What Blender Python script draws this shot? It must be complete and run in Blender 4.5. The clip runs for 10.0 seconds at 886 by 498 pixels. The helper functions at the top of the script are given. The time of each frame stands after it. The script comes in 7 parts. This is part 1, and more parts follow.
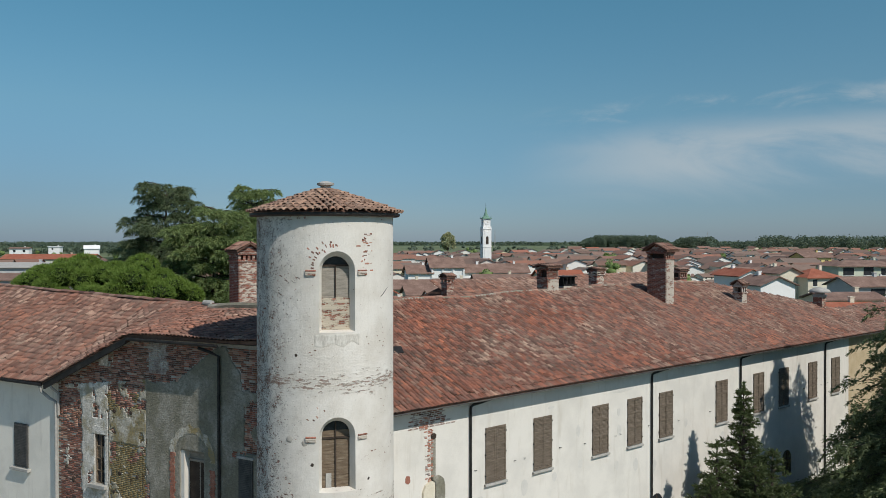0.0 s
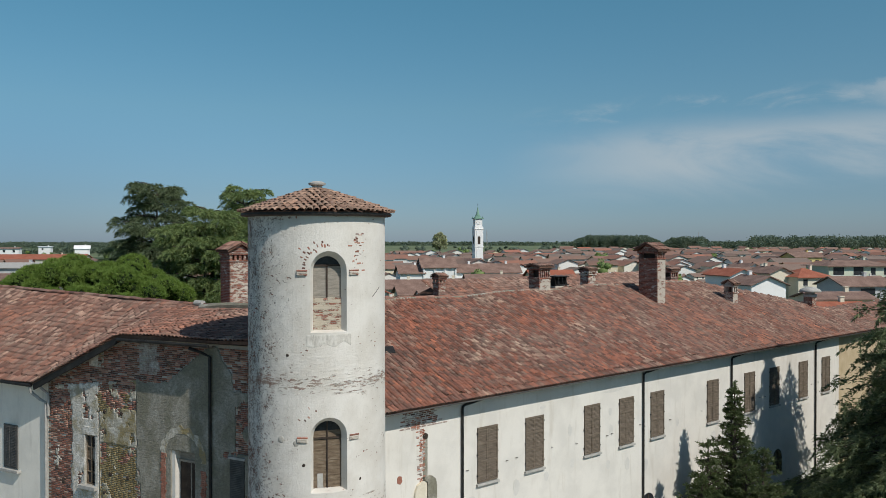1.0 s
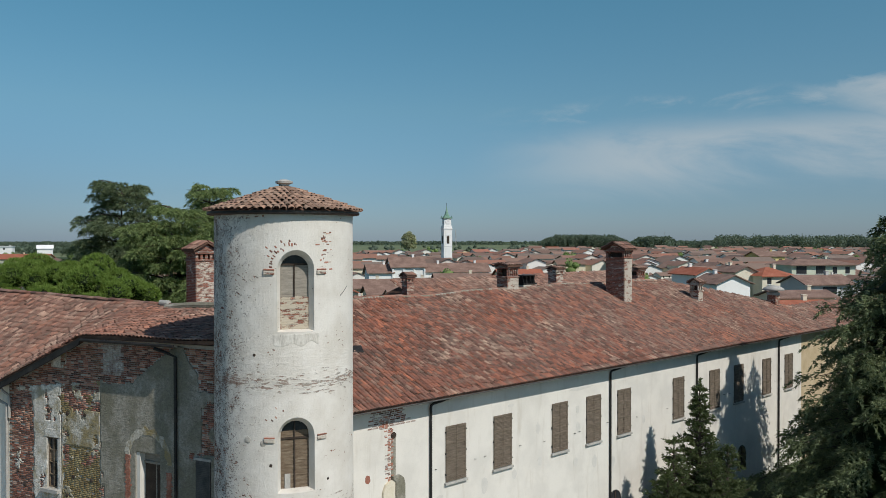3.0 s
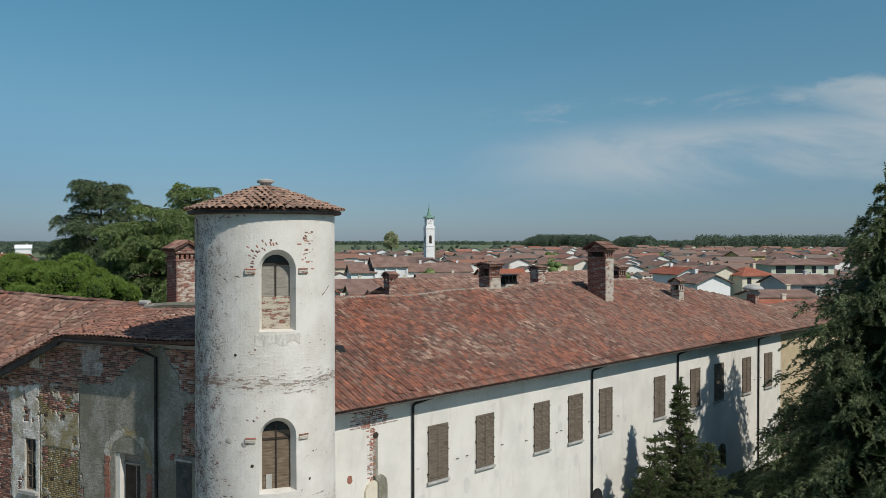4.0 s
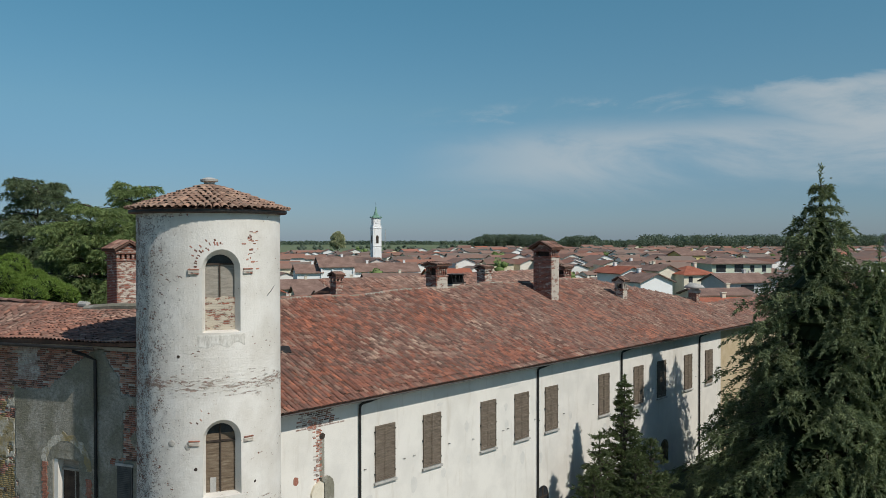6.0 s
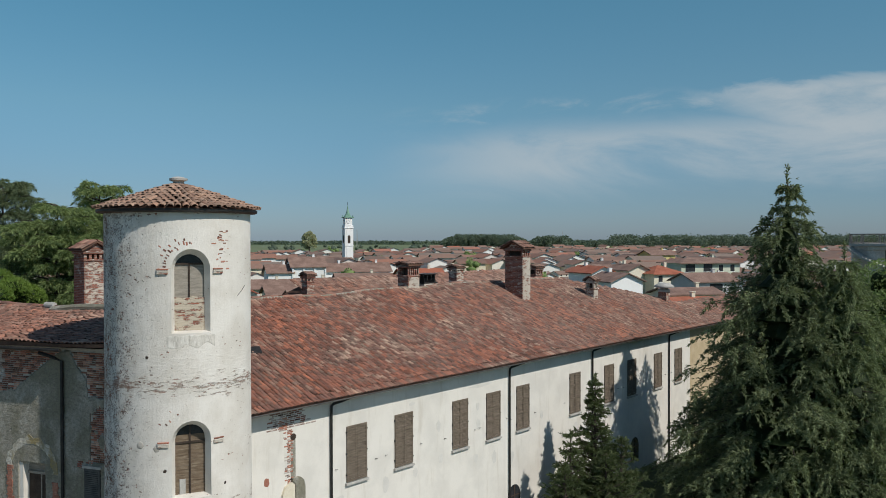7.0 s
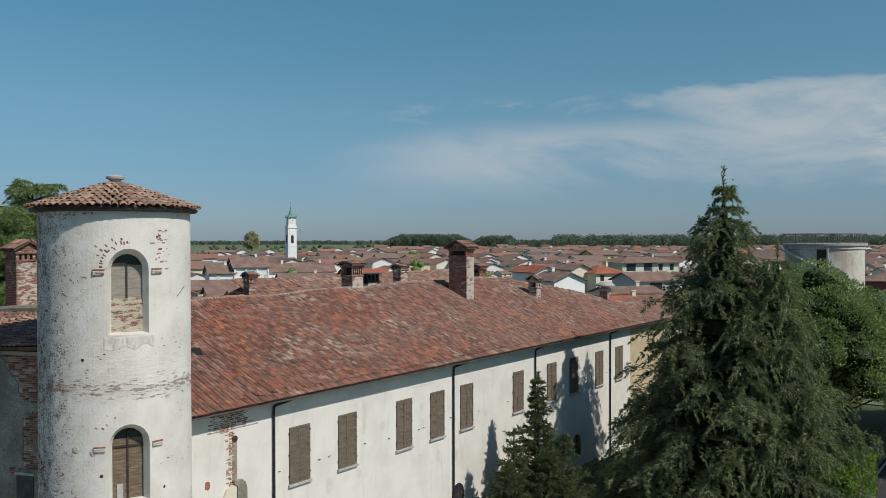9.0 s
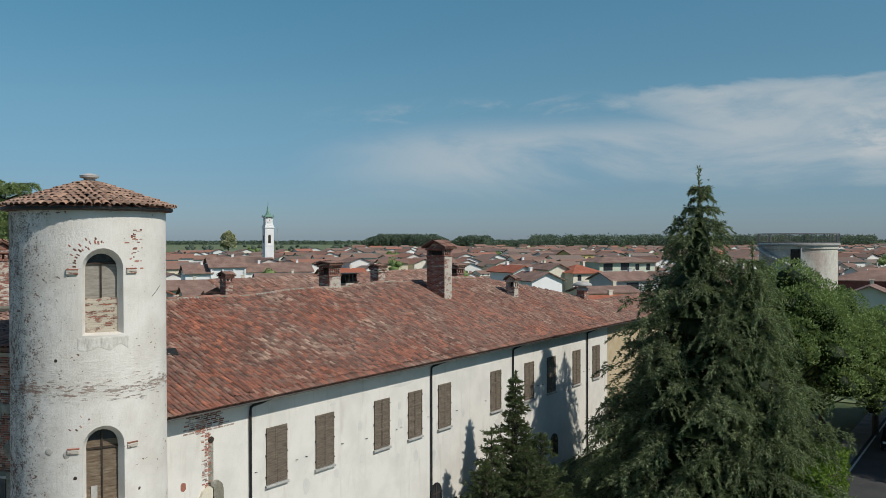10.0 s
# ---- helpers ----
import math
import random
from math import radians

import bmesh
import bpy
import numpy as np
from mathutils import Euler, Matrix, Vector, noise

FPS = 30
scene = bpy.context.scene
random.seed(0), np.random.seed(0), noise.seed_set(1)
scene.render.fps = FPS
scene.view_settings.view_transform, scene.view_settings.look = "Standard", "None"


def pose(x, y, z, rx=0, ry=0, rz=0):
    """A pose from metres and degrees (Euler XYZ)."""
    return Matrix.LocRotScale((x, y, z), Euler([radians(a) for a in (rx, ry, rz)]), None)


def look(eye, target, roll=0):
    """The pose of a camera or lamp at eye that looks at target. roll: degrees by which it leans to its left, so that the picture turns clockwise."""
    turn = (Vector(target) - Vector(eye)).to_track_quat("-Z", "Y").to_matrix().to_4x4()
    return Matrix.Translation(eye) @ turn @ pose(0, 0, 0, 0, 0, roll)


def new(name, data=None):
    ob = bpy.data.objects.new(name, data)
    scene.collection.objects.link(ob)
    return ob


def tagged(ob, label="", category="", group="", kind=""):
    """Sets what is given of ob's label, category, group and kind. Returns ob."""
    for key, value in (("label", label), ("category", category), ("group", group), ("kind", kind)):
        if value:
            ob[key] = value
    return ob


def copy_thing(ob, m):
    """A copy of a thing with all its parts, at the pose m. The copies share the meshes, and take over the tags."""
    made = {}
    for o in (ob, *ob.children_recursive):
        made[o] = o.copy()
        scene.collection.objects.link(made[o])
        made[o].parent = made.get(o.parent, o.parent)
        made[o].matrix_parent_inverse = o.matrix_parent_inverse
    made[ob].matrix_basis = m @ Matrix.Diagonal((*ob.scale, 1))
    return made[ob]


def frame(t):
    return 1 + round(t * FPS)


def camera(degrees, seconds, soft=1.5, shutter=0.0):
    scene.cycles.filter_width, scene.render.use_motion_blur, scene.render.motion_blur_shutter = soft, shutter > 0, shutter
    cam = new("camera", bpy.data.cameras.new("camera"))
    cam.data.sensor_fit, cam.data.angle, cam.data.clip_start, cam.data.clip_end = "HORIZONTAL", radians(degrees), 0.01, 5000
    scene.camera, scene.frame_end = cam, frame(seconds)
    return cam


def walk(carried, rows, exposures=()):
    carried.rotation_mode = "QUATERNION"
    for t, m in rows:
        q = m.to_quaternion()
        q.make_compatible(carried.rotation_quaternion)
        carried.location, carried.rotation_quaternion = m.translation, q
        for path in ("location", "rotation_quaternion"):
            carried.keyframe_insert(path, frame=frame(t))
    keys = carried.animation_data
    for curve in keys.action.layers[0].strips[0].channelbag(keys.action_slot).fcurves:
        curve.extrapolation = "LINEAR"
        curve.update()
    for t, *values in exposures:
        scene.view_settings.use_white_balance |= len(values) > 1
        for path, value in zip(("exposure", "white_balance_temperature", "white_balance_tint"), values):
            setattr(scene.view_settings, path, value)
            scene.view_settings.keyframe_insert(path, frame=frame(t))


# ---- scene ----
# camera: hovering over the street, panning slowly to the right
cam = camera(55.2, 10.0, soft=0.8)
EYE, TURN = 14.0, -41.1
# seconds, x right, y ahead, z up from the first eye, yaw, pitch, roll
ROWS = [
    (0.0, -0.000, 0.000, -0.000, -0.00, -0.61, 0.00),
    (0.5, -0.007, 0.013, -0.002, -0.25, -0.61, 0.01),
    (1.0, 0.003, 0.018, -0.006, -0.55, -0.61, 0.02),
    (1.5, 0.004, 0.016, -0.021, -0.98, -0.62, 0.02),
    (2.0, 0.022, 0.018, -0.023, -1.51, -0.62, 0.02),
    (2.5, 0.030, 0.019, -0.024, -2.10, -0.63, 0.03),
    (4.0, 0.044, 0.023, -0.035, -3.83, -0.66, 0.02),
    (4.5, 0.041, 0.023, -0.031, -4.63, -0.66, 0.02),
    (5.0, 0.042, 0.015, -0.042, -5.52, -0.67, 0.03),
    (5.5, 0.045, 0.015, -0.044, -6.47, -0.67, 0.05),
    (7.0, 0.065, 0.005, -0.056, -9.30, -0.68, 0.08),
    (7.5, 0.071, 0.006, -0.059, -10.27, -0.69, 0.09),
    (8.0, 0.084, 0.000, -0.063, -11.19, -0.70, 0.09),
    (8.5, 0.083, -0.015, -0.070, -12.08, -0.70, 0.09),
    (9.0, 0.089, -0.026, -0.068, -13.05, -0.69, 0.09),
    (9.5, 0.089, -0.033, -0.079, -14.07, -0.70, 0.08),
    (10.0, 0.100, -0.025, -0.081, -14.54, -0.70, 0.08),
]
walk(cam, [(t, pose(0, 0, EYE, 0, 0, TURN) @ pose(x, y, z, 90 + pitch, roll, yaw)) for t, x, y, z, yaw, pitch, roll in ROWS])

# ---- daylight ----
SUN = Vector((0.03, -1.0, 1.04)).normalized()
world = bpy.data.worlds.new("sky")
scene.world = world
world.use_nodes = True
wn, wl = world.node_tree.nodes, world.node_tree.links
wn.clear()
w_out = wn.new("ShaderNodeOutputWorld")
w_bg = wn.new("ShaderNodeBackground")
w_sky = wn.new("ShaderNodeTexSky")
w_sky.sky_type = "NISHITA"
w_sky.sun_disc = False
w_sky.sun_elevation = radians(45)
w_sky.sun_rotation = radians(178.3)
w_sky.altitude = 100
w_sky.air_density, w_sky.dust_density, w_sky.ozone_density = 1.0, 0.3, 3.0
w_bg.inputs["Strength"].default_value = 0.087


def sky_math(op, x, y, clamp=False):
    n = wn.new("ShaderNodeMath")
    n.operation, n.use_clamp = op, clamp
    for socket, value in ((n.inputs[0], x), (n.inputs[1], y)):
        if isinstance(value, (int, float)):
            socket.default_value = value
        else:
            wl.new(value, socket)
    return n.outputs[0]


def sky_step(value, lo, hi):
    n = wn.new("ShaderNodeMapRange")
    n.interpolation_type = "SMOOTHSTEP"
    wl.new(value, n.inputs["Value"])
    n.inputs["From Min"].default_value, n.inputs["From Max"].default_value = lo, hi
    return n.outputs[0]


def sky_mix(mode, fac, x, y):
    n = wn.new("ShaderNodeMix")
    n.data_type, n.blend_type = "RGBA", mode
    for socket, value in ((n.inputs[0], fac), (n.inputs[6], x), (n.inputs[7], y)):
        if isinstance(value, (int, float)):
            socket.default_value = value
        elif isinstance(value, tuple):
            socket.default_value = (*value, 1)
        else:
            wl.new(value, socket)
    return n.outputs[2]


# thin high cloud and a distant thunderhead over the plain
w_co = wn.new("ShaderNodeTexCoord")
w_map = wn.new("ShaderNodeMapping")
w_map.inputs["Rotation"].default_value = (0, 0, radians(76.1))
wl.new(w_co.outputs["Generated"], w_map.inputs["Vector"])
w_xyz = wn.new("ShaderNodeSeparateXYZ")
wl.new(w_map.outputs[0], w_xyz.inputs[0])
w_across = sky_math("DIVIDE", w_xyz.outputs[0], sky_math("MAXIMUM", w_xyz.outputs[1], 0.05))
w_up = sky_math("DIVIDE", w_xyz.outputs[2], sky_math("MAXIMUM", w_xyz.outputs[1], 0.05))
w_flat = wn.new("ShaderNodeCombineXYZ")
wl.new(w_across, w_flat.inputs[0])
wl.new(sky_math("MULTIPLY", w_up, 3.2), w_flat.inputs[1])


def sky_noise(scale, detail, rough, distort):
    n = wn.new("ShaderNodeTexNoise")
    n.inputs["Scale"].default_value, n.inputs["Detail"].default_value = scale, detail
    n.inputs["Roughness"].default_value, n.inputs["Distortion"].default_value = rough, distort
    wl.new(w_flat.outputs[0], n.inputs["Vector"])
    return n.outputs["Fac"]


soft, puffy = sky_noise(3.0, 7, 0.6, 0.9), sky_noise(12.0, 8, 0.62, 0.5)
height = sky_math("ADD", w_up, sky_math("MULTIPLY", sky_math("SUBTRACT", soft, 0.5), 0.07))
streaks = sky_math("ADD", sky_math("MULTIPLY", soft, 0.6), sky_math("MULTIPLY", puffy, 0.4))
veil = sky_math("MULTIPLY", sky_math("MULTIPLY", sky_step(height, 0.045, 0.1), sky_step(height, 0.15, 0.118)), sky_step(w_across, -0.62, -0.32))
wisp = sky_math("MULTIPLY", sky_math("MULTIPLY", sky_step(height, 0.14, 0.155), sky_step(height, 0.178, 0.16)), sky_math("MULTIPLY", sky_step(w_across, -0.62, -0.4), sky_step(streaks, 0.46, 0.62)))
tower_edge = sky_math("ADD", height, sky_math("MULTIPLY", sky_math("SUBTRACT", puffy, 0.5), 0.03))
anvil = sky_math("MULTIPLY", sky_math("MULTIPLY", sky_step(tower_edge, 0.05, 0.11), sky_step(tower_edge, 0.178, 0.166)),
                 sky_step(sky_math("ADD", w_across, sky_math("MULTIPLY", sky_math("SUBTRACT", height, 0.15), 1.6)), -0.17, -0.05))
heap = sky_math("MULTIPLY", sky_math("MULTIPLY", sky_step(tower_edge, 0.045, 0.06), sky_step(tower_edge, 0.15, 0.135)), sky_math("MULTIPLY", sky_step(sky_math("ADD", w_across, sky_math("MULTIPLY", puffy, 0.12)), 0.12, 0.2), sky_step(puffy, 0.4, 0.58)))
cover = sky_math("ADD", sky_math("MULTIPLY", sky_math("MULTIPLY", veil, sky_step(soft, 0.26, 0.6)), 0.56), sky_math("MULTIPLY", wisp, 0.4), True)
cover = sky_math("ADD", cover, sky_math("MULTIPLY", sky_step(w_across, -0.7, 0.1), 0.02), True)
cover = sky_math("MAXIMUM", cover, sky_math("MULTIPLY", sky_math("MULTIPLY", anvil, sky_step(streaks, 0.26, 0.6)), 0.66))
cover = sky_math("ADD", cover, sky_math("MULTIPLY", heap, 0.22), True)
w_tint = wn.new("ShaderNodeValToRGB")
stops = [(0.0, (0.42, 0.56, 0.855)), (0.055, (0.455, 0.615, 0.8)), (0.15, (0.575, 0.81, 0.82)), (0.28, (0.555, 0.965, 0.91)), (0.5, (0.78, 0.95, 0.95)), (1.0, (0.85, 0.95, 0.95))]
for k in range(4):
    w_tint.color_ramp.elements.new(0.5)
for el, (q, c) in zip(w_tint.color_ramp.elements, stops):
    el.position, el.color = q, (*c, 1)
w_dir = wn.new("ShaderNodeSeparateXYZ")
wl.new(w_co.outputs["Generated"], w_dir.inputs[0])
wl.new(w_dir.outputs[2], w_tint.inputs["Fac"])
tinted = sky_mix("MULTIPLY", 1.0, w_sky.outputs[0], w_tint.outputs["Color"])
# haze hangs over the fields away from the sun's side
murk = sky_math("MULTIPLY", sky_step(w_across, -0.8, -1.9), sky_step(w_dir.outputs[2], 0.2, 0.0))
tinted = sky_mix("MULTIPLY", murk, tinted, (0.8, 0.82, 0.85))
wl.new(sky_mix("MIX", cover, tinted, (6.0, 6.3, 6.4)), w_bg.inputs["Color"])
wl.new(w_bg.outputs[0], w_out.inputs["Surface"])
sun = new("sun", bpy.data.lights.new("sun", "SUN"))
sun.data.energy, sun.data.angle, sun.data.color = 3.6, radians(0.53), (1.0, 0.95, 0.87)
sun.matrix_world = look(SUN * 100, (0, 0, 0))
scene.view_settings.exposure = 0.0

# ---- materials ----
def shader(name, rough=0.85, metal=0.0, spec=0.3):
    m = bpy.data.materials.new(name)
    m.use_nodes = True
    b = m.node_tree.nodes["Principled BSDF"]
    b.inputs["Roughness"].default_value = rough
    b.inputs["Metallic"].default_value = metal
    b.inputs["Specular IOR Level"].default_value = spec
    return m, m.node_tree.nodes, m.node_tree.links, b


def node(nodes, kind, **props):
    n = nodes.new(kind)
    for key, value in props.items():
        if key == "operation":
            n.operation = value
        elif key == "blend":
            n.data_type, n.blend_type = "RGBA", value
    return n


def noise_at(nodes, links, vec, scale, detail=4.0, rough=0.6, distort=0.0):
    n = nodes.new("ShaderNodeTexNoise")
    n.inputs["Scale"].default_value = scale
    n.inputs["Detail"].default_value = detail
    n.inputs["Roughness"].default_value = rough
    n.inputs["Distortion"].default_value = distort
    links.new(vec, n.inputs["Vector"])
    return n.outputs["Fac"]


def ramp(nodes, links, fac, stops, mode="LINEAR"):
    r = nodes.new("ShaderNodeValToRGB")
    r.color_ramp.interpolation = mode
    e = r.color_ramp.elements
    while len(e) < len(stops):
        e.new(0.5)
    for el, (at, col) in zip(e, stops):
        el.position = at
        el.color = (*col, 1) if len(col) == 3 else col
    links.new(fac, r.inputs["Fac"])
    return r.outputs["Color"]


def grey(a, b, lo=0.0, hi=1.0):
    return [(a, (lo,) * 3), (b, (hi,) * 3)]


def blend(nodes, links, fac, a, b, mode="MIX"):
    n = node(nodes, "ShaderNodeMix", blend=mode)
    for socket, value in ((n.inputs[0], fac), (n.inputs[6], a), (n.inputs[7], b)):
        if isinstance(value, (int, float)):
            socket.default_value = value
        elif isinstance(value, tuple):
            socket.default_value = (*value, 1)
        else:
            links.new(value, socket)
    return n.outputs[2]


def calc(nodes, links, op, a, b):
    n = node(nodes, "ShaderNodeMath", operation=op)
    for socket, value in ((n.inputs[0], a), (n.inputs[1], b)):
        if isinstance(value, (int, float)):
            socket.default_value = value
        else:
            links.new(value, socket)
    return n.outputs[0]


def relief(nodes, links, b, height, strength=0.4, dist=0.02):
    n = nodes.new("ShaderNodeBump")
    n.inputs["Strength"].default_value = strength
    n.inputs["Distance"].default_value = dist
    links.new(height, n.inputs["Height"])
    links.new(n.outputs[0], b.inputs["Normal"])


def place(nodes, links, kind="Position", stretch=(1, 1, 1)):
    if kind == "Position":
        out = nodes.new("ShaderNodeNewGeometry").outputs["Position"]
    else:
        out = nodes.new("ShaderNodeTexCoord").outputs[kind]
    if stretch == (1, 1, 1):
        return out
    m = nodes.new("ShaderNodeMapping")
    m.inputs["Scale"].default_value = stretch
    links.new(out, m.inputs["Vector"])
    return m.outputs[0]


def weathered(name, dark, mid, light, scale=1.2, fine=25.0, rough=0.85, bump=0.3, stretch=(1, 1, 1), metal=0.0, dist=0.01, spec=0.3):
    """A surface with broad stains and fine grain."""
    m, n, l, b = shader(name, rough, metal, spec)
    v = place(n, l, "Position", stretch)
    broad = noise_at(n, l, v, scale, 5, 0.62)
    grain = noise_at(n, l, v, fine, 4, 0.65)
    f = calc(n, l, "ADD", calc(n, l, "MULTIPLY", broad, 0.65), calc(n, l, "MULTIPLY", grain, 0.35))
    l.new(ramp(n, l, f, [(0.36, dark), (0.5, mid), (0.64, light)]), b.inputs["Base Color"])
    relief(n, l, b, grain, bump, dist)
    return m


def tile_material(name, by_object, faded=0.0, pale=1.0, tint=(0.34, 0.225, 0.175)):
    """Old terracotta barrel tiles: each its own hue, with lichen and soot in patches."""
    m, n, l, b = shader(name, 0.9, 0, 0.2)
    v = place(n, l)
    if by_object:
        rnd = n.new("ShaderNodeObjectInfo").outputs["Random"]
    else:
        rnd = n.new("ShaderNodeNewGeometry").outputs["Random Per Island"]
    patch = noise_at(n, l, v, 0.42, 5, 0.68)
    f = calc(n, l, "ADD", calc(n, l, "MULTIPLY", rnd, 0.56), calc(n, l, "MULTIPLY", calc(n, l, "SUBTRACT", patch, 0.365), 1.6))
    col = ramp(n, l, f, [(0.02, (0.37, 0.14, 0.085)), (0.2, (0.29, 0.12, 0.08)), (0.38, (0.23, 0.105, 0.078)), (0.54, (0.15, 0.083, 0.068)),
                         (0.68, tuple(c * pale for c in (0.19, 0.115, 0.09))), (0.83, tuple(c * pale for c in (0.26, 0.175, 0.135))), (0.96, tuple(c * pale for c in (0.33, 0.235, 0.18)))])
    xyz = n.new("ShaderNodeSeparateXYZ")
    l.new(v, xyz.inputs[0])
    bleach = calc(n, l, "ADD", calc(n, l, "MULTIPLY", calc(n, l, "SUBTRACT", xyz.outputs[0], 20.0), 0.014), calc(n, l, "MULTIPLY", calc(n, l, "SUBTRACT", noise_at(n, l, v, 0.25, 5, 0.65), 0.5), 1.4))
    col = blend(n, l, ramp(n, l, bleach, grey(0.0, 0.5, 0.0, 0.26)), col, (0.27, 0.2, 0.17))
    col = blend(n, l, ramp(n, l, calc(n, l, "SUBTRACT", 0.12, bleach), grey(0.0, 0.6, 0.0, 0.45)), col, (0.37, 0.13, 0.08))
    col = blend(n, l, faded, col, tint)
    tone = n.new("ShaderNodeMath")
    tone.operation = "FRACT"
    l.new(calc(n, l, "MULTIPLY", rnd, 17.3), tone.inputs[0])
    col = blend(n, l, 1.0, col, ramp(n, l, tone.outputs[0], [(0.0, (0.62, 0.62, 0.62)), (0.5, (1.0, 1.0, 1.0)), (1.0, (1.3, 1.27, 1.22))]), "MULTIPLY")
    grain = noise_at(n, l, v, 14, 5, 0.7)
    col = blend(n, l, ramp(n, l, grain, grey(0.5, 0.72, 0.0, 0.55)), col, (0.13, 0.105, 0.085))
    moss = noise_at(n, l, v, 2.3, 6, 0.7)
    col = blend(n, l, ramp(n, l, moss, grey(0.56, 0.7, 0.0, 0.6)), col, (0.15, 0.135, 0.11))
    l.new(col, b.inputs["Base Color"])
    relief(n, l, b, grain, 0.5, 0.01)
    return m


def plaster_material(name, base, stain, brick_amount=0.6, grime=None):
    """Limewash over brick: patches, streaks, small losses that show brick."""
    m, n, l, b = shader(name, 0.92, 0, 0.2)
    v = place(n, l)
    streak = noise_at(n, l, place(n, l, "Position", (2.5, 2.5, 0.35)), 1.1, 5, 0.6)
    broad = noise_at(n, l, v, 0.8, 5, 0.6)
    fine = noise_at(n, l, v, 18, 6, 0.7)
    col = blend(n, l, ramp(n, l, broad, grey(0.42, 0.62)), base, tuple(c * 0.9 for c in base))
    col = blend(n, l, ramp(n, l, streak, grey(0.56, 0.72, 0, 0.55)), col, stain)
    col = blend(n, l, ramp(n, l, fine, grey(0.55, 0.75, 0, 0.35)), col, stain)
    height = fine
    if grime:
        col, height = grime(n, l, v, col, fine)
    l.new(col, b.inputs["Base Color"])
    relief(n, l, b, height, 0.45, 0.015)
    return m


TILE_ONE = tile_material("terracotta_tile_single", True, 0.0, 1.22)
TILE_MANY = tile_material("terracotta_tiles", False, 0.0, 1.22)
TILE_FADED_ONE = tile_material("faded_tile_single", True, 0.3, 1.6)
TILE_FADED = tile_material("faded_tiles", False, 0.3, 1.6)
TILE_BEIGE_ONE, TILE_BEIGE = tile_material("beige_tile_single", True, 0.62, 1.4, (0.38, 0.27, 0.2)), tile_material("beige_tiles", False, 0.62, 1.4, (0.38, 0.27, 0.2))
TILE_BED = weathered("tile_bed", (0.07, 0.04, 0.03), (0.12, 0.065, 0.045), (0.17, 0.1, 0.07), 2, 12)
WHITE_PLASTER = plaster_material("wing_limewash", (0.72, 0.69, 0.63), (0.53, 0.485, 0.41))
GREY_PLASTER = plaster_material("grey_limewash", (0.86, 0.82, 0.73), (0.6, 0.56, 0.49))


def brick_texture(n, l, vec, scale=1.0):
    """Courses of brick along x + y and z, in metres."""
    xyz = n.new("ShaderNodeSeparateXYZ")
    l.new(vec, xyz.inputs[0])
    flat = n.new("ShaderNodeCombineXYZ")
    l.new(calc(n, l, "ADD", xyz.outputs[0], xyz.outputs[1]), flat.inputs[0])
    l.new(xyz.outputs[2], flat.inputs[1])
    t = n.new("ShaderNodeTexBrick")
    t.inputs["Scale"].default_value = scale
    t.inputs["Brick Width"].default_value, t.inputs["Row Height"].default_value = 0.26, 0.068
    t.inputs["Mortar Size"].default_value, t.inputs["Mortar Smooth"].default_value = 0.008, 0.3
    t.inputs["Color1"].default_value, t.inputs["Color2"].default_value = (0.17, 0.07, 0.05, 1), (0.36, 0.135, 0.09, 1)
    t.inputs["Mortar"].default_value = (0.34, 0.31, 0.27, 1)
    l.new(flat.outputs[0], t.inputs["Vector"])
    return t


def brickwork(name, lime=0.0, soot=0.3, coat=(0.52, 0.47, 0.4)):
    """Old brickwork with remains of lime plaster and soot."""
    m, n, l, b = shader(name, 0.92, 0, 0.2)
    v = place(n, l, "Object")
    t = brick_texture(n, l, v)
    rag = noise_at(n, l, place(n, l, "Object", (0.6, 0.6, 1.7)), 4.5, 6, 0.7)
    fine = noise_at(n, l, v, 22, 5, 0.7)
    col = blend(n, l, ramp(n, l, fine, grey(0.45, 0.7, 0, soot)), t.outputs["Color"], (0.07, 0.055, 0.045))
    mask = ramp(n, l, rag, grey(0.62 - 0.4 * lime, 0.68 - 0.4 * lime))
    col = blend(n, l, mask, col, coat)
    l.new(col, b.inputs["Base Color"])
    relief(n, l, b, calc(n, l, "ADD", calc(n, l, "MULTIPLY", fine, 0.5), calc(n, l, "SUBTRACT", mask, calc(n, l, "MULTIPLY", t.outputs["Fac"], 0.6))), 0.7, 0.02)
    return m


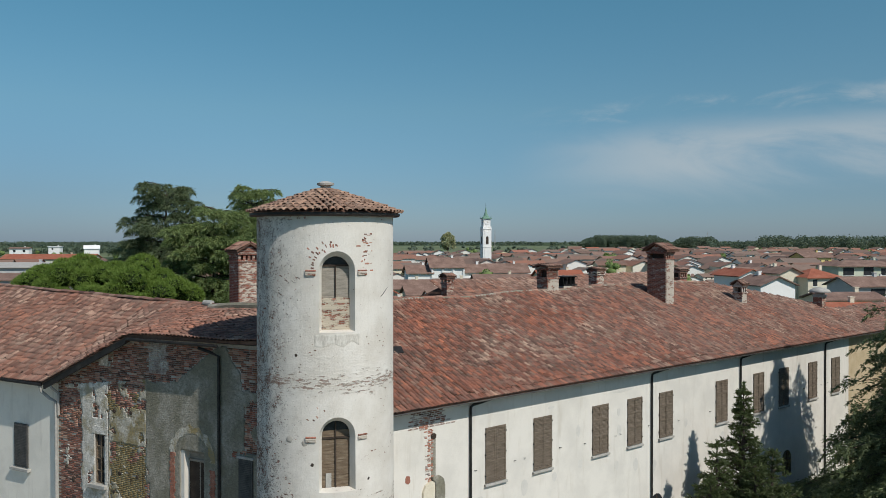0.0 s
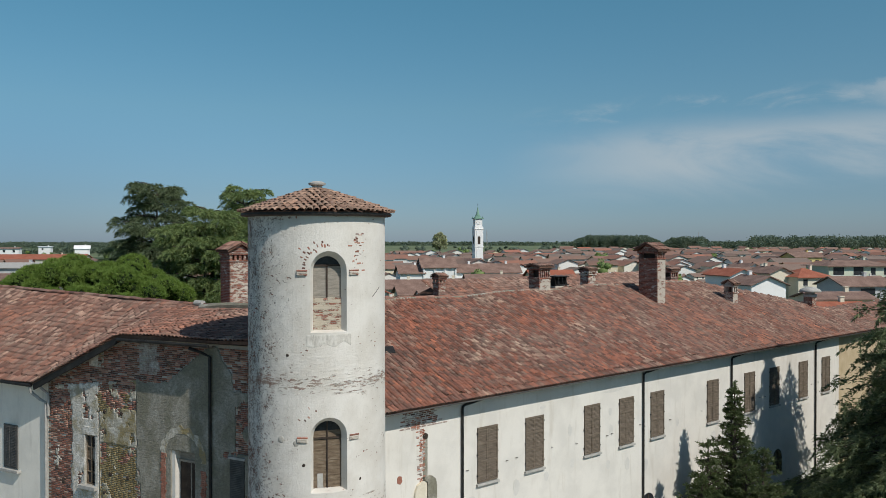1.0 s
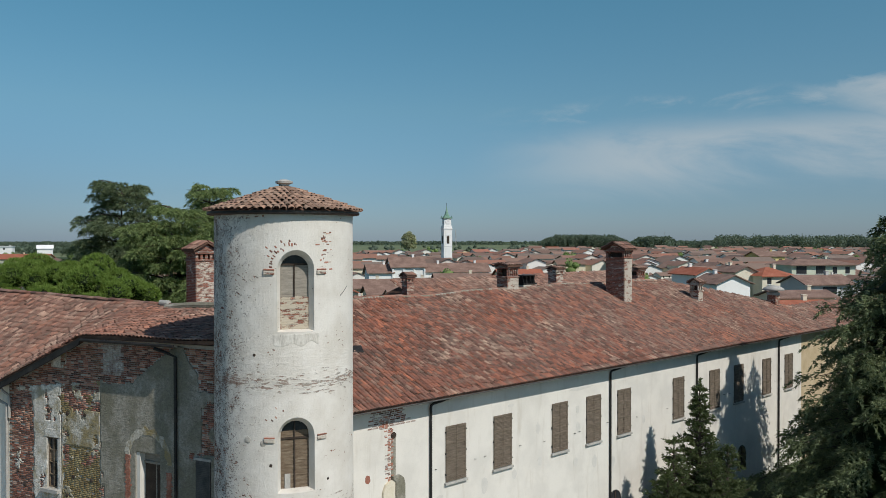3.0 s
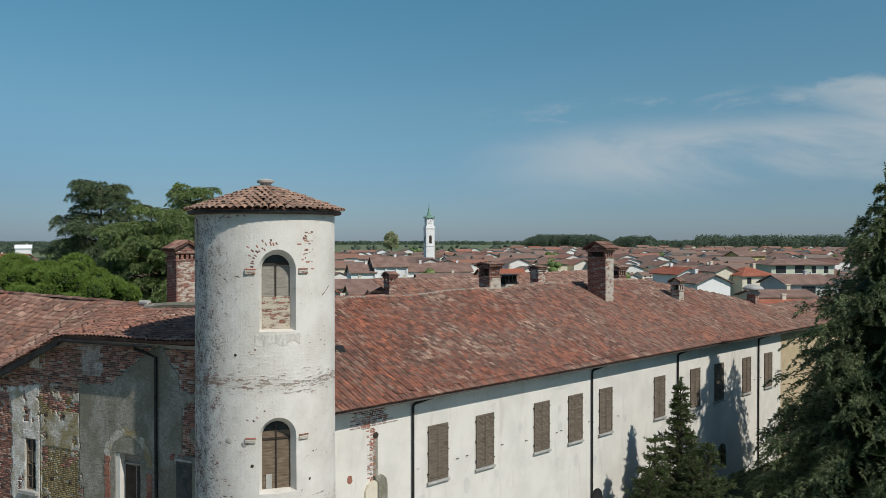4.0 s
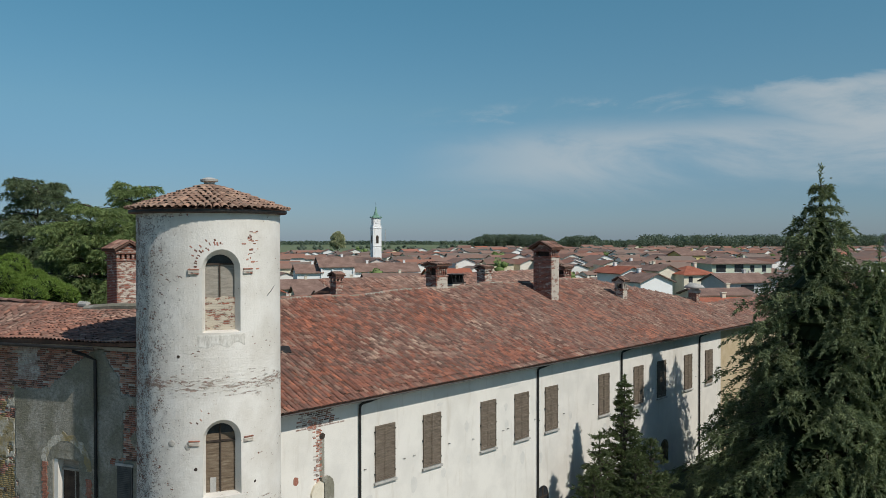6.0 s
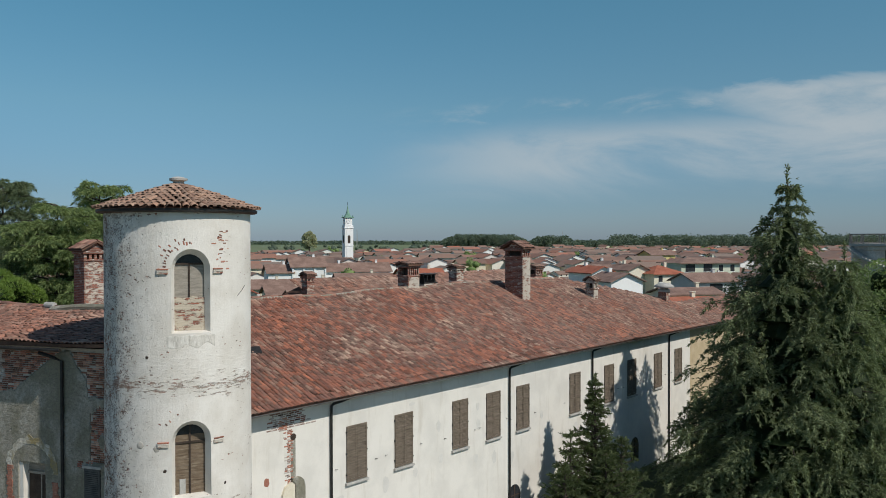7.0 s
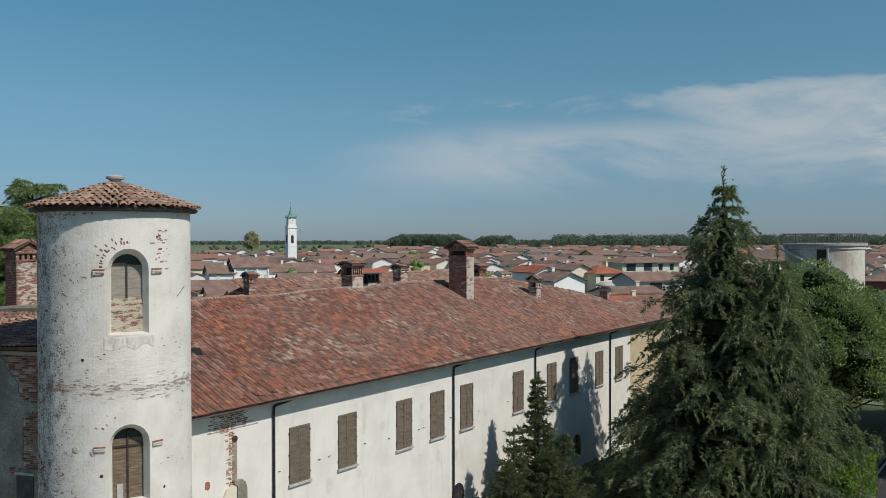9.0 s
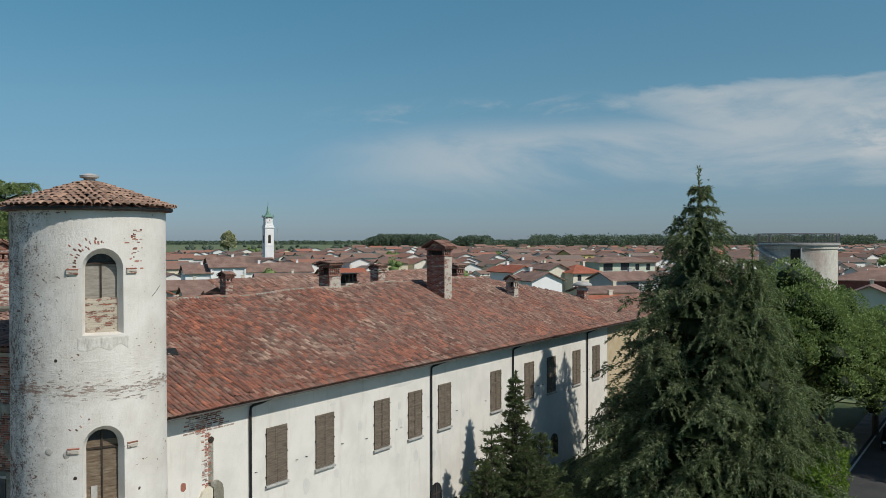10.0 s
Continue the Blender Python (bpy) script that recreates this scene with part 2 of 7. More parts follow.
def tower_material():
    """Limewash on the round tower: grime on its sheltered side, a ragged band of lost plaster, flecks of brick."""
    m, n, l, b = shader("tower_limewash", 0.93, 0, 0.15)
    v = place(n, l, "Object")
    xyz = n.new("ShaderNodeSeparateXYZ")
    l.new(v, xyz.inputs[0])
    x, y, z = xyz.outputs
    broad = noise_at(n, l, v, 0.9, 5, 0.6)
    mid = noise_at(n, l, v, 3.2, 6, 0.65)
    fine = noise_at(n, l, v, 16, 6, 0.72)
    speck = noise_at(n, l, place(n, l, "Object", (1, 1, 1.9)), 7.5, 3, 0.6)
    level = noise_at(n, l, place(n, l, "Object", (1, 1, 4.5)), 3.0, 5, 0.7)
    col = blend(n, l, ramp(n, l, broad, grey(0.4, 0.62)), (0.75, 0.715, 0.655), (0.65, 0.61, 0.545))
    col = blend(n, l, ramp(n, l, fine, grey(0.54, 0.74, 0, 0.3)), col, (0.5, 0.48, 0.43))
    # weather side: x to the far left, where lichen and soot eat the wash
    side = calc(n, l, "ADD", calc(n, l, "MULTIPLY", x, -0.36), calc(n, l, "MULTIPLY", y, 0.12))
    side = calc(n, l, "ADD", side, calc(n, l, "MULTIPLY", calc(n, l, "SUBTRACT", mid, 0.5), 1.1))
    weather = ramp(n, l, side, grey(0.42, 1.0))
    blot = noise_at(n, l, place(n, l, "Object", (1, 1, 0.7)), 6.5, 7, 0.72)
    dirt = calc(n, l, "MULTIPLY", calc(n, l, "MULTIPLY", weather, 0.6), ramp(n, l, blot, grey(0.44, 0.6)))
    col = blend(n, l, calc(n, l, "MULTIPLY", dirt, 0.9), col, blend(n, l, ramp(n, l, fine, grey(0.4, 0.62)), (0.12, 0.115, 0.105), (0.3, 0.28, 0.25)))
    pit = noise_at(n, l, place(n, l, "Object", (1, 1, 1.25)), 17.0, 6, 0.7)
    pits = ramp(n, l, calc(n, l, "ADD", pit, calc(n, l, "MULTIPLY", weather, 0.235)), grey(0.665, 0.72))
    col = blend(n, l, calc(n, l, "MULTIPLY", pits, 0.85), col, blend(n, l, ramp(n, l, blot, grey(0.45, 0.6)), (0.1, 0.095, 0.085), (0.22, 0.14, 0.11)))
    # the band where the plaster has come off
    rough = calc(n, l, "ABSOLUTE", calc(n, l, "SUBTRACT", z, 10.15), 0.0)
    rough = ramp(n, l, rough, grey(0.35, 0.8, 1.0, 0.0))
    band = calc(n, l, "ABSOLUTE", calc(n, l, "SUBTRACT", z, 9.68), 0.0)
    band = calc(n, l, "SUBTRACT", 0.64, calc(n, l, "MULTIPLY", band, 0.95))
    low = calc(n, l, "SUBTRACT", calc(n, l, "MULTIPLY", calc(n, l, "SUBTRACT", 6.9, z), 0.5), 0.1)
    worn = calc(n, l, "MAXIMUM", band, low)
    worn = calc(n, l, "ADD", worn, calc(n, l, "MULTIPLY", weather, 0.12))
    lost = ramp(n, l, calc(n, l, "ADD", calc(n, l, "MULTIPLY", level, 1.0), calc(n, l, "MULTIPLY", worn, 0.35)), grey(0.705, 0.765))
    col = blend(n, l, calc(n, l, "MULTIPLY", lost, 0.8), col, blend(n, l, ramp(n, l, mid, grey(0.4, 0.6)), (0.3, 0.25, 0.2), (0.26, 0.13, 0.09)))
    fleck = ramp(n, l, calc(n, l, "ADD", speck, calc(n, l, "ADD", calc(n, l, "MULTIPLY", calc(n, l, "SUBTRACT", broad, 0.5), 0.45), calc(n, l, "MULTIPLY", weather, 0.14))), grey(0.715, 0.74))
    col = blend(n, l, fleck, col, blend(n, l, ramp(n, l, fine, grey(0.45, 0.55)), (0.13, 0.1, 0.085), (0.3, 0.12, 0.08)))
    l.new(col, b.inputs["Base Color"])
    h = calc(n, l, "SUBTRACT", calc(n, l, "ADD", calc(n, l, "MULTIPLY", fine, 0.7), calc(n, l, "MULTIPLY", calc(n, l, "MULTIPLY", level, calc(n, l, "ADD", rough, ramp(n, l, worn, grey(0.3, 0.6)))), 0.9)), calc(n, l, "MULTIPLY", calc(n, l, "ADD", calc(n, l, "ADD", lost, pits), fleck), 1.2))
    relief(n, l, b, h, 0.6, 0.035)
    return m


TOWER_PLASTER = tower_material()
CHIMNEY_BRICK = brickwork("chimney_brick", 0.16, 0.3)
CHIMNEY_HALF = brickwork("half_limed_brick", 0.36, 0.15, (0.56, 0.5, 0.42))
CHIMNEY_LIME = brickwork("limed_brick", 0.5, 0.3)
CHIMNEY_PALE = brickwork("pale_brick", 0.24, 0.2, (0.5, 0.42, 0.34))
INFILL = brickwork("window_infill", 0.46, 0.1, (0.52, 0.455, 0.36))
MORTAR = weathered("lime_mortar", (0.28, 0.255, 0.22), (0.4, 0.37, 0.32), (0.5, 0.47, 0.42), 3, 25)


def brick_piece(name, by_object):
    m, n, l, b = shader(name, 0.93, 0, 0.15)
    rnd = n.new("ShaderNodeObjectInfo").outputs["Random"] if by_object else n.new("ShaderNodeNewGeometry").outputs["Random Per Island"]
    v = place(n, l)
    fine = noise_at(n, l, v, 18, 5, 0.7)
    broad = noise_at(n, l, v, 1.3, 4, 0.6)
    col = ramp(n, l, rnd, [(0.0, (0.08, 0.045, 0.037)), (0.35, (0.21, 0.09, 0.065)), (0.7, (0.39, 0.155, 0.105)), (1.0, (0.56, 0.37, 0.28))])
    col = blend(n, l, ramp(n, l, fine, grey(0.5, 0.68, 0, 0.38)), col, (0.44, 0.385, 0.325))
    col = blend(n, l, ramp(n, l, broad, grey(0.5, 0.65, 0, 0.35)), col, (0.2, 0.125, 0.07))
    l.new(col, b.inputs["Base Color"])
    relief(n, l, b, fine, 0.5, 0.01)
    return m


CEMENT = weathered("rough_cement", (0.4, 0.375, 0.33), (0.6, 0.565, 0.505), (0.72, 0.69, 0.63), 6, 22, bump=0.6, stretch=(1, 1, 0.3), dist=0.02)
BRICK_ONE, BRICK_MANY = brick_piece("brick_single", True), brick_piece("bricks", False)
BRICK_WARM = weathered("warm_brick", (0.22, 0.09, 0.06), (0.36, 0.15, 0.1), (0.46, 0.25, 0.18), 4, 20)
BRICK_LIMED = weathered("limed_bricks", (0.16, 0.08, 0.06), (0.4, 0.33, 0.29), (0.66, 0.63, 0.58), 3.5, 12, bump=0.5)
BRICK_LICHEN = weathered("lichened_brick", (0.12, 0.08, 0.042), (0.24, 0.175, 0.075), (0.36, 0.295, 0.16), 2.2, 16, bump=0.6)


def flaked(name, base, pale, stain, amount, spread=0.0, size=0.8):
    """Old grey or lichened plaster."""
    m, n, l, b = shader(name, 0.95, 0, 0.12)
    v = place(n, l)
    broad = noise_at(n, l, v, size, 6, 0.66)
    mid = noise_at(n, l, place(n, l, "Position", (1, 1, 0.5)), 3.0, 6, 0.68)
    fine = noise_at(n, l, v, 14, 6, 0.75)
    col = blend(n, l, ramp(n, l, mid, grey(0.42, 0.6)), base, pale)
    col = blend(n, l, ramp(n, l, broad, grey(0.46 - spread, 0.58 - spread, 0, amount)), col, stain)
    col = blend(n, l, ramp(n, l, fine, grey(0.46, 0.68, 0, 0.6)), col, tuple(c * 0.42 for c in base))
    rub = noise_at(n, l, place(n, l, "Position", (1, 1, 2.6)), 6.0, 7, 0.75)
    col = blend(n, l, ramp(n, l, rub, grey(0.5, 0.62, 0, 0.55)), col, tuple(c * 0.5 for c in base))
    l.new(col, b.inputs["Base Color"])
    relief(n, l, b, calc(n, l, "ADD", fine, rub), 0.9, 0.025)
    return m


PLASTER_A = flaked("lichened_plaster", (0.63, 0.6, 0.53), (0.84, 0.81, 0.75), (0.34, 0.285, 0.16), 0.75, -0.03, 1.7)
PLASTER_C = flaked("yellowed_plaster", (0.47, 0.44, 0.36), (0.66, 0.63, 0.56), (0.3, 0.235, 0.1), 0.9, 0.02, 1.5)
PLASTER_B = flaked("grey_plaster", (0.3, 0.285, 0.235), (0.4, 0.38, 0.325), (0.2, 0.19, 0.135), 0.75)
BOARD_GREY = weathered("grey_boards", (0.2, 0.18, 0.15), (0.29, 0.26, 0.22), (0.37, 0.34, 0.29), 3, 40, stretch=(1, 1, 6))
BOARD_BROWN = weathered("brown_boards", (0.1, 0.07, 0.045), (0.17, 0.125, 0.085), (0.26, 0.21, 0.15), 3, 40, stretch=(1, 1, 6))
GREY_SHUTTER = weathered("grey_shutter", (0.06, 0.06, 0.058), (0.09, 0.088, 0.083), (0.13, 0.125, 0.115), 3, 40)
OCHRE_PLASTER = weathered("ochre_plaster", (0.42, 0.33, 0.2), (0.5, 0.4, 0.26), (0.56, 0.47, 0.32))
SHUTTER_WOOD = weathered("shutter_wood", (0.1, 0.077, 0.056), (0.15, 0.12, 0.09), (0.21, 0.17, 0.132), 2, 40, stretch=(1, 1, 8))
GUTTER_METAL = weathered("gutter_metal", (0.1, 0.1, 0.098), (0.16, 0.158, 0.15), (0.22, 0.21, 0.2), 3, 40, 0.5, 0.1, metal=0.3)
DARK_METAL = weathered("dark_metal", (0.02, 0.02, 0.02), (0.035, 0.034, 0.033), (0.06, 0.055, 0.05), 3, 40, 0.55, 0.1, metal=0.4)
STONE_SILL = weathered("stone_sill", (0.3, 0.29, 0.27), (0.4, 0.39, 0.36), (0.5, 0.48, 0.45), 3, 40)
TIMBER = weathered("dark_timber", (0.03, 0.022, 0.017), (0.05, 0.036, 0.028), (0.08, 0.06, 0.045), 3, 40)
GROUND = weathered("ground_grass", (0.03, 0.05, 0.018), (0.055, 0.08, 0.03), (0.09, 0.11, 0.045), 0.02, 3.0)
FIELD = weathered("crop_field", (0.1, 0.13, 0.065), (0.14, 0.17, 0.085), (0.18, 0.2, 0.11), 0.01, 0.5)
ASPHALT = weathered("asphalt", (0.035, 0.035, 0.036), (0.05, 0.05, 0.05), (0.065, 0.064, 0.062), 0.5, 60, 0.85)
DARK_GLASS = weathered("dark_glass", (0.02, 0.022, 0.025), (0.03, 0.033, 0.036), (0.05, 0.05, 0.055), 1, 8, 0.25)

# ---- building helpers ----
def empty(name, m=None):
    ob = new(name)
    ob.empty_display_size = 0.3
    if m is not None:
        ob.matrix_world = m
    return ob


def finish(name, bm, material, smooth=False):
    me = bpy.data.meshes.new(name)
    bmesh.ops.recalc_face_normals(bm, faces=bm.faces)
    bm.to_mesh(me)
    bm.free()
    me.materials.append(material)
    if smooth:
        me.shade_smooth()
    return me


def part(name, bm, material, parent, label="", smooth=False, m=None):
    ob = new(name, bm if isinstance(bm, bpy.types.Mesh) else finish(name, bm, material, smooth))
    ob.parent = parent
    if m is not None:
        ob.matrix_local = m
    return tagged(ob, label) if label else ob


def single(name, bm, material, label, category, group="", kind="", m=None, smooth=False):
    ob = new(name, bm if isinstance(bm, bpy.types.Mesh) else finish(name, bm, material, smooth))
    if m is not None:
        ob.matrix_world = m
    return tagged(ob, label, category, group, kind)


def box(bm, x0, x1, y0, y1, z0, z1, bevel=0.0):
    r = bmesh.ops.create_cube(bm, size=1, matrix=Matrix.Translation(((x0 + x1) / 2, (y0 + y1) / 2, (z0 + z1) / 2)) @ Matrix.Diagonal((x1 - x0, y1 - y0, z1 - z0, 1)))
    if bevel:
        es = {e for v in r["verts"] for e in v.link_edges}
        bmesh.ops.bevel(bm, geom=list(es), offset=bevel, segments=1, affect="EDGES")
    return bm


def boxed(x0, x1, y0, y1, z0, z1, bevel=0.0):
    return box(bmesh.new(), x0, x1, y0, y1, z0, z1, bevel)


def prism(bm, outline, y0, y1):
    """An outline in x and z, drawn out along y."""
    a = [bm.verts.new((x, y0, z)) for x, z in outline]
    b = [bm.verts.new((x, y1, z)) for x, z in outline]
    bm.faces.new(a)
    bm.faces.new(b[::-1])
    for i in range(len(a)):
        j = (i + 1) % len(a)
        bm.faces.new((a[i], b[i], b[j], a[j]))
    return bm


def tube(bm, points, radius, sides=8, taper=None):
    """A round pipe along points."""
    rings = []
    pts = [Vector(q) for q in points]
    for i, q in enumerate(pts):
        d = (pts[min(i + 1, len(pts) - 1)] - pts[max(i - 1, 0)]).normalized()
        side = d.cross(Vector((0.13, 0.27, 0.95)))
        if side.length < 0.2:
            side = d.cross(Vector((1, 0, 0)))
        side.normalize()
        up = side.cross(d)
        r = radius if taper is None else radius + (taper - radius) * i / (len(pts) - 1)
        rings.append([bm.verts.new(q + r * (math.cos(2 * math.pi * k / sides) * side + math.sin(2 * math.pi * k / sides) * up)) for k in range(sides)])
    for a, b in zip(rings, rings[1:]):
        for k in range(sides):
            bm.faces.new((a[k], a[(k + 1) % sides], b[(k + 1) % sides], b[k]))
    bm.faces.new(rings[0][::-1])
    bm.faces.new(rings[-1])
    return bm


def lathe(bm, profile, sides=32, start=0.0, end=360.0):
    """Profile of (radius, z) turned round z."""
    full = abs(end - start) >= 359.9
    cols = sides if full else sides + 1
    rings = [[bm.verts.new((r * math.cos(radians(start + (end - start) * k / sides)), r * math.sin(radians(start + (end - start) * k / sides)), z)) for k in range(cols)] for r, z in profile]
    for a, b in zip(rings, rings[1:]):
        for k in range(sides):
            j = (k + 1) % cols
            bm.faces.new((a[k], a[j], b[j], b[k]))
    return bm


def raw_mesh(name, verts, faces, material, smooth=False):
    me = bpy.data.meshes.new(name)
    verts = np.asarray(verts, dtype=np.float32).reshape(-1, 3)
    faces = np.asarray(faces, dtype=np.int32)
    k = faces.shape[1]
    me.vertices.add(len(verts))
    me.vertices.foreach_set("co", verts.ravel())
    me.loops.add(faces.size)
    me.loops.foreach_set("vertex_index", faces.ravel())
    me.polygons.add(len(faces))
    me.polygons.foreach_set("loop_start", np.arange(0, faces.size, k, dtype=np.int32))
    me.update(calc_edges=True)
    me.validate()
    me.materials.append(material)
    if smooth:
        me.shade_smooth()
    return me


# one barrel tile: x across, y up the slope, z off the roof; unit width and length
def tile_shape(segments=5, thick=0.12, taper=0.82):
    v, f = [], []
    for y, r in ((0.0, 0.5), (1.0, 0.5 * taper)):
        for k in range(segments + 1):
            a = math.pi * k / segments
            v.append((r * math.cos(a), y, 0.72 * r * math.sin(a)))
    n = segments + 1
    for k in range(segments):
        f.append((k, n + k, n + k + 1, k + 1))
    # the rim of the lower end
    for k in range(n):
        a = math.pi * k / segments
        r = 0.5 - thick
        v.append((r * math.cos(a), 0.0, 0.72 * r * math.sin(a)))
    for k in range(segments):
        f.append((k, k + 1, 2 * n + k + 1, 2 * n + k))
    return np.array(v), np.array(f)


TILE_V, TILE_F = tile_shape()


def lay_tiles(owner, frames, near, one, many, name="roof_tile"):
    """Tiles at the frames (4 x 4): those flagged near are objects, the others one mesh."""
    mesh = raw_mesh(name, TILE_V, TILE_F, one)
    rest = []
    count = 0
    for m, flag in zip(frames, near):
        if flag and count < 300:
            ob = new(name, mesh)
            ob.parent = owner
            ob.matrix_local = Matrix(m.tolist())
            count += 1
        else:
            rest.append(m)
    if rest:
        rest = np.array(rest)
        v = np.einsum("nij,kj->nki", rest[:, :3, :3], TILE_V) + rest[:, None, :3, 3]
        f = TILE_F[None] + (np.arange(len(rest)) * len(TILE_V))[:, None, None]
        ob = new("roof_tiles", raw_mesh("roof_tiles", v.reshape(-1, 3), f.reshape(-1, 4), many))
        ob.parent = owner
        tagged(ob, kind="stuff")


def tile_frames(surface, cols, rows, width, length, rng, cover=1.0, keep=None, sag=0.0):
    """surface(a, b) gives a place; a along the eave, b up the slope, both in metres."""
    out, ab = [], []
    for a in cols:
        drift, slip = rng.normal(0, 0.008), rng.uniform(0, 0.16)
        for b in rows:
            if keep and not keep(a, b):
                continue
            a2, b2 = a + drift + rng.normal(0, 0.006), b + (slip + rng.normal(0, 0.025) if b > 0.2 else rng.normal(0, 0.006))
            o = surface(a2, b2)
            ex = (surface(a2 + 0.05, b2) - o).normalized()
            ey = (surface(a2, b2 + 0.05) - o).normalized()
            ez = ex.cross(ey).normalized()
            ex = ey.cross(ez)
            ey = (ey - ez * (0.075 + rng.normal(0, 0.02)) + ex * rng.normal(0, 0.035)).normalized()
            ez = ex.cross(ey)
            o = o + ez * (0.045 + sag * rng.normal(0, 0.01))
            w = width * rng.uniform(0.92, 1.06)
            m = np.eye(4)
            m[:3, 0], m[:3, 1], m[:3, 2], m[:3, 3] = ex * w, ey * length * cover, ez * w, o
            out.append(m)
            ab.append((a, b))
    return out, ab

# ---- ground and distance ----
def camera_side(right, ahead, z=0.0):
    """A place given to the right of and ahead of the first eye."""
    return Vector((right * 0.7536 + ahead * 0.6574, -right * 0.6574 + ahead * 0.7536, z))


ground = raw_mesh("ground", [(-4500, -4500, 0), (4500, -4500, 0), (4500, 4500, 0), (-4500, 4500, 0)], [(0, 1, 2, 3)], GROUND)
tagged(new("ground", ground), "flat green plain of grass and gardens reaching the horizon", "ground", kind="structure")

# ---- the long wing ----
WALL_Y, EAVE_Y, RIDGE_Y = 23.01, 22.46, 29.51
EAVE_Z, PITCH = 8.2, 0.45
TOWER_X, TOWER_Y, TOWER_R = 15.15, 23.14, 2.18
SHUTTER_X = (22.19, 24.85, 28.52, 30.97, 33.38, 38.23, 41.92, 44.65, 48.10, 51.06)
SHUTTER_W, SHUTTER_Z0, SHUTTER_Z1 = 1.06, 4.8, 6.9


def holed_wall(bm, x0, x1, z0, z1, y0, y1, holes):
    """A wall with rectangular openings that go through it."""
    xs = sorted({x0, x1, *(h[0] for h in holes), *(h[1] for h in holes)})
    zs = sorted({z0, z1, *(h[2] for h in holes), *(h[3] for h in holes)})

    def solid(i, k):
        if not (0 <= i < len(xs) - 1 and 0 <= k < len(zs) - 1):
            return False
        cx, cz = (xs[i] + xs[i + 1]) / 2, (zs[k] + zs[k + 1]) / 2
        return not any(h[0] < cx < h[1] and h[2] < cz < h[3] for h in holes)

    def quad(*pts):
        bm.faces.new([bm.verts.new(q) for q in pts])

    for i in range(len(xs) - 1):
        for k in range(len(zs) - 1):
            if not solid(i, k):
                continue
            a, b, c, d = xs[i], xs[i + 1], zs[k], zs[k + 1]
            quad((a, y0, c), (b, y0, c), (b, y0, d), (a, y0, d))
            quad((b, y1, c), (a, y1, c), (a, y1, d), (b, y1, d))
            if not solid(i - 1, k):
                quad((a, y1, c), (a, y0, c), (a, y0, d), (a, y1, d))
            if not solid(i + 1, k):
                quad((b, y0, c), (b, y1, c), (b, y1, d), (b, y0, d))
            if not solid(i, k - 1):
                quad((a, y1, c), (b, y1, c), (b, y0, c), (a, y0, c))
            if not solid(i, k + 1):
                quad((a, y0, d), (b, y0, d), (b, y1, d), (a, y1, d))
    bmesh.ops.remove_doubles(bm, verts=bm.verts, dist=0.0005)
    return bm


wing = tagged(empty("wing_house"), "long white limewashed wing with closed brown shutters and tiled roof", "building")
part("wall", holed_wall(bmesh.new(), 15.4, 53.45, 0, 8.1, WALL_Y, WALL_Y + 0.6, [(x + 0.06, x + SHUTTER_W - 0.06, SHUTTER_Z0, SHUTTER_Z1 - 0.05) for x in SHUTTER_X]), WHITE_PLASTER, wing, "cream limewashed wall")
part("back_wall", boxed(15.4, 53.45, 35.8, 36.4, 0, 8.1), WHITE_PLASTER, wing)
part("ochre_wall", boxed(53.453, 74, WALL_Y + 0.004, WALL_Y + 0.6, 0, 8.1), OCHRE_PLASTER, wing, "faded ochre plaster wall")
part("end_wall", boxed(73.4, 74, WALL_Y + 0.61, 27.8, 0, 8.1), OCHRE_PLASTER, wing)


def roof_top(x):
    if x < 47.5:
        return RIDGE_Y
    if x < 56.5:
        return RIDGE_Y + (25.1 - RIDGE_Y) * (x - 47.5) / 9.0
    return 25.1


def wing_roof(x, y):
    return EAVE_Z + PITCH * (y - EAVE_Y) - 0.05 * math.sin((x - 15) * 0.21) * (y - EAVE_Y) / 7 + 0.03 * math.sin(x * 0.9 + y * 0.4) * (y - EAVE_Y) / 4


bm = bmesh.new()
xs = [15.2 + i * 0.7 for i in range(85)]
rows_y = 8


def wing_start(y):
    """The roof begins behind the tower, along a slant."""
    return 15.4 + (y - EAVE_Y) * 0.55


grid = []
for x in xs:
    column = []
    for k in range(rows_y + 1):
        y = EAVE_Y + (roof_top(x) - EAVE_Y) * k / rows_y
        column.append(bm.verts.new((max(x, wing_start(y)), y, wing_roof(x, y))))
    grid.append(column)
for a, b in zip(grid, grid[1:]):
    for k in range(rows_y):
        bm.faces.new((a[k], b[k], b[k + 1], a[k + 1]))
low = [bm.verts.new((x, EAVE_Y, EAVE_Z - 0.1)) for x in xs]
for i in range(len(xs) - 1):
    bm.faces.new((low[i], low[i + 1], grid[i + 1][0], grid[i][0]))
wlow = [bm.verts.new((x, WALL_Y, EAVE_Z - 0.1)) for x in xs]
for i in range(len(xs) - 1):
    bm.faces.new((wlow[i], wlow[i + 1], low[i + 1], low[i]))
wing_slope = part("roof_slope", bm, TILE_BED, wing)
bm = bmesh.new()
v = [bm.verts.new(q) for q in ((19.3, RIDGE_Y, 11.36), (47.5, RIDGE_Y, 11.36), (54, 37, 8.1), (19.3, 37, 8.1), (56.5, 25.1, 9.38))]
bm.faces.new((v[0], v[1], v[2], v[3]))
bm.faces.new((v[1], v[4], v[2]))
w2 = [bm.verts.new(q) for q in ((56.5, 25.1, 9.38), (74.2, 25.1, 9.38), (74.2, 28.2, 8.05), (54, 28.2, 8.05))]
bm.faces.new(w2)
part("roof_back", bm, TILE_MANY, wing)


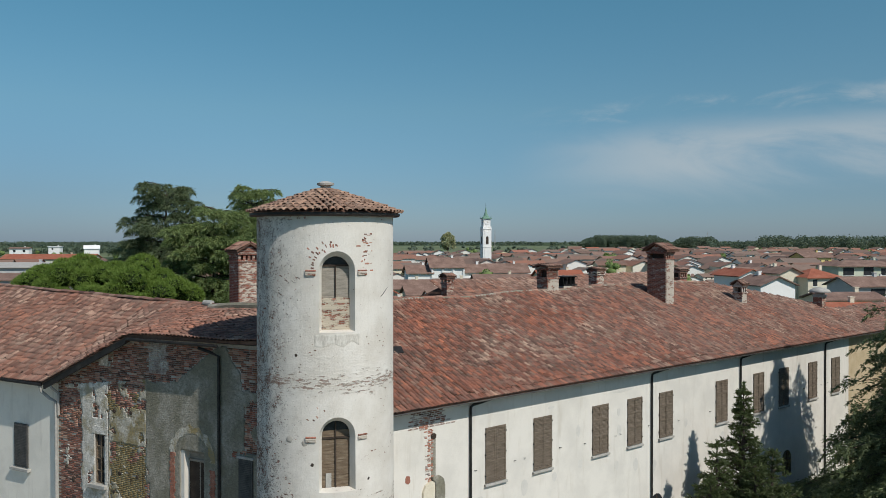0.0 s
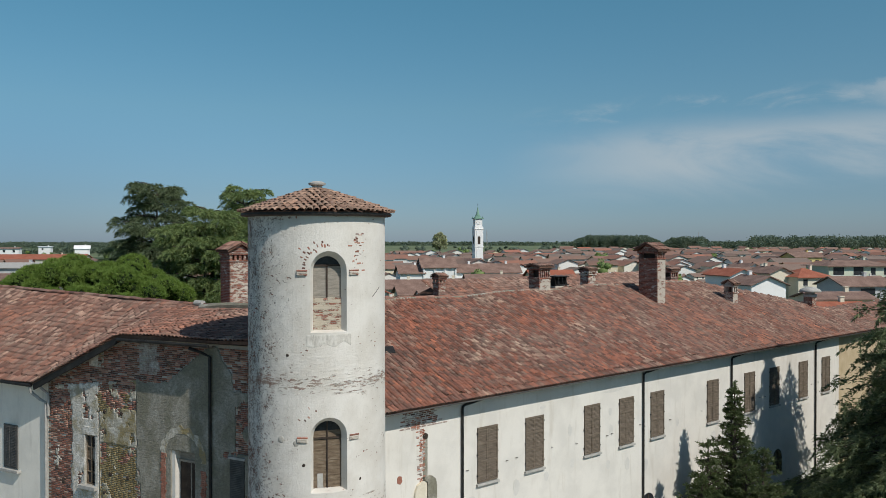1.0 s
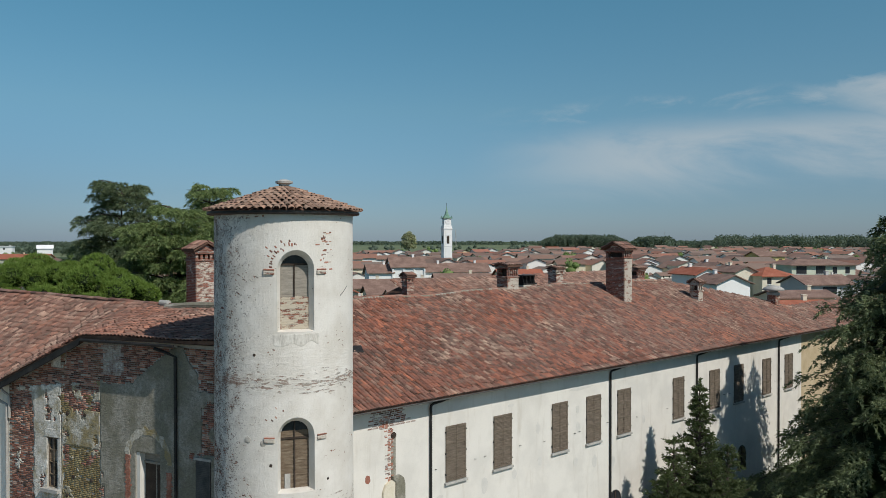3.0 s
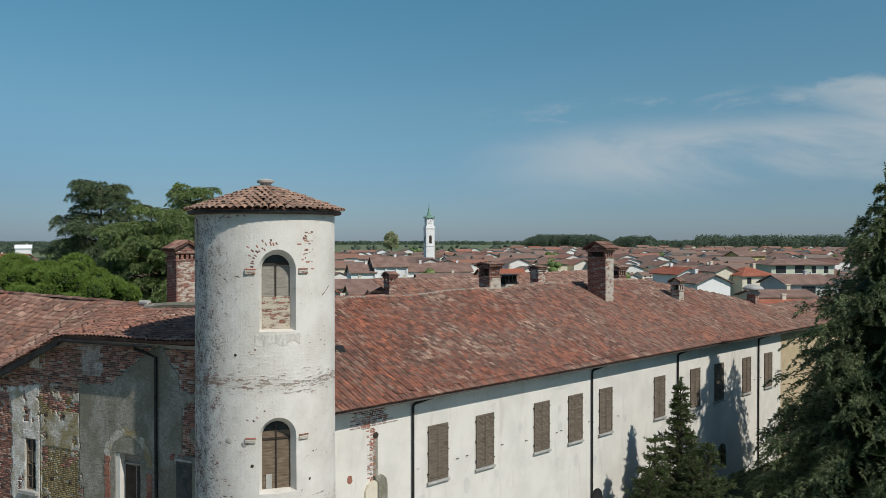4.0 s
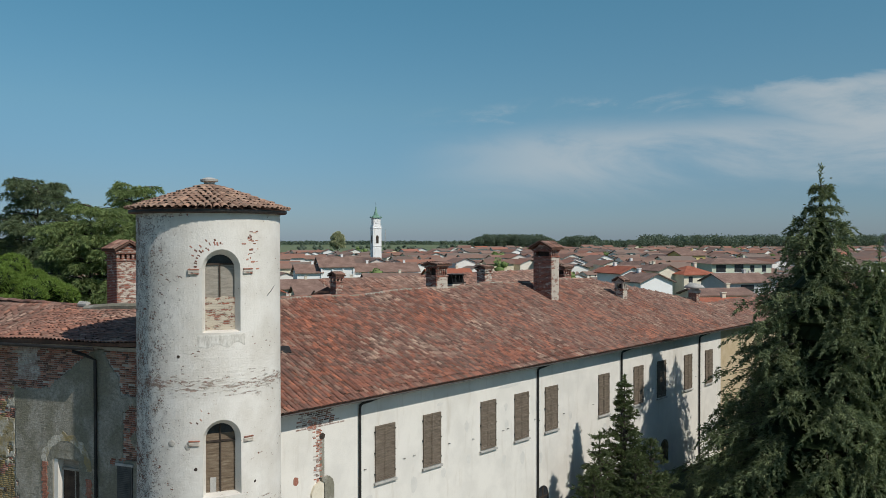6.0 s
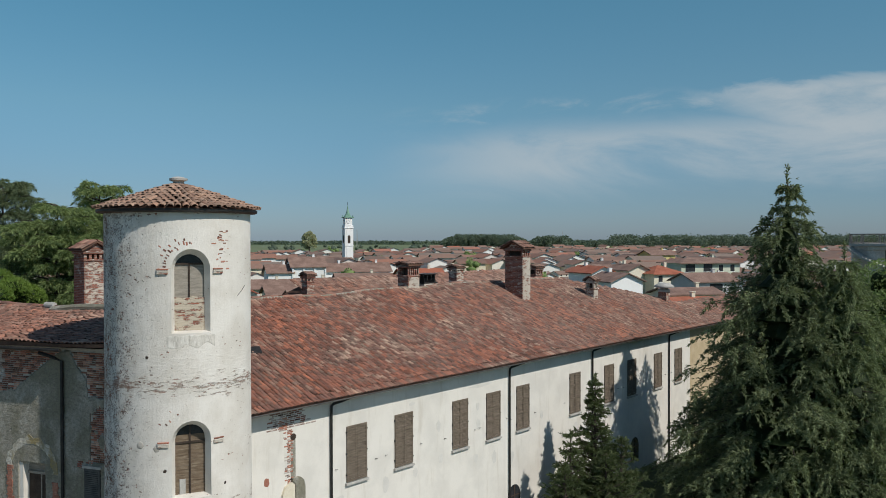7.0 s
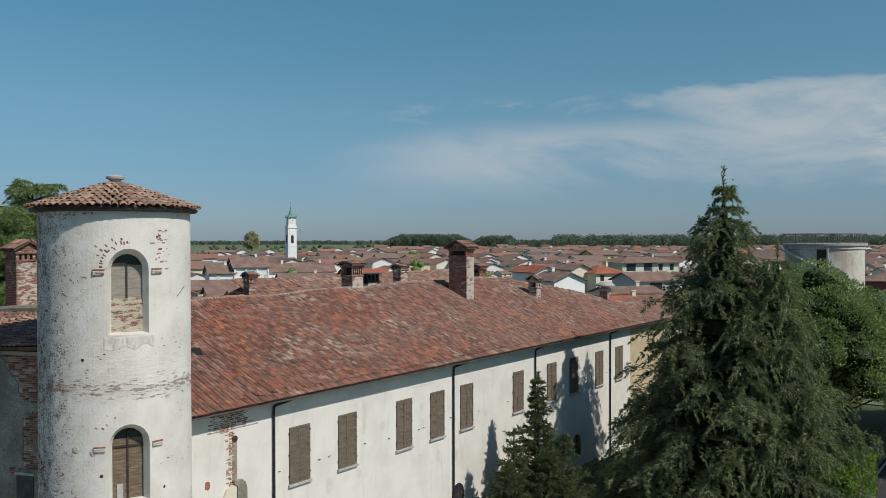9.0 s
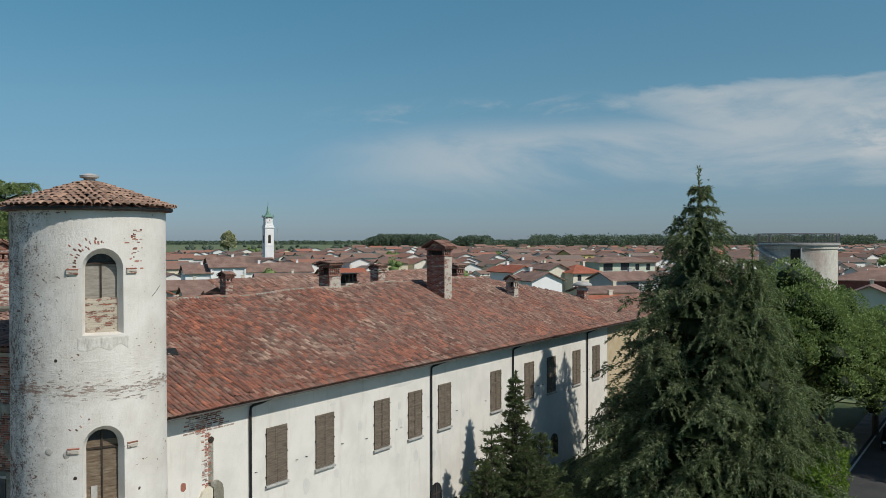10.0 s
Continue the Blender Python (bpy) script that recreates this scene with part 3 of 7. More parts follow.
def shutter(x0, z0, z1, w, owner):
    """A pair of closed louvred shutters."""
    g = empty("shutter")
    g.parent = owner
    g.matrix_local = Matrix.Translation((x0, WALL_Y - 0.012, z0))
    for side in (0, 1):
        a, b = (0.0, w / 2 - 0.006) if side == 0 else (w / 2 + 0.006, w)
        bm = bmesh.new()
        h = z1 - z0
        box(bm, a, a + 0.06, -0.045, 0, 0, h)
        box(bm, b - 0.06, b, -0.045, 0, 0, h)
        for q in (0, h * 0.36, h * 0.68, h - 0.08):
            box(bm, a + 0.06, b - 0.06, -0.044, -0.002, q, q + 0.08)
        part("leaf", bm, SHUTTER_WOOD, g)
        bm = bmesh.new()
        z = 0.1
        while z < h - 0.1:
            vs = [bm.verts.new(q) for q in ((a + 0.06, -0.04, z), (b - 0.06, -0.04, z), (b - 0.06, -0.004, z + 0.045), (a + 0.06, -0.004, z + 0.045))]
            bm.faces.new(vs)
            z += 0.052
        tagged(part("slats", bm, SHUTTER_WOOD, g), kind="stuff")
    part("sill", boxed(-0.06, w + 0.06, -0.1, 0.01, -0.12, -0.03, 0.008), STONE_SILL, g, "pale stone sill")
    for a in (-0.035, w - 0.005):
        for q in (0.25, 1.05, 1.85):
            part("hinge", boxed(a, a + 0.04, -0.05, 0.005, q, q + 0.05), DARK_METAL, g)
    return g


for x in SHUTTER_X:
    shutter(x, SHUTTER_Z0, SHUTTER_Z1, SHUTTER_W, wing)

bm = bmesh.new()
prof = [(0.075 * math.cos(radians(a)), 0.075 * math.sin(radians(a))) for a in range(180, 361, 30)]
ring = [[bm.verts.new((x, EAVE_Y - 0.05 + dy, EAVE_Z - 0.05 + dz)) for dy, dz in prof] for x in (16.4, 35, 53.4, 74)]
for a, b in zip(ring, ring[1:]):
    for k in range(len(prof) - 1):
        bm.faces.new((a[k], b[k], b[k + 1], a[k + 1]))
part("gutter", bm, GUTTER_METAL, wing)
for x in (21.38, 32.75, 40.54, 50.16):
    part("downpipe", tube(bmesh.new(), [(x + 0.6, EAVE_Y + 0.02, EAVE_Z - 0.1), (x + 0.58, WALL_Y - 0.26, 8.0), (x + 0.5, WALL_Y - 0.12, 7.93), (x + 0.12, WALL_Y - 0.08, 7.88), (x + 0.02, WALL_Y - 0.07, 7.82), (x, WALL_Y - 0.07, 7.7), (x, WALL_Y - 0.07, 0.1)], 0.05), DARK_METAL, wing)

# ---- the round tower ----
TM = Matrix.Translation((TOWER_X, TOWER_Y, 0))
tower = tagged(empty("round_tower", TM), "round white plastered tower with worn brick patches and conical tiled roof", "tower")


def arch(half, z0, spring, steps=12):
    return [(-half, z0), (half, z0)] + [(half * math.cos(math.pi * k / steps), spring + half * math.sin(math.pi * k / steps)) for k in range(steps + 1)]


def cut(ob, cutters):
    """Cut meshes out of ob and keep the result as its mesh."""
    for c in cutters:
        mod = ob.modifiers.new("cut", "BOOLEAN")
        mod.object, mod.operation, mod.solver = c, "DIFFERENCE", "EXACT"
    bpy.context.view_layer.update()
    me = bpy.data.meshes.new_from_object(ob.evaluated_get(bpy.context.evaluated_depsgraph_get()))
    ob.modifiers.clear()
    ob.data = me
    for c in cutters:
        bpy.data.objects.remove(c)


WIN_TURN = -114.0
TOWER_WINDOWS = ((11.22, 13.08), (6.43, 8.10))
bm = bmesh.new()
lathe(bm, [(TOWER_R + 0.02, 0), (TOWER_R + 0.02, 4), (TOWER_R, 9.5), (TOWER_R, 14.8)], 96)
bm.faces.new([v for v in bm.verts if v.co.z < 0.001][::-1])
bm.faces.new([v for v in bm.verts if v.co.z > 14.79])
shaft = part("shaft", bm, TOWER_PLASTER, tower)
cutters = []
for sill, spring in TOWER_WINDOWS:
    bm = bmesh.new()
    inner, outer = arch(0.43, sill + 0.06, spring), arch(0.66, sill - 0.02, spring)
    a = [bm.verts.new((x, -1.75, z)) for x, z in inner]
    m_ = [bm.verts.new((x, -1.88, z)) for x, z in inner]
    c_ = [bm.verts.new((x, -2.32, z)) for x, z in outer]
    bm.faces.new(a)
    bm.faces.new(c_[::-1])
    for p_, q_ in ((a, m_), (m_, c_)):
        for i in range(len(a)):
            j = (i + 1) % len(a)
            bm.faces.new((p_[i], q_[i], q_[j], p_[j]))
    ob = new("cutter", finish("cutter", bm, TOWER_PLASTER))
    ob.matrix_world = TM @ pose(0, 0, 0, 0, 0, WIN_TURN + 90)
    cutters.append(ob)
cut(shaft, cutters)
bm = bmesh.new()
lathe(bm, [(2.2, 14.72), (2.38, 14.76), (2.4, 14.84), (0.2, 15.44)], 64)
part("roof_cone", bm, TILE_BED, tower)

# ---- the old house beside the tower ----
LM = Matrix(((0.3239, 0.9461, 0, 13.69), (-0.9461, 0.3239, 0, 25.17), (0, 0, 1, 0), (0, 0, 0, 1)))
old = tagged(empty("old_house", LM), "old house with flaking plaster over brick and a wide tiled roof", "building")


def front_z(u):
    if u < -10.37:
        return 8.5
    if u < -5.66:
        return 8.5 + 2.1 * (u + 10.37) / 4.71
    return 10.6 + 0.02 * (u + 5.66)


def ridge_z(u):
    return 11.2 + max(0.0, -u - 7) * 0.03


def old_roof(u, w):
    return front_z(u) + (ridge_z(u) - front_z(u)) * (w + 0.45) / 5.45 + 0.03 * math.sin(u * 1.1 + w)


bm = bmesh.new()
us = [-26 + i * 0.4 for i in range(68)]


def old_end(u, w):
    """The roof stops behind the tower, along a slanting wall."""
    return min(u, 1.5 - 0.35 * (w + 0.45))


grid = [[bm.verts.new((old_end(u, -0.45 + 5.45 * k / 6), -0.45 + 5.45 * k / 6, old_roof(u, -0.45 + 5.45 * k / 6))) for k in range(7)] for u in us]
for a, b in zip(grid, grid[1:]):
    for k in range(6):
        bm.faces.new((a[k], b[k], b[k + 1], a[k + 1]))
low = [bm.verts.new((u, -0.45, front_z(u) - 0.12)) for u in us]
for i in range(len(us) - 1):
    bm.faces.new((low[i], low[i + 1], grid[i + 1][0], grid[i][0]))
back = [bm.verts.new((u, 0.2, front_z(u) - 0.1)) for u in us]
for i in range(len(us) - 1):
    bm.faces.new((back[i], back[i + 1], low[i + 1], low[i]))
old_slope = part("roof_slope", bm, TILE_BED, old)
bm = bmesh.new()
v = [bm.verts.new(q) for q in ((-26, 5, ridge_z(-26)), (-0.5, 5, ridge_z(-1)), (-3.0, 11, 8.5), (-26, 11, 8.5))]
bm.faces.new(v)
part("roof_back", bm, TILE_MANY, old)

# ---- walls of the old house ----
holes_a = [(-8.0, -7.43, 4.82, 6.68), (-3.45, -2.3, 2.9, 6.66), (-0.66, -0.06, 4.8, 6.68)]
part("white_wall", holed_wall(bmesh.new(), -26, -10.16, 0, 8.42, 0, 0.5, [(-12.85, -12.1, 4.85, 6.52)]), GREY_PLASTER, old, "grey-white plaster wall")
brick_wall = part("brick_wall", holed_wall(bmesh.new(), -10.157, 0.9, 0, 8.42, 0.003, 0.5, holes_a), MORTAR, old, "brick wall with flaking grey and lichened plaster")
bm = bmesh.new()
prism(bm, [(-10.157, 8.422), (0.9, 8.422), (0.9, 10.5), (-5.7, 10.44), (-10.0, 8.55)], 0.003, 0.5)
upper_wall = part("upper_wall", bm, MORTAR, old)
part("rear_wall", boxed(-26, -3.5, 10.2, 10.7, 0, 8.5), GREY_PLASTER, old)
part("side_wall", boxed(-26.5, -26.003, 0.0, 10.7, 0, 8.4), GREY_PLASTER, old)


def inside(poly, x, y):
    c = False
    for (x0, y0), (x1, y1) in zip(poly, poly[1:] + poly[:1]):
        if (y0 > y) != (y1 > y) and x < (x1 - x0) * (y - y0) / (y1 - y0) + x0:
            c = not c
    return c


LIME_PEAK = [(-3.7, 8.8), (-3.42, 9.18), (-2.78, 9.59), (-2.19, 10.02), (-1.66, 10.35), (-1.27, 10.41), (-1.01, 9.91), (-0.63, 9.56), (-0.5, 8.8)]


def plaster_left(u, z):
    """How firmly the plaster still holds: above nought it is there."""
    n = noise.fractal(Vector((u * 1.1, 3.7, z * 1.1)), 0.6, 2.1, 5) * 0.62
    if u < -5.2:
        edge = -8.75 + 0.3 * noise.noise(Vector((z * 1.3, 0, 0)))
        if z > 8.95 + 0.12 * (u + 5.2):
            b = 0.3 if -7.75 < u < -6.95 and 9.3 < z < 9.85 else -0.5
        elif u < edge:
            b = -0.4 if z < 8.3 else -0.05
        elif u < -8.1:
            b = 0.42
        elif u < -7.15:
            b = 0.45 if z < 7.3 else 0.02
        elif z > 7.85:
            b = -0.12
        elif z > 6.5:
            b = 0.16
        else:
            b = -0.26
    else:
        if z > 8.85:
            b = 0.6 if inside(LIME_PEAK, u, z) or z < 8.95 + 0.12 * noise.noise(Vector((u * 2, 0, 5))) else -0.7
            n *= 0.35
        else:
            b = 0.6 if u > -5.0 else 0.1
            if u > -0.45:
                b = 0.0 if z > 6.9 else 0.3
    return b + n


def in_hole(u, z, pad=0.0):
    return any(h[0] - pad < u < h[1] + pad and h[2] - pad < z < h[3] + pad for h in holes_a)


def under_roof(u, z):
    return z < (8.5 + (u + 10.157) * 0.43 if u < -5.7 else 10.42)


CELL, Z_LOW = 0.05, 3.6


def plaster_sheet(name, u0, u1, material, label):
    nu, nz = int((u1 - u0) / CELL), int((10.45 - Z_LOW) / CELL)
    keep = np.zeros((nu + 2, nz + 2), bool)
    for i in range(nu):
        for k in range(nz):
            u, z = u0 + (i + 0.5) * CELL, Z_LOW + (k + 0.5) * CELL
            if under_roof(u, z) and not in_hole(u, z) and plaster_left(u, z) > 0:
                keep[i + 1, k + 1] = True
    index, vs, fs = {}, [], []

    def vert(i, k, back):
        key = (i, k, back)
        if key not in index:
            index[key] = len(vs)
            u, z = u0 + i * CELL, Z_LOW + k * CELL
            j = noise.noise_vector(Vector((u * 9, 1.3, z * 9))) * 0.016
            vs.append((u + j.x, 0.0 if back else -0.022 - 0.006 * noise.noise(Vector((u * 3, 0, z * 3))), z + j.z))
        return index[key]

    for i in range(1, nu + 1):
        for k in range(1, nz + 1):
            if not keep[i, k]:
                continue
            a, b = i - 1, k - 1
            fs.append((vert(a, b, 0), vert(a + 1, b, 0), vert(a + 1, b + 1, 0), vert(a, b + 1, 0)))
            if not keep[i - 1, k]:
                fs.append((vert(a, b, 1), vert(a, b, 0), vert(a, b + 1, 0), vert(a, b + 1, 1)))
            if not keep[i + 1, k]:
                fs.append((vert(a + 1, b, 0), vert(a + 1, b, 1), vert(a + 1, b + 1, 1), vert(a + 1, b + 1, 0)))
            if not keep[i, k - 1]:
                fs.append((vert(a, b, 1), vert(a + 1, b, 1), vert(a + 1, b, 0), vert(a, b, 0)))
            if not keep[i, k + 1]:
                fs.append((vert(a, b + 1, 0), vert(a + 1, b + 1, 0), vert(a + 1, b + 1, 1), vert(a, b + 1, 1)))
    part(name, raw_mesh(name, vs, fs, material), None, old, label)


plaster_sheet("plaster", -10.1, -7.2, PLASTER_A, "flaking pale plaster round the window")
plaster_sheet("plaster", -7.2, -5.2, PLASTER_C, "flaking yellow-lichened plaster")
plaster_sheet("plaster", -5.2, 0.9, PLASTER_B, "rough grey plaster")
part("lower_plaster", boxed(-10.1, -3.5, -0.02, 0.0, 0.02, Z_LOW), PLASTER_B, old)

# window, door and shutters
win = part("window", boxed(-8.02, -7.41, 0.1, 0.16, 4.8, 6.7), DARK_GLASS, old, "dark broken casement window")
for x0, x1, z0, z1 in ((-8.0, -7.95, 4.82, 6.68), (-7.48, -7.43, 4.82, 6.68), (-7.74, -7.69, 4.82, 6.68), (-7.95, -7.48, 5.28, 5.31), (-7.95, -7.48, 5.74, 5.77), (-7.95, -7.48, 6.2, 6.23), (-7.95, -7.48, 6.63, 6.68), (-7.95, -7.48, 4.82, 4.87)):
    part("frame", boxed(x0, x1, 0.05, 0.1, z0, z1), BOARD_BROWN, win)
part("pane", boxed(-7.93, -7.75, 0.09, 0.098, 5.79, 6.18), BOARD_BROWN, win, "boarded pane")
part("pane", boxed(-7.68, -7.5, 0.09, 0.098, 5.79, 6.18), BOARD_GREY, win, "pale boarded pane")
part("sill", boxed(-8.25, -7.3, -0.16, 0.03, 4.66, 4.8, 0.01), STONE_SILL, old, "worn grey stone sill")
part("lintel", boxed(-8.12, -7.25, -0.035, 0.0, 6.7, 7.0, 0.006), PLASTER_A, old)
door = part("door", boxed(-3.28, -2.33, 0.26, 0.32, 2.9, 6.3), TIMBER, old, "dark weathered timber door")
part("frame", boxed(-3.28, -2.33, 0.2, 0.26, 6.24, 6.32), BOARD_GREY, door)
part("transom", boxed(-3.28, -2.33, 0.25, 0.3, 6.32, 6.66), BOARD_GREY, door, "pale boarded transom")
part("frame", boxed(-2.76, -2.72, 0.235, 0.262, 2.9, 6.24), BOARD_GREY, door)
part("jamb", boxed(-3.448, -3.28, 0.012, 0.3, 2.9, 6.66), WHITE_PLASTER, door, "white plastered jamb")
blind = part("shutter", boxed(-0.68, -0.06, -0.05, -0.005, 4.75, 6.7), GREY_SHUTTER, old, "grey louvred shutter")
for k in range(30):
    part("slat", boxed(-0.62, -0.12, -0.066, -0.05, 4.83 + k * 0.06, 4.86 + k * 0.06), GREY_SHUTTER, blind)
part("frame", boxed(-0.74, 0.0, -0.07, -0.0, 6.7, 6.78), STONE_SILL, old)
blind = part("shutter", boxed(-12.92, -12.05, -0.05, -0.005, 4.83, 6.58), GREY_SHUTTER, old, "closed grey louvred shutter")
for k in range(26):
    for a in (-12.86, -12.45):
        part("slat", boxed(a, a + 0.34, -0.068, -0.05, 4.92 + k * 0.062, 4.952 + k * 0.062), GREY_SHUTTER, blind)
part("sill", boxed(-13.1, -11.9, -0.16, 0.03, 4.68, 4.8, 0.01), STONE_SILL, old, "pale stone sill")

# gutters, pipes and the verge board
part("verge_board", prism(bmesh.new(), [(-10.4, 8.22), (-5.75, 10.26), (-5.66, 10.5), (-10.42, 8.44)], -0.48, -0.4), DARK_METAL, old, "dark metal verge board")
bm = bmesh.new()
tube(bm, [(-26, -0.51, 8.42), (-10.5, -0.51, 8.4)], 0.07, 8)
part("gutter", bm, DARK_METAL, old)
part("gutter", tube(bmesh.new(), [(-5.6, -0.51, 10.45), (-1.2, -0.51, 10.47)], 0.055, 8), DARK_METAL, old)
part("downpipe", tube(bmesh.new(), [(-10.6, -0.5, 8.35), (-10.62, -0.42, 8.12), (-10.4, -0.2, 7.82), (-10.17, -0.1, 7.7), (-10.17, -0.09, 0.2)], 0.06), STONE_SILL, old, "pale grey downpipe")
part("downpipe", tube(bmesh.new(), [(-10.25, -0.42, 8.5), (-10.1, -0.3, 8.25), (-10.03, -0.1, 8.05), (-10.03, -0.09, 7.2)], 0.05), STONE_SILL, old)
part("downpipe", tube(bmesh.new(), [(-2.1, -0.47, 10.35), (-1.75, -0.3, 10.22), (-1.53, -0.09, 10.05), (-1.53, -0.08, 0.2)], 0.055), DARK_METAL, old)

# bare bricks where the plaster is gone
BRICK_V = np.array([(-0.5, 0, -0.5), (0.5, 0, -0.5), (0.5, 0, 0.5), (-0.5, 0, 0.5), (-0.46, -1, -0.42), (0.46, -1, -0.42), (0.46, -1, 0.42), (-0.46, -1, 0.42)])
BRICK_F = np.array([(4, 5, 6, 7), (0, 1, 5, 4), (1, 2, 6, 5), (2, 3, 7, 6), (3, 0, 4, 7)])
brick_mesh = raw_mesh("brick", BRICK_V, BRICK_F, BRICK_ONE)
rng = np.random.default_rng(8)
spots, mossy, limed, count, course = [], [], [], 0, 0
z = Z_LOW
while z < 10.4:
    u = -10.12 + (0.13 if course % 2 else 0.0)
    while u < 0.6:
        long = 0.24 if rng.random() < 0.7 else 0.12
        c = u + long / 2
        if under_roof(c, z + 0.06) and not in_hole(c, z, 0.03) and plaster_left(c, z) < 0.1 and rng.random() < 0.97:
            m = Matrix.Translation((c, 0.004, z)) @ Matrix.Rotation(rng.normal(0, 0.012), 4, "Y") @ Matrix.Diagonal((long, 0.012 + rng.uniform(0, 0.01), 0.056, 1))
            if c < -8.4 and z < 8.3 and count < 300:
                ob = new("brick", brick_mesh)
                ob.parent = brick_wall
                ob.matrix_local = m
                count += 1
            elif -5.05 < c < -4.05 and z > 9.2:
                limed.append(np.array(m))
            elif -7.3 < c < -5.2 and z < 8.4 and noise.noise(Vector((c * 0.9, 4.0, z * 0.9))) + 0.25 * (7.4 - z) > 0:
                mossy.append(np.array(m))
            else:
                spots.append(np.array(m))
        u += long + 0.012
    z += 0.068
    course += 1
# brick jambs and the pale patched arch round the door
warm = finish("brick", boxed(-0.5, 0.5, -1, 0, -0.5, 0.5), BRICK_WARM)
for side, top in ((-3.83, 53), (-1.89, 47)):
    for k in range(top):
        long = rng.uniform(0.17, 0.27)
        part("brick", warm, None, brick_wall, m=Matrix.Translation((side + rng.normal(0, 0.02), -0.015, 2.95 + k * 0.068)) @ Matrix.Diagonal((long, 0.022 + rng.uniform(0, 0.01), 0.056, 1)))
bm = bmesh.new()
last = None
for k in range(41):
    a = radians(-4 + 188 * k / 40)
    r0 = 0.86 + 0.1 * noise.noise(Vector((k * 0.35, 1, 0)))
    r1 = 1.1 + 0.12 * noise.noise(Vector((k * 0.4, 7, 0)))
    ring = [bm.verts.new((-2.88 + r * math.cos(a), y, 6.42 + r * math.sin(a))) for r, y in ((r0, -0.02), (r0, -0.032), (r1, -0.032), (r1, -0.02))]
    if last:
        for i in range(3):
            bm.faces.new((last[i], ring[i], ring[i + 1], last[i + 1]))
    last = ring
part("arch_patch", bm, PLASTER_C, old, "pale ragged plaster arch over the door")
for group, material, text in ((spots, BRICK_MANY, "bare dark red bricks"), (mossy, BRICK_LICHEN, "bricks grown over with ochre lichen"), (limed, BRICK_LIMED, "bricks under remains of whitewash")):
    group = np.array(group)
    v = np.einsum("nij,kj->nki", group[:, :3, :3], BRICK_V) + group[:, None, :3, 3]
    f = BRICK_F[None] + (np.arange(len(group)) * 8)[:, None, None]
    tagged(part("bricks", raw_mesh("bricks", v.reshape(-1, 3), f.reshape(-1, 4), material), None, brick_wall, text), text, kind="stuff")
for u, z in ((-8.9, 7.79), (-7.92, 7.67), (-6.91, 7.64), (-5.98, 7.67), (-9.66, 5.23), (-6.61, 5.37), (-5.67, 5.35), (-9.26, 4.74), (-6.93, 4.65)):
    bm = bmesh.new()
    bmesh.ops.create_icosphere(bm, subdivisions=2, radius=0.085)
    for q in bm.verts:
        q.co *= 1 + 0.25 * noise.noise(q.co * 30 + Vector((u, z, 0)))
        q.co.y *= 0.33
    part("putlog_hole", bm, TIMBER, old, "dark ragged scaffold hole", m=Matrix.Translation((u, -0.012, z)))

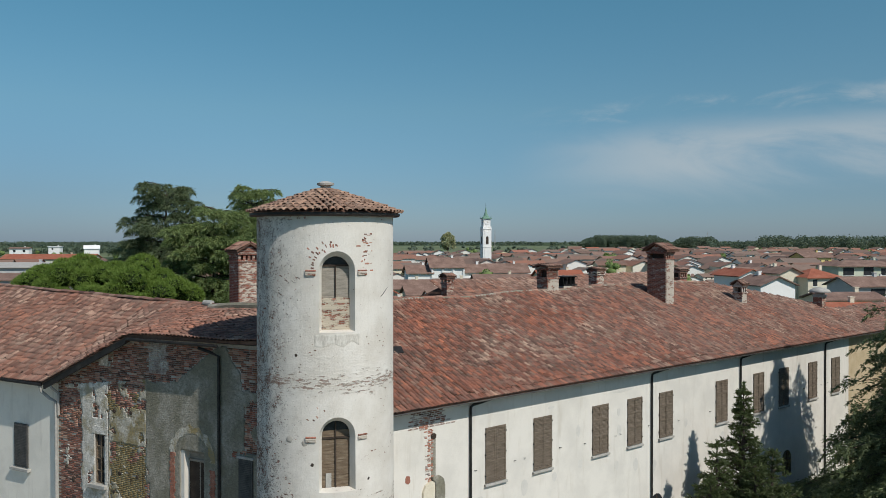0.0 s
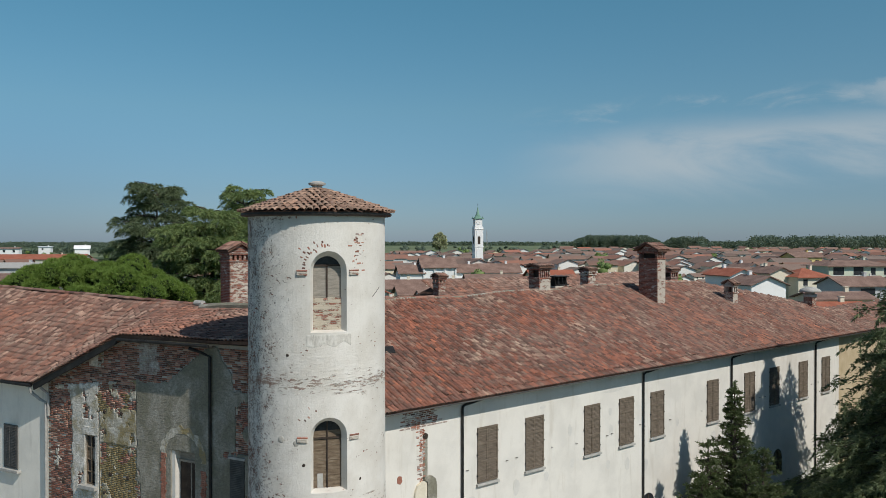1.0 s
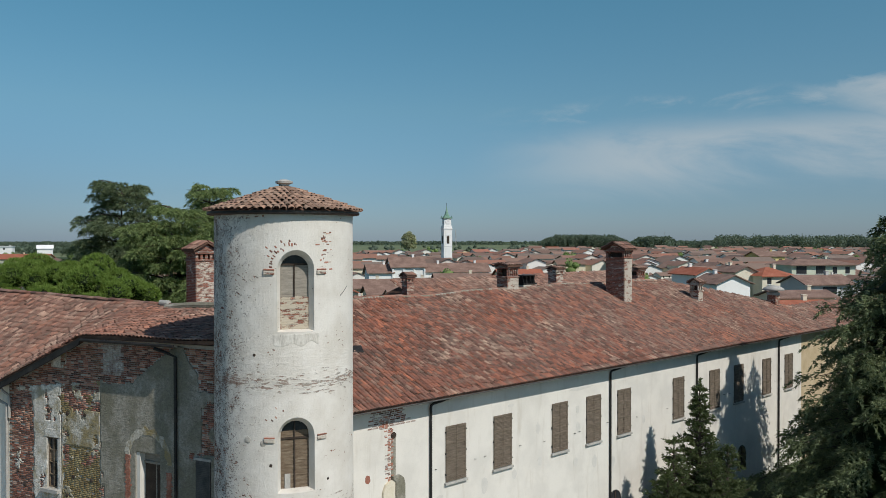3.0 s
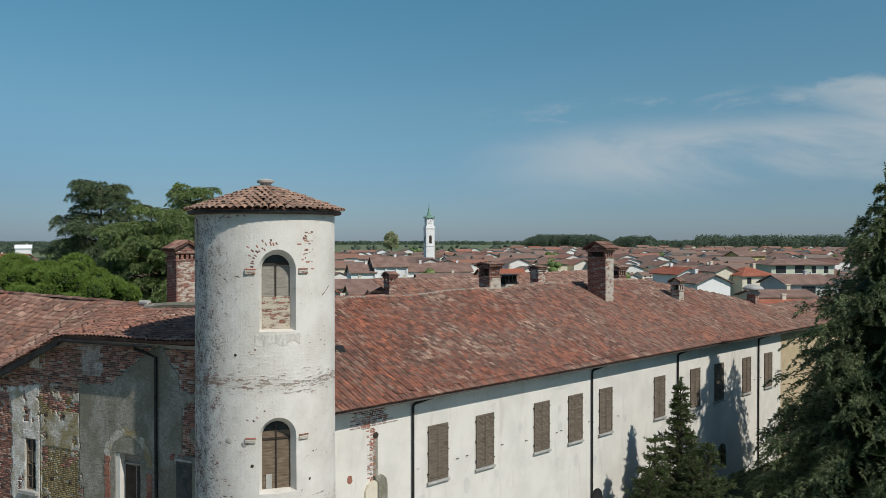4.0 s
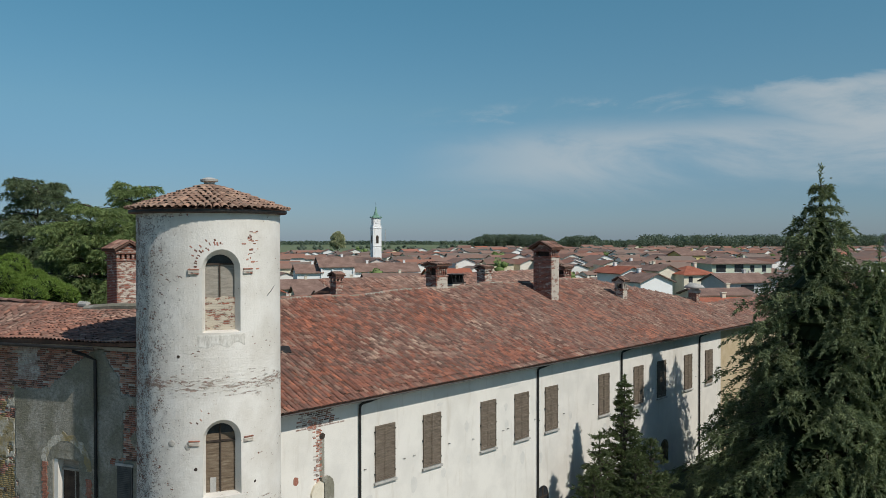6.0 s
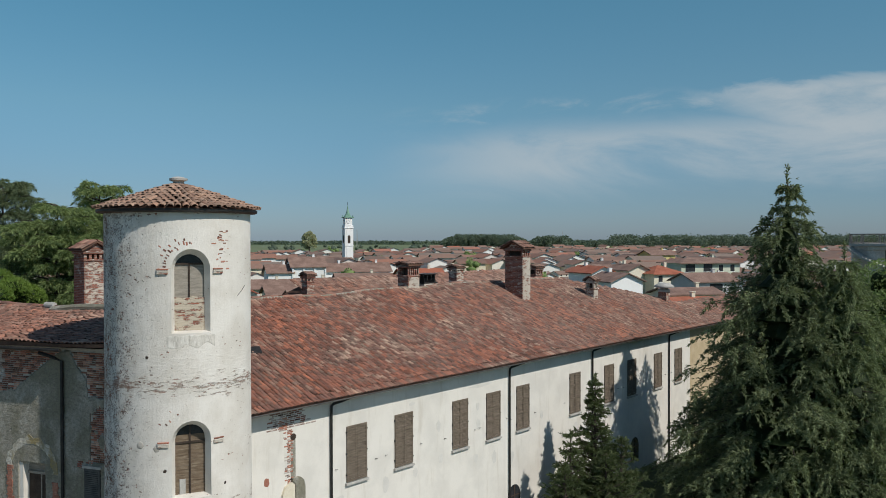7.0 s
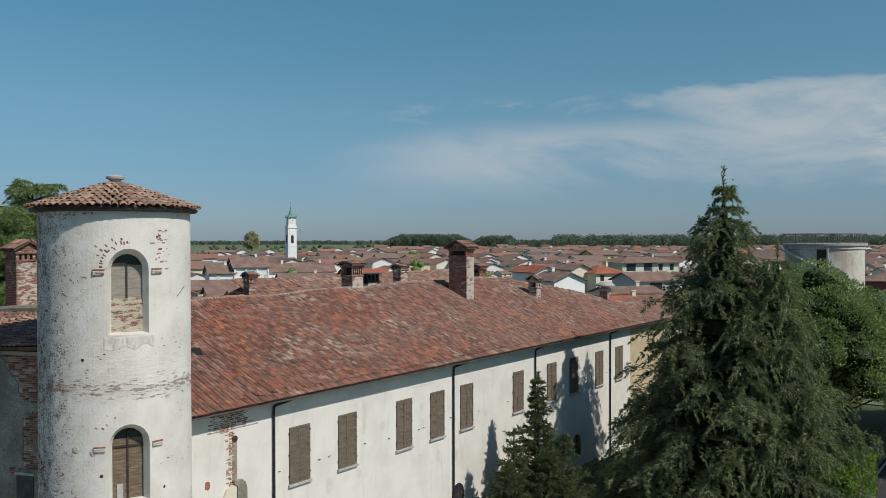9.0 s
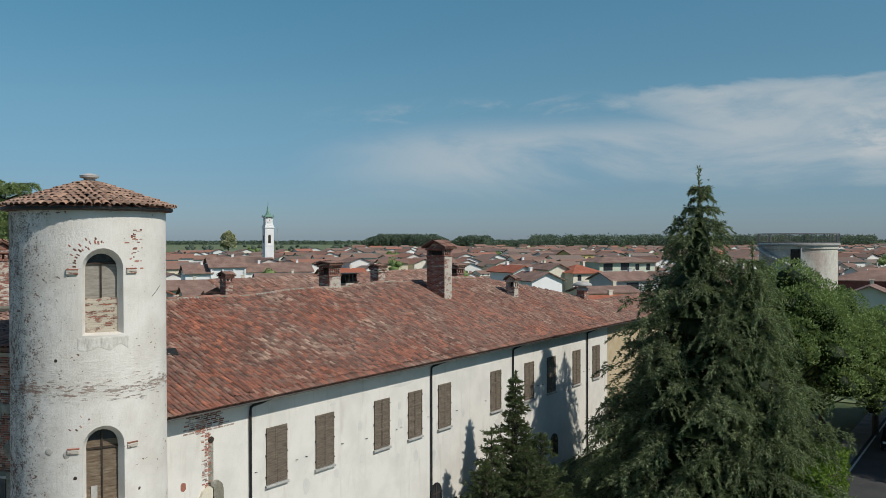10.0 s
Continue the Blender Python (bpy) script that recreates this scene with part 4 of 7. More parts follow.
# ---- fittings of the round tower ----
FACE = pose(0, 0, 0, 0, 0, WIN_TURN + 90)
for (sill, spring), upper in zip(TOWER_WINDOWS, (True, False)):
    back = -1.80
    fill = empty("window")
    fill.parent = tower
    fill.matrix_local = FACE
    if upper:
        part("brick_infill", prism(bmesh.new(), [(-0.44, sill), (0.44, sill), (0.44, 12.24), (0.1, 12.27), (-0.15, 12.23), (-0.44, 12.26)], back - 0.06, back + 0.1), INFILL, fill, "rough brick and mortar infill")
        for k, (x0, x1) in enumerate(((-0.44, -0.02), (0.02, 0.44))):
            part("board", prism(bmesh.new(), [(x0, 12.2), (x1, 12.2), (x1, 13.22), (x0, 13.22)], back + 0.01, back + 0.04), BOARD_GREY, fill, "pale grey boarding")
        part("mullion", boxed(-0.02, 0.02, back - 0.03, back + 0.05, 12.24, 13.26), TIMBER, fill)
        part("transom", boxed(-0.44, 0.44, back - 0.03, back + 0.05, 13.2, 13.26), TIMBER, fill)
        part("glass", prism(bmesh.new(), arch(0.44, 13.26, spring + 0.04), back + 0.02, back + 0.03), DARK_GLASS, fill)
    else:
        z = sill
        k = 0
        while z < spring + 0.06:
            h = 0.15 + 0.03 * math.sin(k * 2.3)
            half = 0.44 if z < spring - 0.1 else math.sqrt(max(0.02, 0.2 - max(0, z + h - spring) ** 2))
            part("board", boxed(-half, half, back + 0.01 + 0.004 * math.sin(k * 4.1), back + 0.04, z, z + h - 0.006), BOARD_BROWN, fill)
            z += h
            k += 1
        part("mullion", boxed(-0.02, 0.02, back - 0.03, back + 0.01, sill, spring + 0.4), TIMBER, fill)
        part("transom", boxed(-0.44, 0.44, back - 0.03, back + 0.008, spring - 0.12, spring - 0.07), TIMBER, fill)
        part("patch_board", boxed(-0.3, -0.13, back - 0.02, back + 0.005, sill + 0.05, sill + 0.5), STONE_SILL, fill, "pale split patch board")
        part("glass", prism(bmesh.new(), arch(0.44, spring + 0.1, spring + 0.1), back + 0.02, back + 0.03), DARK_GLASS, fill)
    part("sill", boxed(-0.6, 0.6, -2.09, -1.82, sill - 0.06, sill + 0.015, 0.015), CEMENT, fill, "worn cement sill")
    for s in (-1, 1):
        part("impost", boxed(-0.16, 0.16, -2.225, -2.0, spring - 0.02, spring + 0.02, 0.008), BRICK_ONE, fill, "worn brick impost", m=pose(0, 0, 0, 0, 0, s * 21.0))
        part("impost", boxed(-0.17, 0.15, -2.23, -2.0, spring - 0.15, spring - 0.024, 0.02), CHIMNEY_LIME, fill, "limewashed impost block", m=pose(0, 0, 0, 0, 0, s * 21.0))
    # bricks of the arch showing through the wash
    rng = np.random.default_rng(int(sill * 10))
    rows = [(0.76, 88, 182, 6.5, 0.75), (0.9, 95, 180, 7, 0.4), (1.06, 105, 185, 9, 0.25), (0.8, 5, 80, 14, 0.25)] if upper else [(0.85, 95, 180, 10, 0.25), (1.05, 100, 190, 12, 0.3)]
    for r, a0, a1, step, chance in rows:
        for deg in np.arange(a0, a1, step):
            if rng.random() > chance:
                continue
            a, rr = radians(deg + rng.normal(0, 1.5)), r + rng.normal(0, 0.03)
            x, z = rr * math.cos(a), spring + rr * math.sin(a)
            turn = math.degrees(math.asin(max(-1, min(1, x / TOWER_R))))
            w, t = rng.uniform(0.025, 0.06), rng.uniform(0.014, 0.028)
            part("brick", boxed(-w, w, -2.1835, -2.1, -t, t, 0.006), BRICK_ONE, fill, m=pose(0, 0, z, 0, 0, turn) @ pose(0, 0, 0, 0, -math.degrees(a), 0))
    # rough cement smeared under the sill
    if upper:
        vs, fs, cols, rows_n = [], [], 40, 12
        for i in range(cols + 1):
            u = -0.72 + 1.44 * i / cols
            deep = 0.36 + 0.16 * noise.noise(Vector((u * 3, 0.3, 0)))
            for k in range(rows_n + 1):
                q = u / TOWER_R
                r = TOWER_R + 0.004 + 0.006 * noise.noise(Vector((u * 9, 1.0, k * 0.5)))
                r -= 0.015 if k in (0, rows_n) or i in (0, cols) else 0.0
                vs.append((r * math.sin(q), -r * math.cos(q), sill - 0.03 - deep * k / rows_n))
        for i in range(cols):
            for k in range(rows_n):
                c = i * (rows_n + 1) + k
                fs.append((c, c + rows_n + 1, c + rows_n + 2, c + 1))
        part("cement_patch", raw_mesh("cement_patch", vs, fs, CEMENT), None, fill, "rough grey cement smear under the sill")

# weathered bricks high on the sunny side
rng = np.random.default_rng(3)
for k in range(26):
    w, t = rng.uniform(0.02, 0.075), rng.uniform(0.012, 0.026)
    part("brick", boxed(-w, w, -2.1835, -2.1, -t, t, 0.004), BRICK_ONE, shaft, m=pose(0, 0, rng.uniform(13.0, 14.35), 0, 0, WIN_TURN + 90 + 25 + rng.normal(0, 3.4)))
# putlog holes and small losses in the wash
for deg, z, r in ((-39, 8.02, 0.11), (-26, 7.93, 0.1), (-20, 7.28, 0.06), (27, 6.72, 0.06), (-33, 10.55, 0.05)):
    bm = bmesh.new()
    bmesh.ops.create_icosphere(bm, subdivisions=2, radius=r)
    for q in bm.verts:
        q.co *= 1 + 0.3 * noise.noise(q.co * 20 + Vector((deg, z, 0)))
        q.co.y *= 0.25
    part("putlog_hole", bm, TIMBER if r < 0.08 else MORTAR, shaft, "ragged scaffold hole", m=pose(0, 0, z, 0, 0, WIN_TURN + 90 + deg) @ Matrix.Translation((0, -TOWER_R, 0)))
# cornice, cap stone, lightning wire
bm = bmesh.new()
lathe(bm, [(2.185, 14.73), (2.36, 14.74), (2.4, 14.77), (2.4, 14.83), (2.2, 14.84)], 72)
part("cornice", bm, DARK_METAL, tower, "dark metal eaves gutter")
bm = bmesh.new()
lathe(bm, [(0.34, 15.46), (0.2, 15.6), (0.16, 15.7), (0.17, 15.74), (0.27, 15.77), (0.28, 15.83), (0.12, 15.89), (0.0001, 15.9)], 24)
part("cap_stone", bm, STONE_SILL, tower, "round grey cap stone")
part("hook", tube(bmesh.new(), [(0, 0, 0), (0.16, -0.02, 0.13), (0.34, -0.01, 0.28)], 0.008, 5), DARK_METAL, tower, "thin rusty iron rod", m=pose(0, 0, 12.25, 0, 0, WIN_TURN + 90 + 41) @ Matrix.Translation((0, -2.2, 0)))

# ---- barrel tiles ----
rng = np.random.default_rng(5)
SLOPE = math.hypot(1, PITCH)


def wing_surface(a, b):
    y = EAVE_Y - 0.08 + b / SLOPE
    return Vector((a, y, wing_roof(a, y)))


frames, ab = tile_frames(wing_surface, np.arange(16.0, 74.0, 0.172), np.arange(0, 7.6, 0.275), 0.158, 0.4, rng,
                         keep=lambda a, b: EAVE_Y - 0.08 + b / SLOPE < roof_top(a) and a > wing_start(EAVE_Y + b / SLOPE) and math.hypot(a - TOWER_X, EAVE_Y + b / SLOPE - TOWER_Y) > TOWER_R - 0.1)
lay_tiles(wing_slope, frames, [18.2 < a < 21.8 and b < 3.9 for a, b in ab], TILE_ONE, TILE_MANY)

frames, ab = tile_frames(lambda a, b: Vector((a, -0.53 + b, old_roof(a, -0.53 + b))), np.arange(-25.9, 2.5, 0.175), np.arange(0, 5.35, 0.285), 0.162, 0.4, rng, keep=lambda a, b: a < 1.5 - 0.35 * (b - 0.08))
lay_tiles(old_slope, frames, [-9 < a < -4.5 and b < 3.2 for a, b in ab], TILE_FADED_ONE, TILE_FADED)


def cone_surface(a, b):
    r = 2.5 - b / 1.068
    t = radians(a)
    return Vector((r * math.cos(t), r * math.sin(t), 14.84 + (b / 1.068) * 0.33))


cone = tower.children[-1]
frames, near = [], []
for k, b in enumerate(np.arange(0, 2.2, 0.27)):
    r = 2.5 - b / 1.068
    count = max(8, int(2 * math.pi * r / 0.225))
    for i in range(count):
        a = 360 * (i + 0.5 * (k % 2)) / count + rng.normal(0, 0.4)
        o = cone_surface(a, b)
        ey = (cone_surface(a, b + 0.05) - o).normalized()
        ex = Vector((-math.sin(radians(a)), math.cos(radians(a)), 0))
        ez = ex.cross(ey)
        ey = (ey - ez * 0.1).normalized()
        ez = ex.cross(ey)
        o = o + ez * (0.05 + rng.normal(0, 0.006))
        m = np.eye(4)
        w = 0.2 * rng.uniform(0.93, 1.07)
        m[:3, 0], m[:3, 1], m[:3, 2], m[:3, 3] = ex * w, ey * 0.4, ez * w, o
        frames.append(m)
        near.append(-215 < (a - 360 if a > 100 else a) < -30)
lay_tiles(cone, frames, near, TILE_BEIGE_ONE, TILE_BEIGE)

# ---- chimneys on the roofs ----
rng = np.random.default_rng(12)


def ragged_cap(bm, x0, x1, y0, y1, z, rise, over=0.16, ridge_along_y=True):
    """A small gabled roof."""
    ax = ((x0 + x1) / 2, (y0 + y1) / 2)
    if ridge_along_y:
        ridge = [(ax[0], y0 - over, z + rise), (ax[0], y1 + over, z + rise)]
        eaves = [[(x0 - over, y0 - over, z), (x0 - over, y1 + over, z)], [(x1 + over, y0 - over, z), (x1 + over, y1 + over, z)]]
    else:
        ridge = [(x0 - over, ax[1], z + rise), (x1 + over, ax[1], z + rise)]
        eaves = [[(x0 - over, y0 - over, z), (x1 + over, y0 - over, z)], [(x0 - over, y1 + over, z), (x1 + over, y1 + over, z)]]
    for e in eaves:
        q = [e[0], e[1], ridge[1], ridge[0]]
        a = [bm.verts.new(p) for p in q]
        b = [bm.verts.new((p[0], p[1], p[2] + 0.07)) for p in q]
        bm.faces.new(a)
        bm.faces.new(b)
        for i in range(4):
            bm.faces.new((a[i], b[i], b[(i + 1) % 4], a[(i + 1) % 4]))
    return bm


def cap_tiles(owner, x0, x1, y0, y1, z, rise, over, along_y, seed):
    rng = np.random.default_rng(seed)
    cx, cy = (x0 + x1) / 2, (y0 + y1) / 2
    for s in (-1, 1):
        span = (y0 - over, y1 + over) if along_y else (x0 - over, x1 + over)
        half = ((x1 - x0) if along_y else (y1 - y0)) / 2 + over
        n = max(2, int((span[1] - span[0]) / 0.19))
        for i in range(n):
            for row in range(max(1, int(half / 0.3))):
                t = span[0] + (i + 0.5) * (span[1] - span[0]) / n
                d = half * (1 - row / max(1, int(half / 0.3))) + 0.03
                zz = z + rise * (1 - d / half) + 0.1
                at = Vector((cx + s * d, t, zz)) if along_y else Vector((t, cy + s * d, zz))
                up = (Vector((-s * half, 0, rise)) if along_y else Vector((0, -s * half, rise))).normalized()
                ex = up.cross(Vector((0, 0, 1))).normalized()
                ez = ex.cross(up)
                up = (up + ex * rng.normal(0, 0.07) - ez * 0.08).normalized()
                m = Matrix((ex * 0.18, up * 0.4, ez * 0.18)).transposed().to_4x4()
                m.translation = at + ez * rng.uniform(0, 0.03)
                ob = part("tile", CAP_TILE, None, owner, m=m)


CAP_TILE = raw_mesh("tile", TILE_V, TILE_F, TILE_FADED_ONE)


def chimney(label, x0, x1, y0, y1, base, top, material, lime, openings=3, rise=0.3, over=0.17, along_y=True, piers=0.12, gap=0.34, m=None, seed=1, face=0):
    """A masonry stack with an open arcade under a tiled cap. lime: material of the sunny face."""
    t = tagged(empty("chimney", m), label, "chimney")
    arc0, arc1 = top - gap, top
    part("shaft", boxed(x0, x1, y0, y1, base, arc0, 0.015), material, t)
    if lime:
        part("plaster", boxed(x0 + 0.05, x1 + 0.006, y0 - 0.016, y0 + 0.003, base + 0.2, arc0 - 0.02, 0.004), lime, t, "flaking white plaster face")
    part("ledge", boxed(x0 - 0.05, x1 + 0.05, y0 - 0.05, y1 + 0.05, arc0, arc0 + 0.07, 0.01), material, t)
    for side in range(2):
        n = openings + 1
        for k in range(n):
            q = k / (n - 1)
            if along_y:
                c = y0 + piers / 2 + (y1 - y0 - piers) * q
                a = (x0, x0 + piers) if side == 0 else (x1 - piers, x1)
                part("pier", boxed(a[0], a[1], c - piers / 2, c + piers / 2, arc0 + 0.07, arc1 - 0.06, 0.008), material, t)
            else:
                c = x0 + piers / 2 + (x1 - x0 - piers) * q
                a = (y0, y0 + piers) if side == 0 else (y1 - piers, y1)
                part("pier", boxed(c - piers / 2, c + piers / 2, a[0], a[1], arc0 + 0.07, arc1 - 0.06, 0.008), material, t)
    for k in range(face):
        c = x0 + piers / 2 + (x1 - x0 - piers) * (k + 1) / (face + 1)
        part("pier", boxed(c - piers / 2, c + piers / 2, y0, y0 + piers, arc0 + 0.07, arc1 - 0.06, 0.008), material, t)
    # solid dark core: its colour supplies the shade behind the piers
    part("core", boxed(x0 + 0.22, x1 - 0.22, y0 + 0.22, y1 - 0.22, arc0, arc1 - 0.02), TIMBER, t)
    part("crown", boxed(x0 - 0.06, x1 + 0.06, y0 - 0.06, y1 + 0.06, arc1 - 0.06, arc1 + 0.05, 0.01), material, t)
    bm = bmesh.new()
    if along_y:
        prism(bm, [(x0, arc1 + 0.05), (x1, arc1 + 0.05), ((x0 + x1) / 2, arc1 + 0.05 + rise)], y0, y1)
    else:
        prism(bm, [(y0, arc1 + 0.05), (y1, arc1 + 0.05), ((y0 + y1) / 2, arc1 + 0.05 + rise)], -x1, -x0)
        bmesh.ops.rotate(bm, verts=bm.verts, cent=(0, 0, 0), matrix=Matrix.Rotation(radians(90), 3, "Z"))
    part("gable", bm, material, t)
    part("cap", ragged_cap(bmesh.new(), x0, x1, y0, y1, arc1 + 0.05, rise, over, along_y), TILE_BED, t)
    cap_tiles(t, x0, x1, y0, y1, arc1 + 0.05, rise, over, along_y, seed)
    return t


chimney("tall dark brick chimney with flaking plaster and a ragged tiled cap", 40.18, 40.95, 27.27, 28.5, 10.0, 13.3, CHIMNEY_BRICK, CHIMNEY_LIME, 3, 0.42, 0.22, False, 0.13, 0.4, seed=2)
chimney("small plastered chimney with a gabled tile cap", 47.3, 47.85, 26.7, 27.3, 9.8, 11.2, CHIMNEY_LIME, None, 2, 0.28, 0.14, False, 0.1, 0.45, seed=3)
chimney("worn brick ridge chimney with an open arcade and loose tiles", 32.75, 33.6, 29.35, 30.1, 11.0, 12.5, CHIMNEY_PALE, CHIMNEY_LIME, 5, 0.14, 0.17, False, 0.08, 0.52, seed=4)
chimney("short pale brick chimney behind the ridge", 37.95, 38.6, 30.3, 30.9, 10.6, 12.2, CHIMNEY_HALF, None, 2, 0.1, 0.1, False, 0.1, 0.2, seed=5)
chimney("pale brick chimney behind the ridge", 46.0, 46.8, 30.2, 31.0, 10.4, 12.0, CHIMNEY_PALE, None, 3, 0.16, 0.12, False, 0.1, 0.4, seed=6)
chimney("stout brick chimney with a gabled tile cap beside the tower", 17.58, 18.6, 33.73, 34.6, 9.0, 13.4, CHIMNEY_BRICK, CHIMNEY_HALF, 4, 0.36, 0.14, True, 0.13, 0.36, seed=7, face=3)
chimney("small brick chimney with a tile hood on the rear roof", 32.4, 32.95, 36.8, 37.3, 10.0, 11.75, CHIMNEY_PALE, None, 2, 0.18, 0.12, False, 0.09, 0.3, seed=8)

vent = tagged(empty("roof_vent"), "brick vent stack with a rounded metal hood", "vent")
part("shaft", boxed(55.0, 55.6, 25.4, 26.0, 9.3, 10.25, 0.015), CHIMNEY_PALE, vent)
bm = bmesh.new()
lathe(bm, [(0.42, 10.25), (0.44, 10.4), (0.3, 10.42), (0.3, 10.55), (0.72, 10.56), (0.62, 10.72), (0.34, 10.85), (0.001, 10.9)], 24)
ob = part("hood", bm, STONE_SILL, vent, "pale galvanised hood", True, Matrix.Translation((55.3, 25.7, 0)))
cowl = tagged(empty("chimney_cowl"), "dark metal chimney cowl with fins on a pale base", "cowl")
part("base", boxed(34.2, 35.3, 29.5, 30.2, 11.1, 11.55, 0.02), CHIMNEY_LIME, cowl)
for k in range(7):
    part("fin", boxed(-0.015, 0.015, -0.3, 0.3, 0, 0.5), DARK_METAL, cowl, m=pose(34.3 + k * 0.15, 29.85, 11.55, 0, 14 if k % 2 else -14, 0))
part("lid", boxed(34.2, 35.3, 29.5, 30.2, 12.03, 12.07), DARK_METAL, cowl)
part("lid", boxed(34.2, 35.3, 29.5, 30.2, 11.56, 11.62), DARK_METAL, cowl)

flap = tagged(empty("roof_hatch", Matrix.Translation((20.05, 25.8, 9.72)) @ pose(0, 0, 0, 30, 0, -20)), "small dark metal hatch lying on the tiles", "hatch")
part("lid", boxed(-0.3, 0.3, -0.2, 0.2, 0.02, 0.08, 0.01), DARK_METAL, flap)
part("curb", boxed(-0.24, 0.24, -0.15, 0.15, -0.2, 0.02), STONE_SILL, flap)

# mortared ridge tiles
rng = np.random.default_rng(14)
RIDGE_TILE = raw_mesh("ridge_tile", TILE_V, TILE_F, TILE_FADED_ONE)
for k in range(92):
    x = 19.4 + k * 0.34
    if x > 47.4:
        break
    m = pose(x, RIDGE_Y + rng.normal(0, 0.02), wing_roof(x, RIDGE_Y) + 0.02 + rng.normal(0, 0.012), rng.normal(0, 2), 0, -90 + rng.normal(0, 3)) @ Matrix.Diagonal((0.26, 0.44, 0.26, 1))
    part("ridge_tile", RIDGE_TILE, None, wing, m=m)
m0, m1 = Vector((47.5, RIDGE_Y, wing_roof(47.5, RIDGE_Y))), Vector((56.5, 25.1, wing_roof(56.5, 25.1)))
for k in range(28):
    q = m0.lerp(m1, k / 28)
    d = (m1 - m0).normalized()
    m = Matrix.Translation(q + Vector((0, 0, 0.03))) @ d.to_track_quat("Y", "Z").to_matrix().to_4x4() @ Matrix.Diagonal((0.26, 0.46, 0.26, 1))
    part("ridge_tile", RIDGE_TILE, None, wing, m=m)
for k in range(72):
    u = -26 + k * 0.34
    if u > -1.6:
        break
    m = pose(u, 5.0 + rng.normal(0, 0.02), ridge_z(u) + 0.05 + rng.normal(0, 0.012), 0, 0, -90 + rng.normal(0, 3)) @ Matrix.Diagonal((0.26, 0.44, 0.26, 1))
    part("ridge_tile", RIDGE_TILE, None, old, m=m)
part("ridge_end", tube(bmesh.new(), [(-7.35, 4.95, ridge_z(-7.3) + 0.12), (-6.9, 4.95, ridge_z(-6.9) + 0.12)], 0.13, 10), STONE_SILL, old, "pale end tile of the ridge")
part("mortar_fillet", tube(bmesh.new(), [(-6.8, 4.7, ridge_z(-6.8) - 0.02), (-5.5, 4.8, ridge_z(-5.5) + 0.1), (-3.6, 4.9, ridge_z(-3.6) + 0.14), (-1.7, 4.95, ridge_z(-1.7) + 0.15)], 0.14, 8), PLASTER_B, old, "grey mortar fillet along the ridge")
bm = bmesh.new()
for k in range(62):
    x = 19.4 + k * 0.46
    a = [bm.verts.new((x, RIDGE_Y + d + 0.03 * noise.noise(Vector((x * 2, d, 0))), wing_roof(x, RIDGE_Y) + h + 0.02 * noise.noise(Vector((x * 3, d, 4))))) for d, h in ((-0.15, -0.02), (-0.1, 0.06), (0.1, 0.06), (0.15, -0.02))]
    if k:
        for i in range(3):
            bm.faces.new((last[i], a[i], a[i + 1], last[i + 1]))
    last = a
part("ridge_mortar", bm, PLASTER_B, wing, "pale cracked ridge mortar")

# ---- repairs, hooks and the walled flue on the long wall ----
PATCH = weathered("repair_plaster", (0.56, 0.545, 0.505), (0.61, 0.59, 0.545), (0.66, 0.64, 0.59), 2.0, 20)
CREAM_WASH = weathered("cream_wash", (0.58, 0.52, 0.4), (0.67, 0.61, 0.48), (0.72, 0.67, 0.56), 1.5, 20)
rng = np.random.default_rng(40)


def blotch(u, z, w, h, material, label, name="plaster_patch", proud=0.004, owner=None, y=None):
    bm = bmesh.new()
    ring = []
    n = 22
    for k in range(n):
        a = 2 * math.pi * k / n
        r = 1 + 0.28 * noise.noise(Vector((math.cos(a) * 1.7 + u, math.sin(a) * 1.7, z)))
        ring.append((u + w / 2 * r * math.cos(a), z + h / 2 * r * math.sin(a)))
    prism(bm, ring, (WALL_Y if y is None else y) - proud, (WALL_Y if y is None else y) + 0.002)
    part(name, bm, material, owner or wing, label)


for u, z, w, h in ((24.35, 4.25, 0.5, 0.9), (26.1, 4.35, 0.45, 0.55), (27.75, 4.6, 0.4, 0.6), (27.6, 6.0, 0.35, 0.7), (30.2, 4.1, 0.4, 0.6), (30.4, 5.6, 0.4, 0.7), (30.35, 6.4, 0.3, 0.5), (31.6, 3.9, 0.5, 0.8), (35.6, 5.2, 0.4, 0.6), (36.2, 4.0, 0.5, 0.8), (38.9, 4.0, 0.6, 0.8), (45.6, 5.0, 0.5, 0.7), (47.2, 6.0, 0.4, 0.5), (50.3, 4.5, 0.5, 0.9), (21.9, 4.2, 0.5, 0.5), (33.0, 3.6, 0.5, 0.8), (25.9, 7.2, 0.5, 0.2), (30.6, 7.35, 2.2, 0.3)):
    blotch(u, z, w * 0.72, h * 0.7, PATCH, "grey repaired plaster patch")
for x in SHUTTER_X:
    for d in (-0.55, SHUTTER_W + 0.5):
        z = 5.45 + rng.normal(0, 0.05)
        part("shutter_hook", tube(bmesh.new(), [(x + d, WALL_Y + 0.02, z), (x + d, WALL_Y - 0.05, z), (x + d + 0.07, WALL_Y - 0.055, z - 0.005)], 0.013, 5), DARK_METAL, wing)

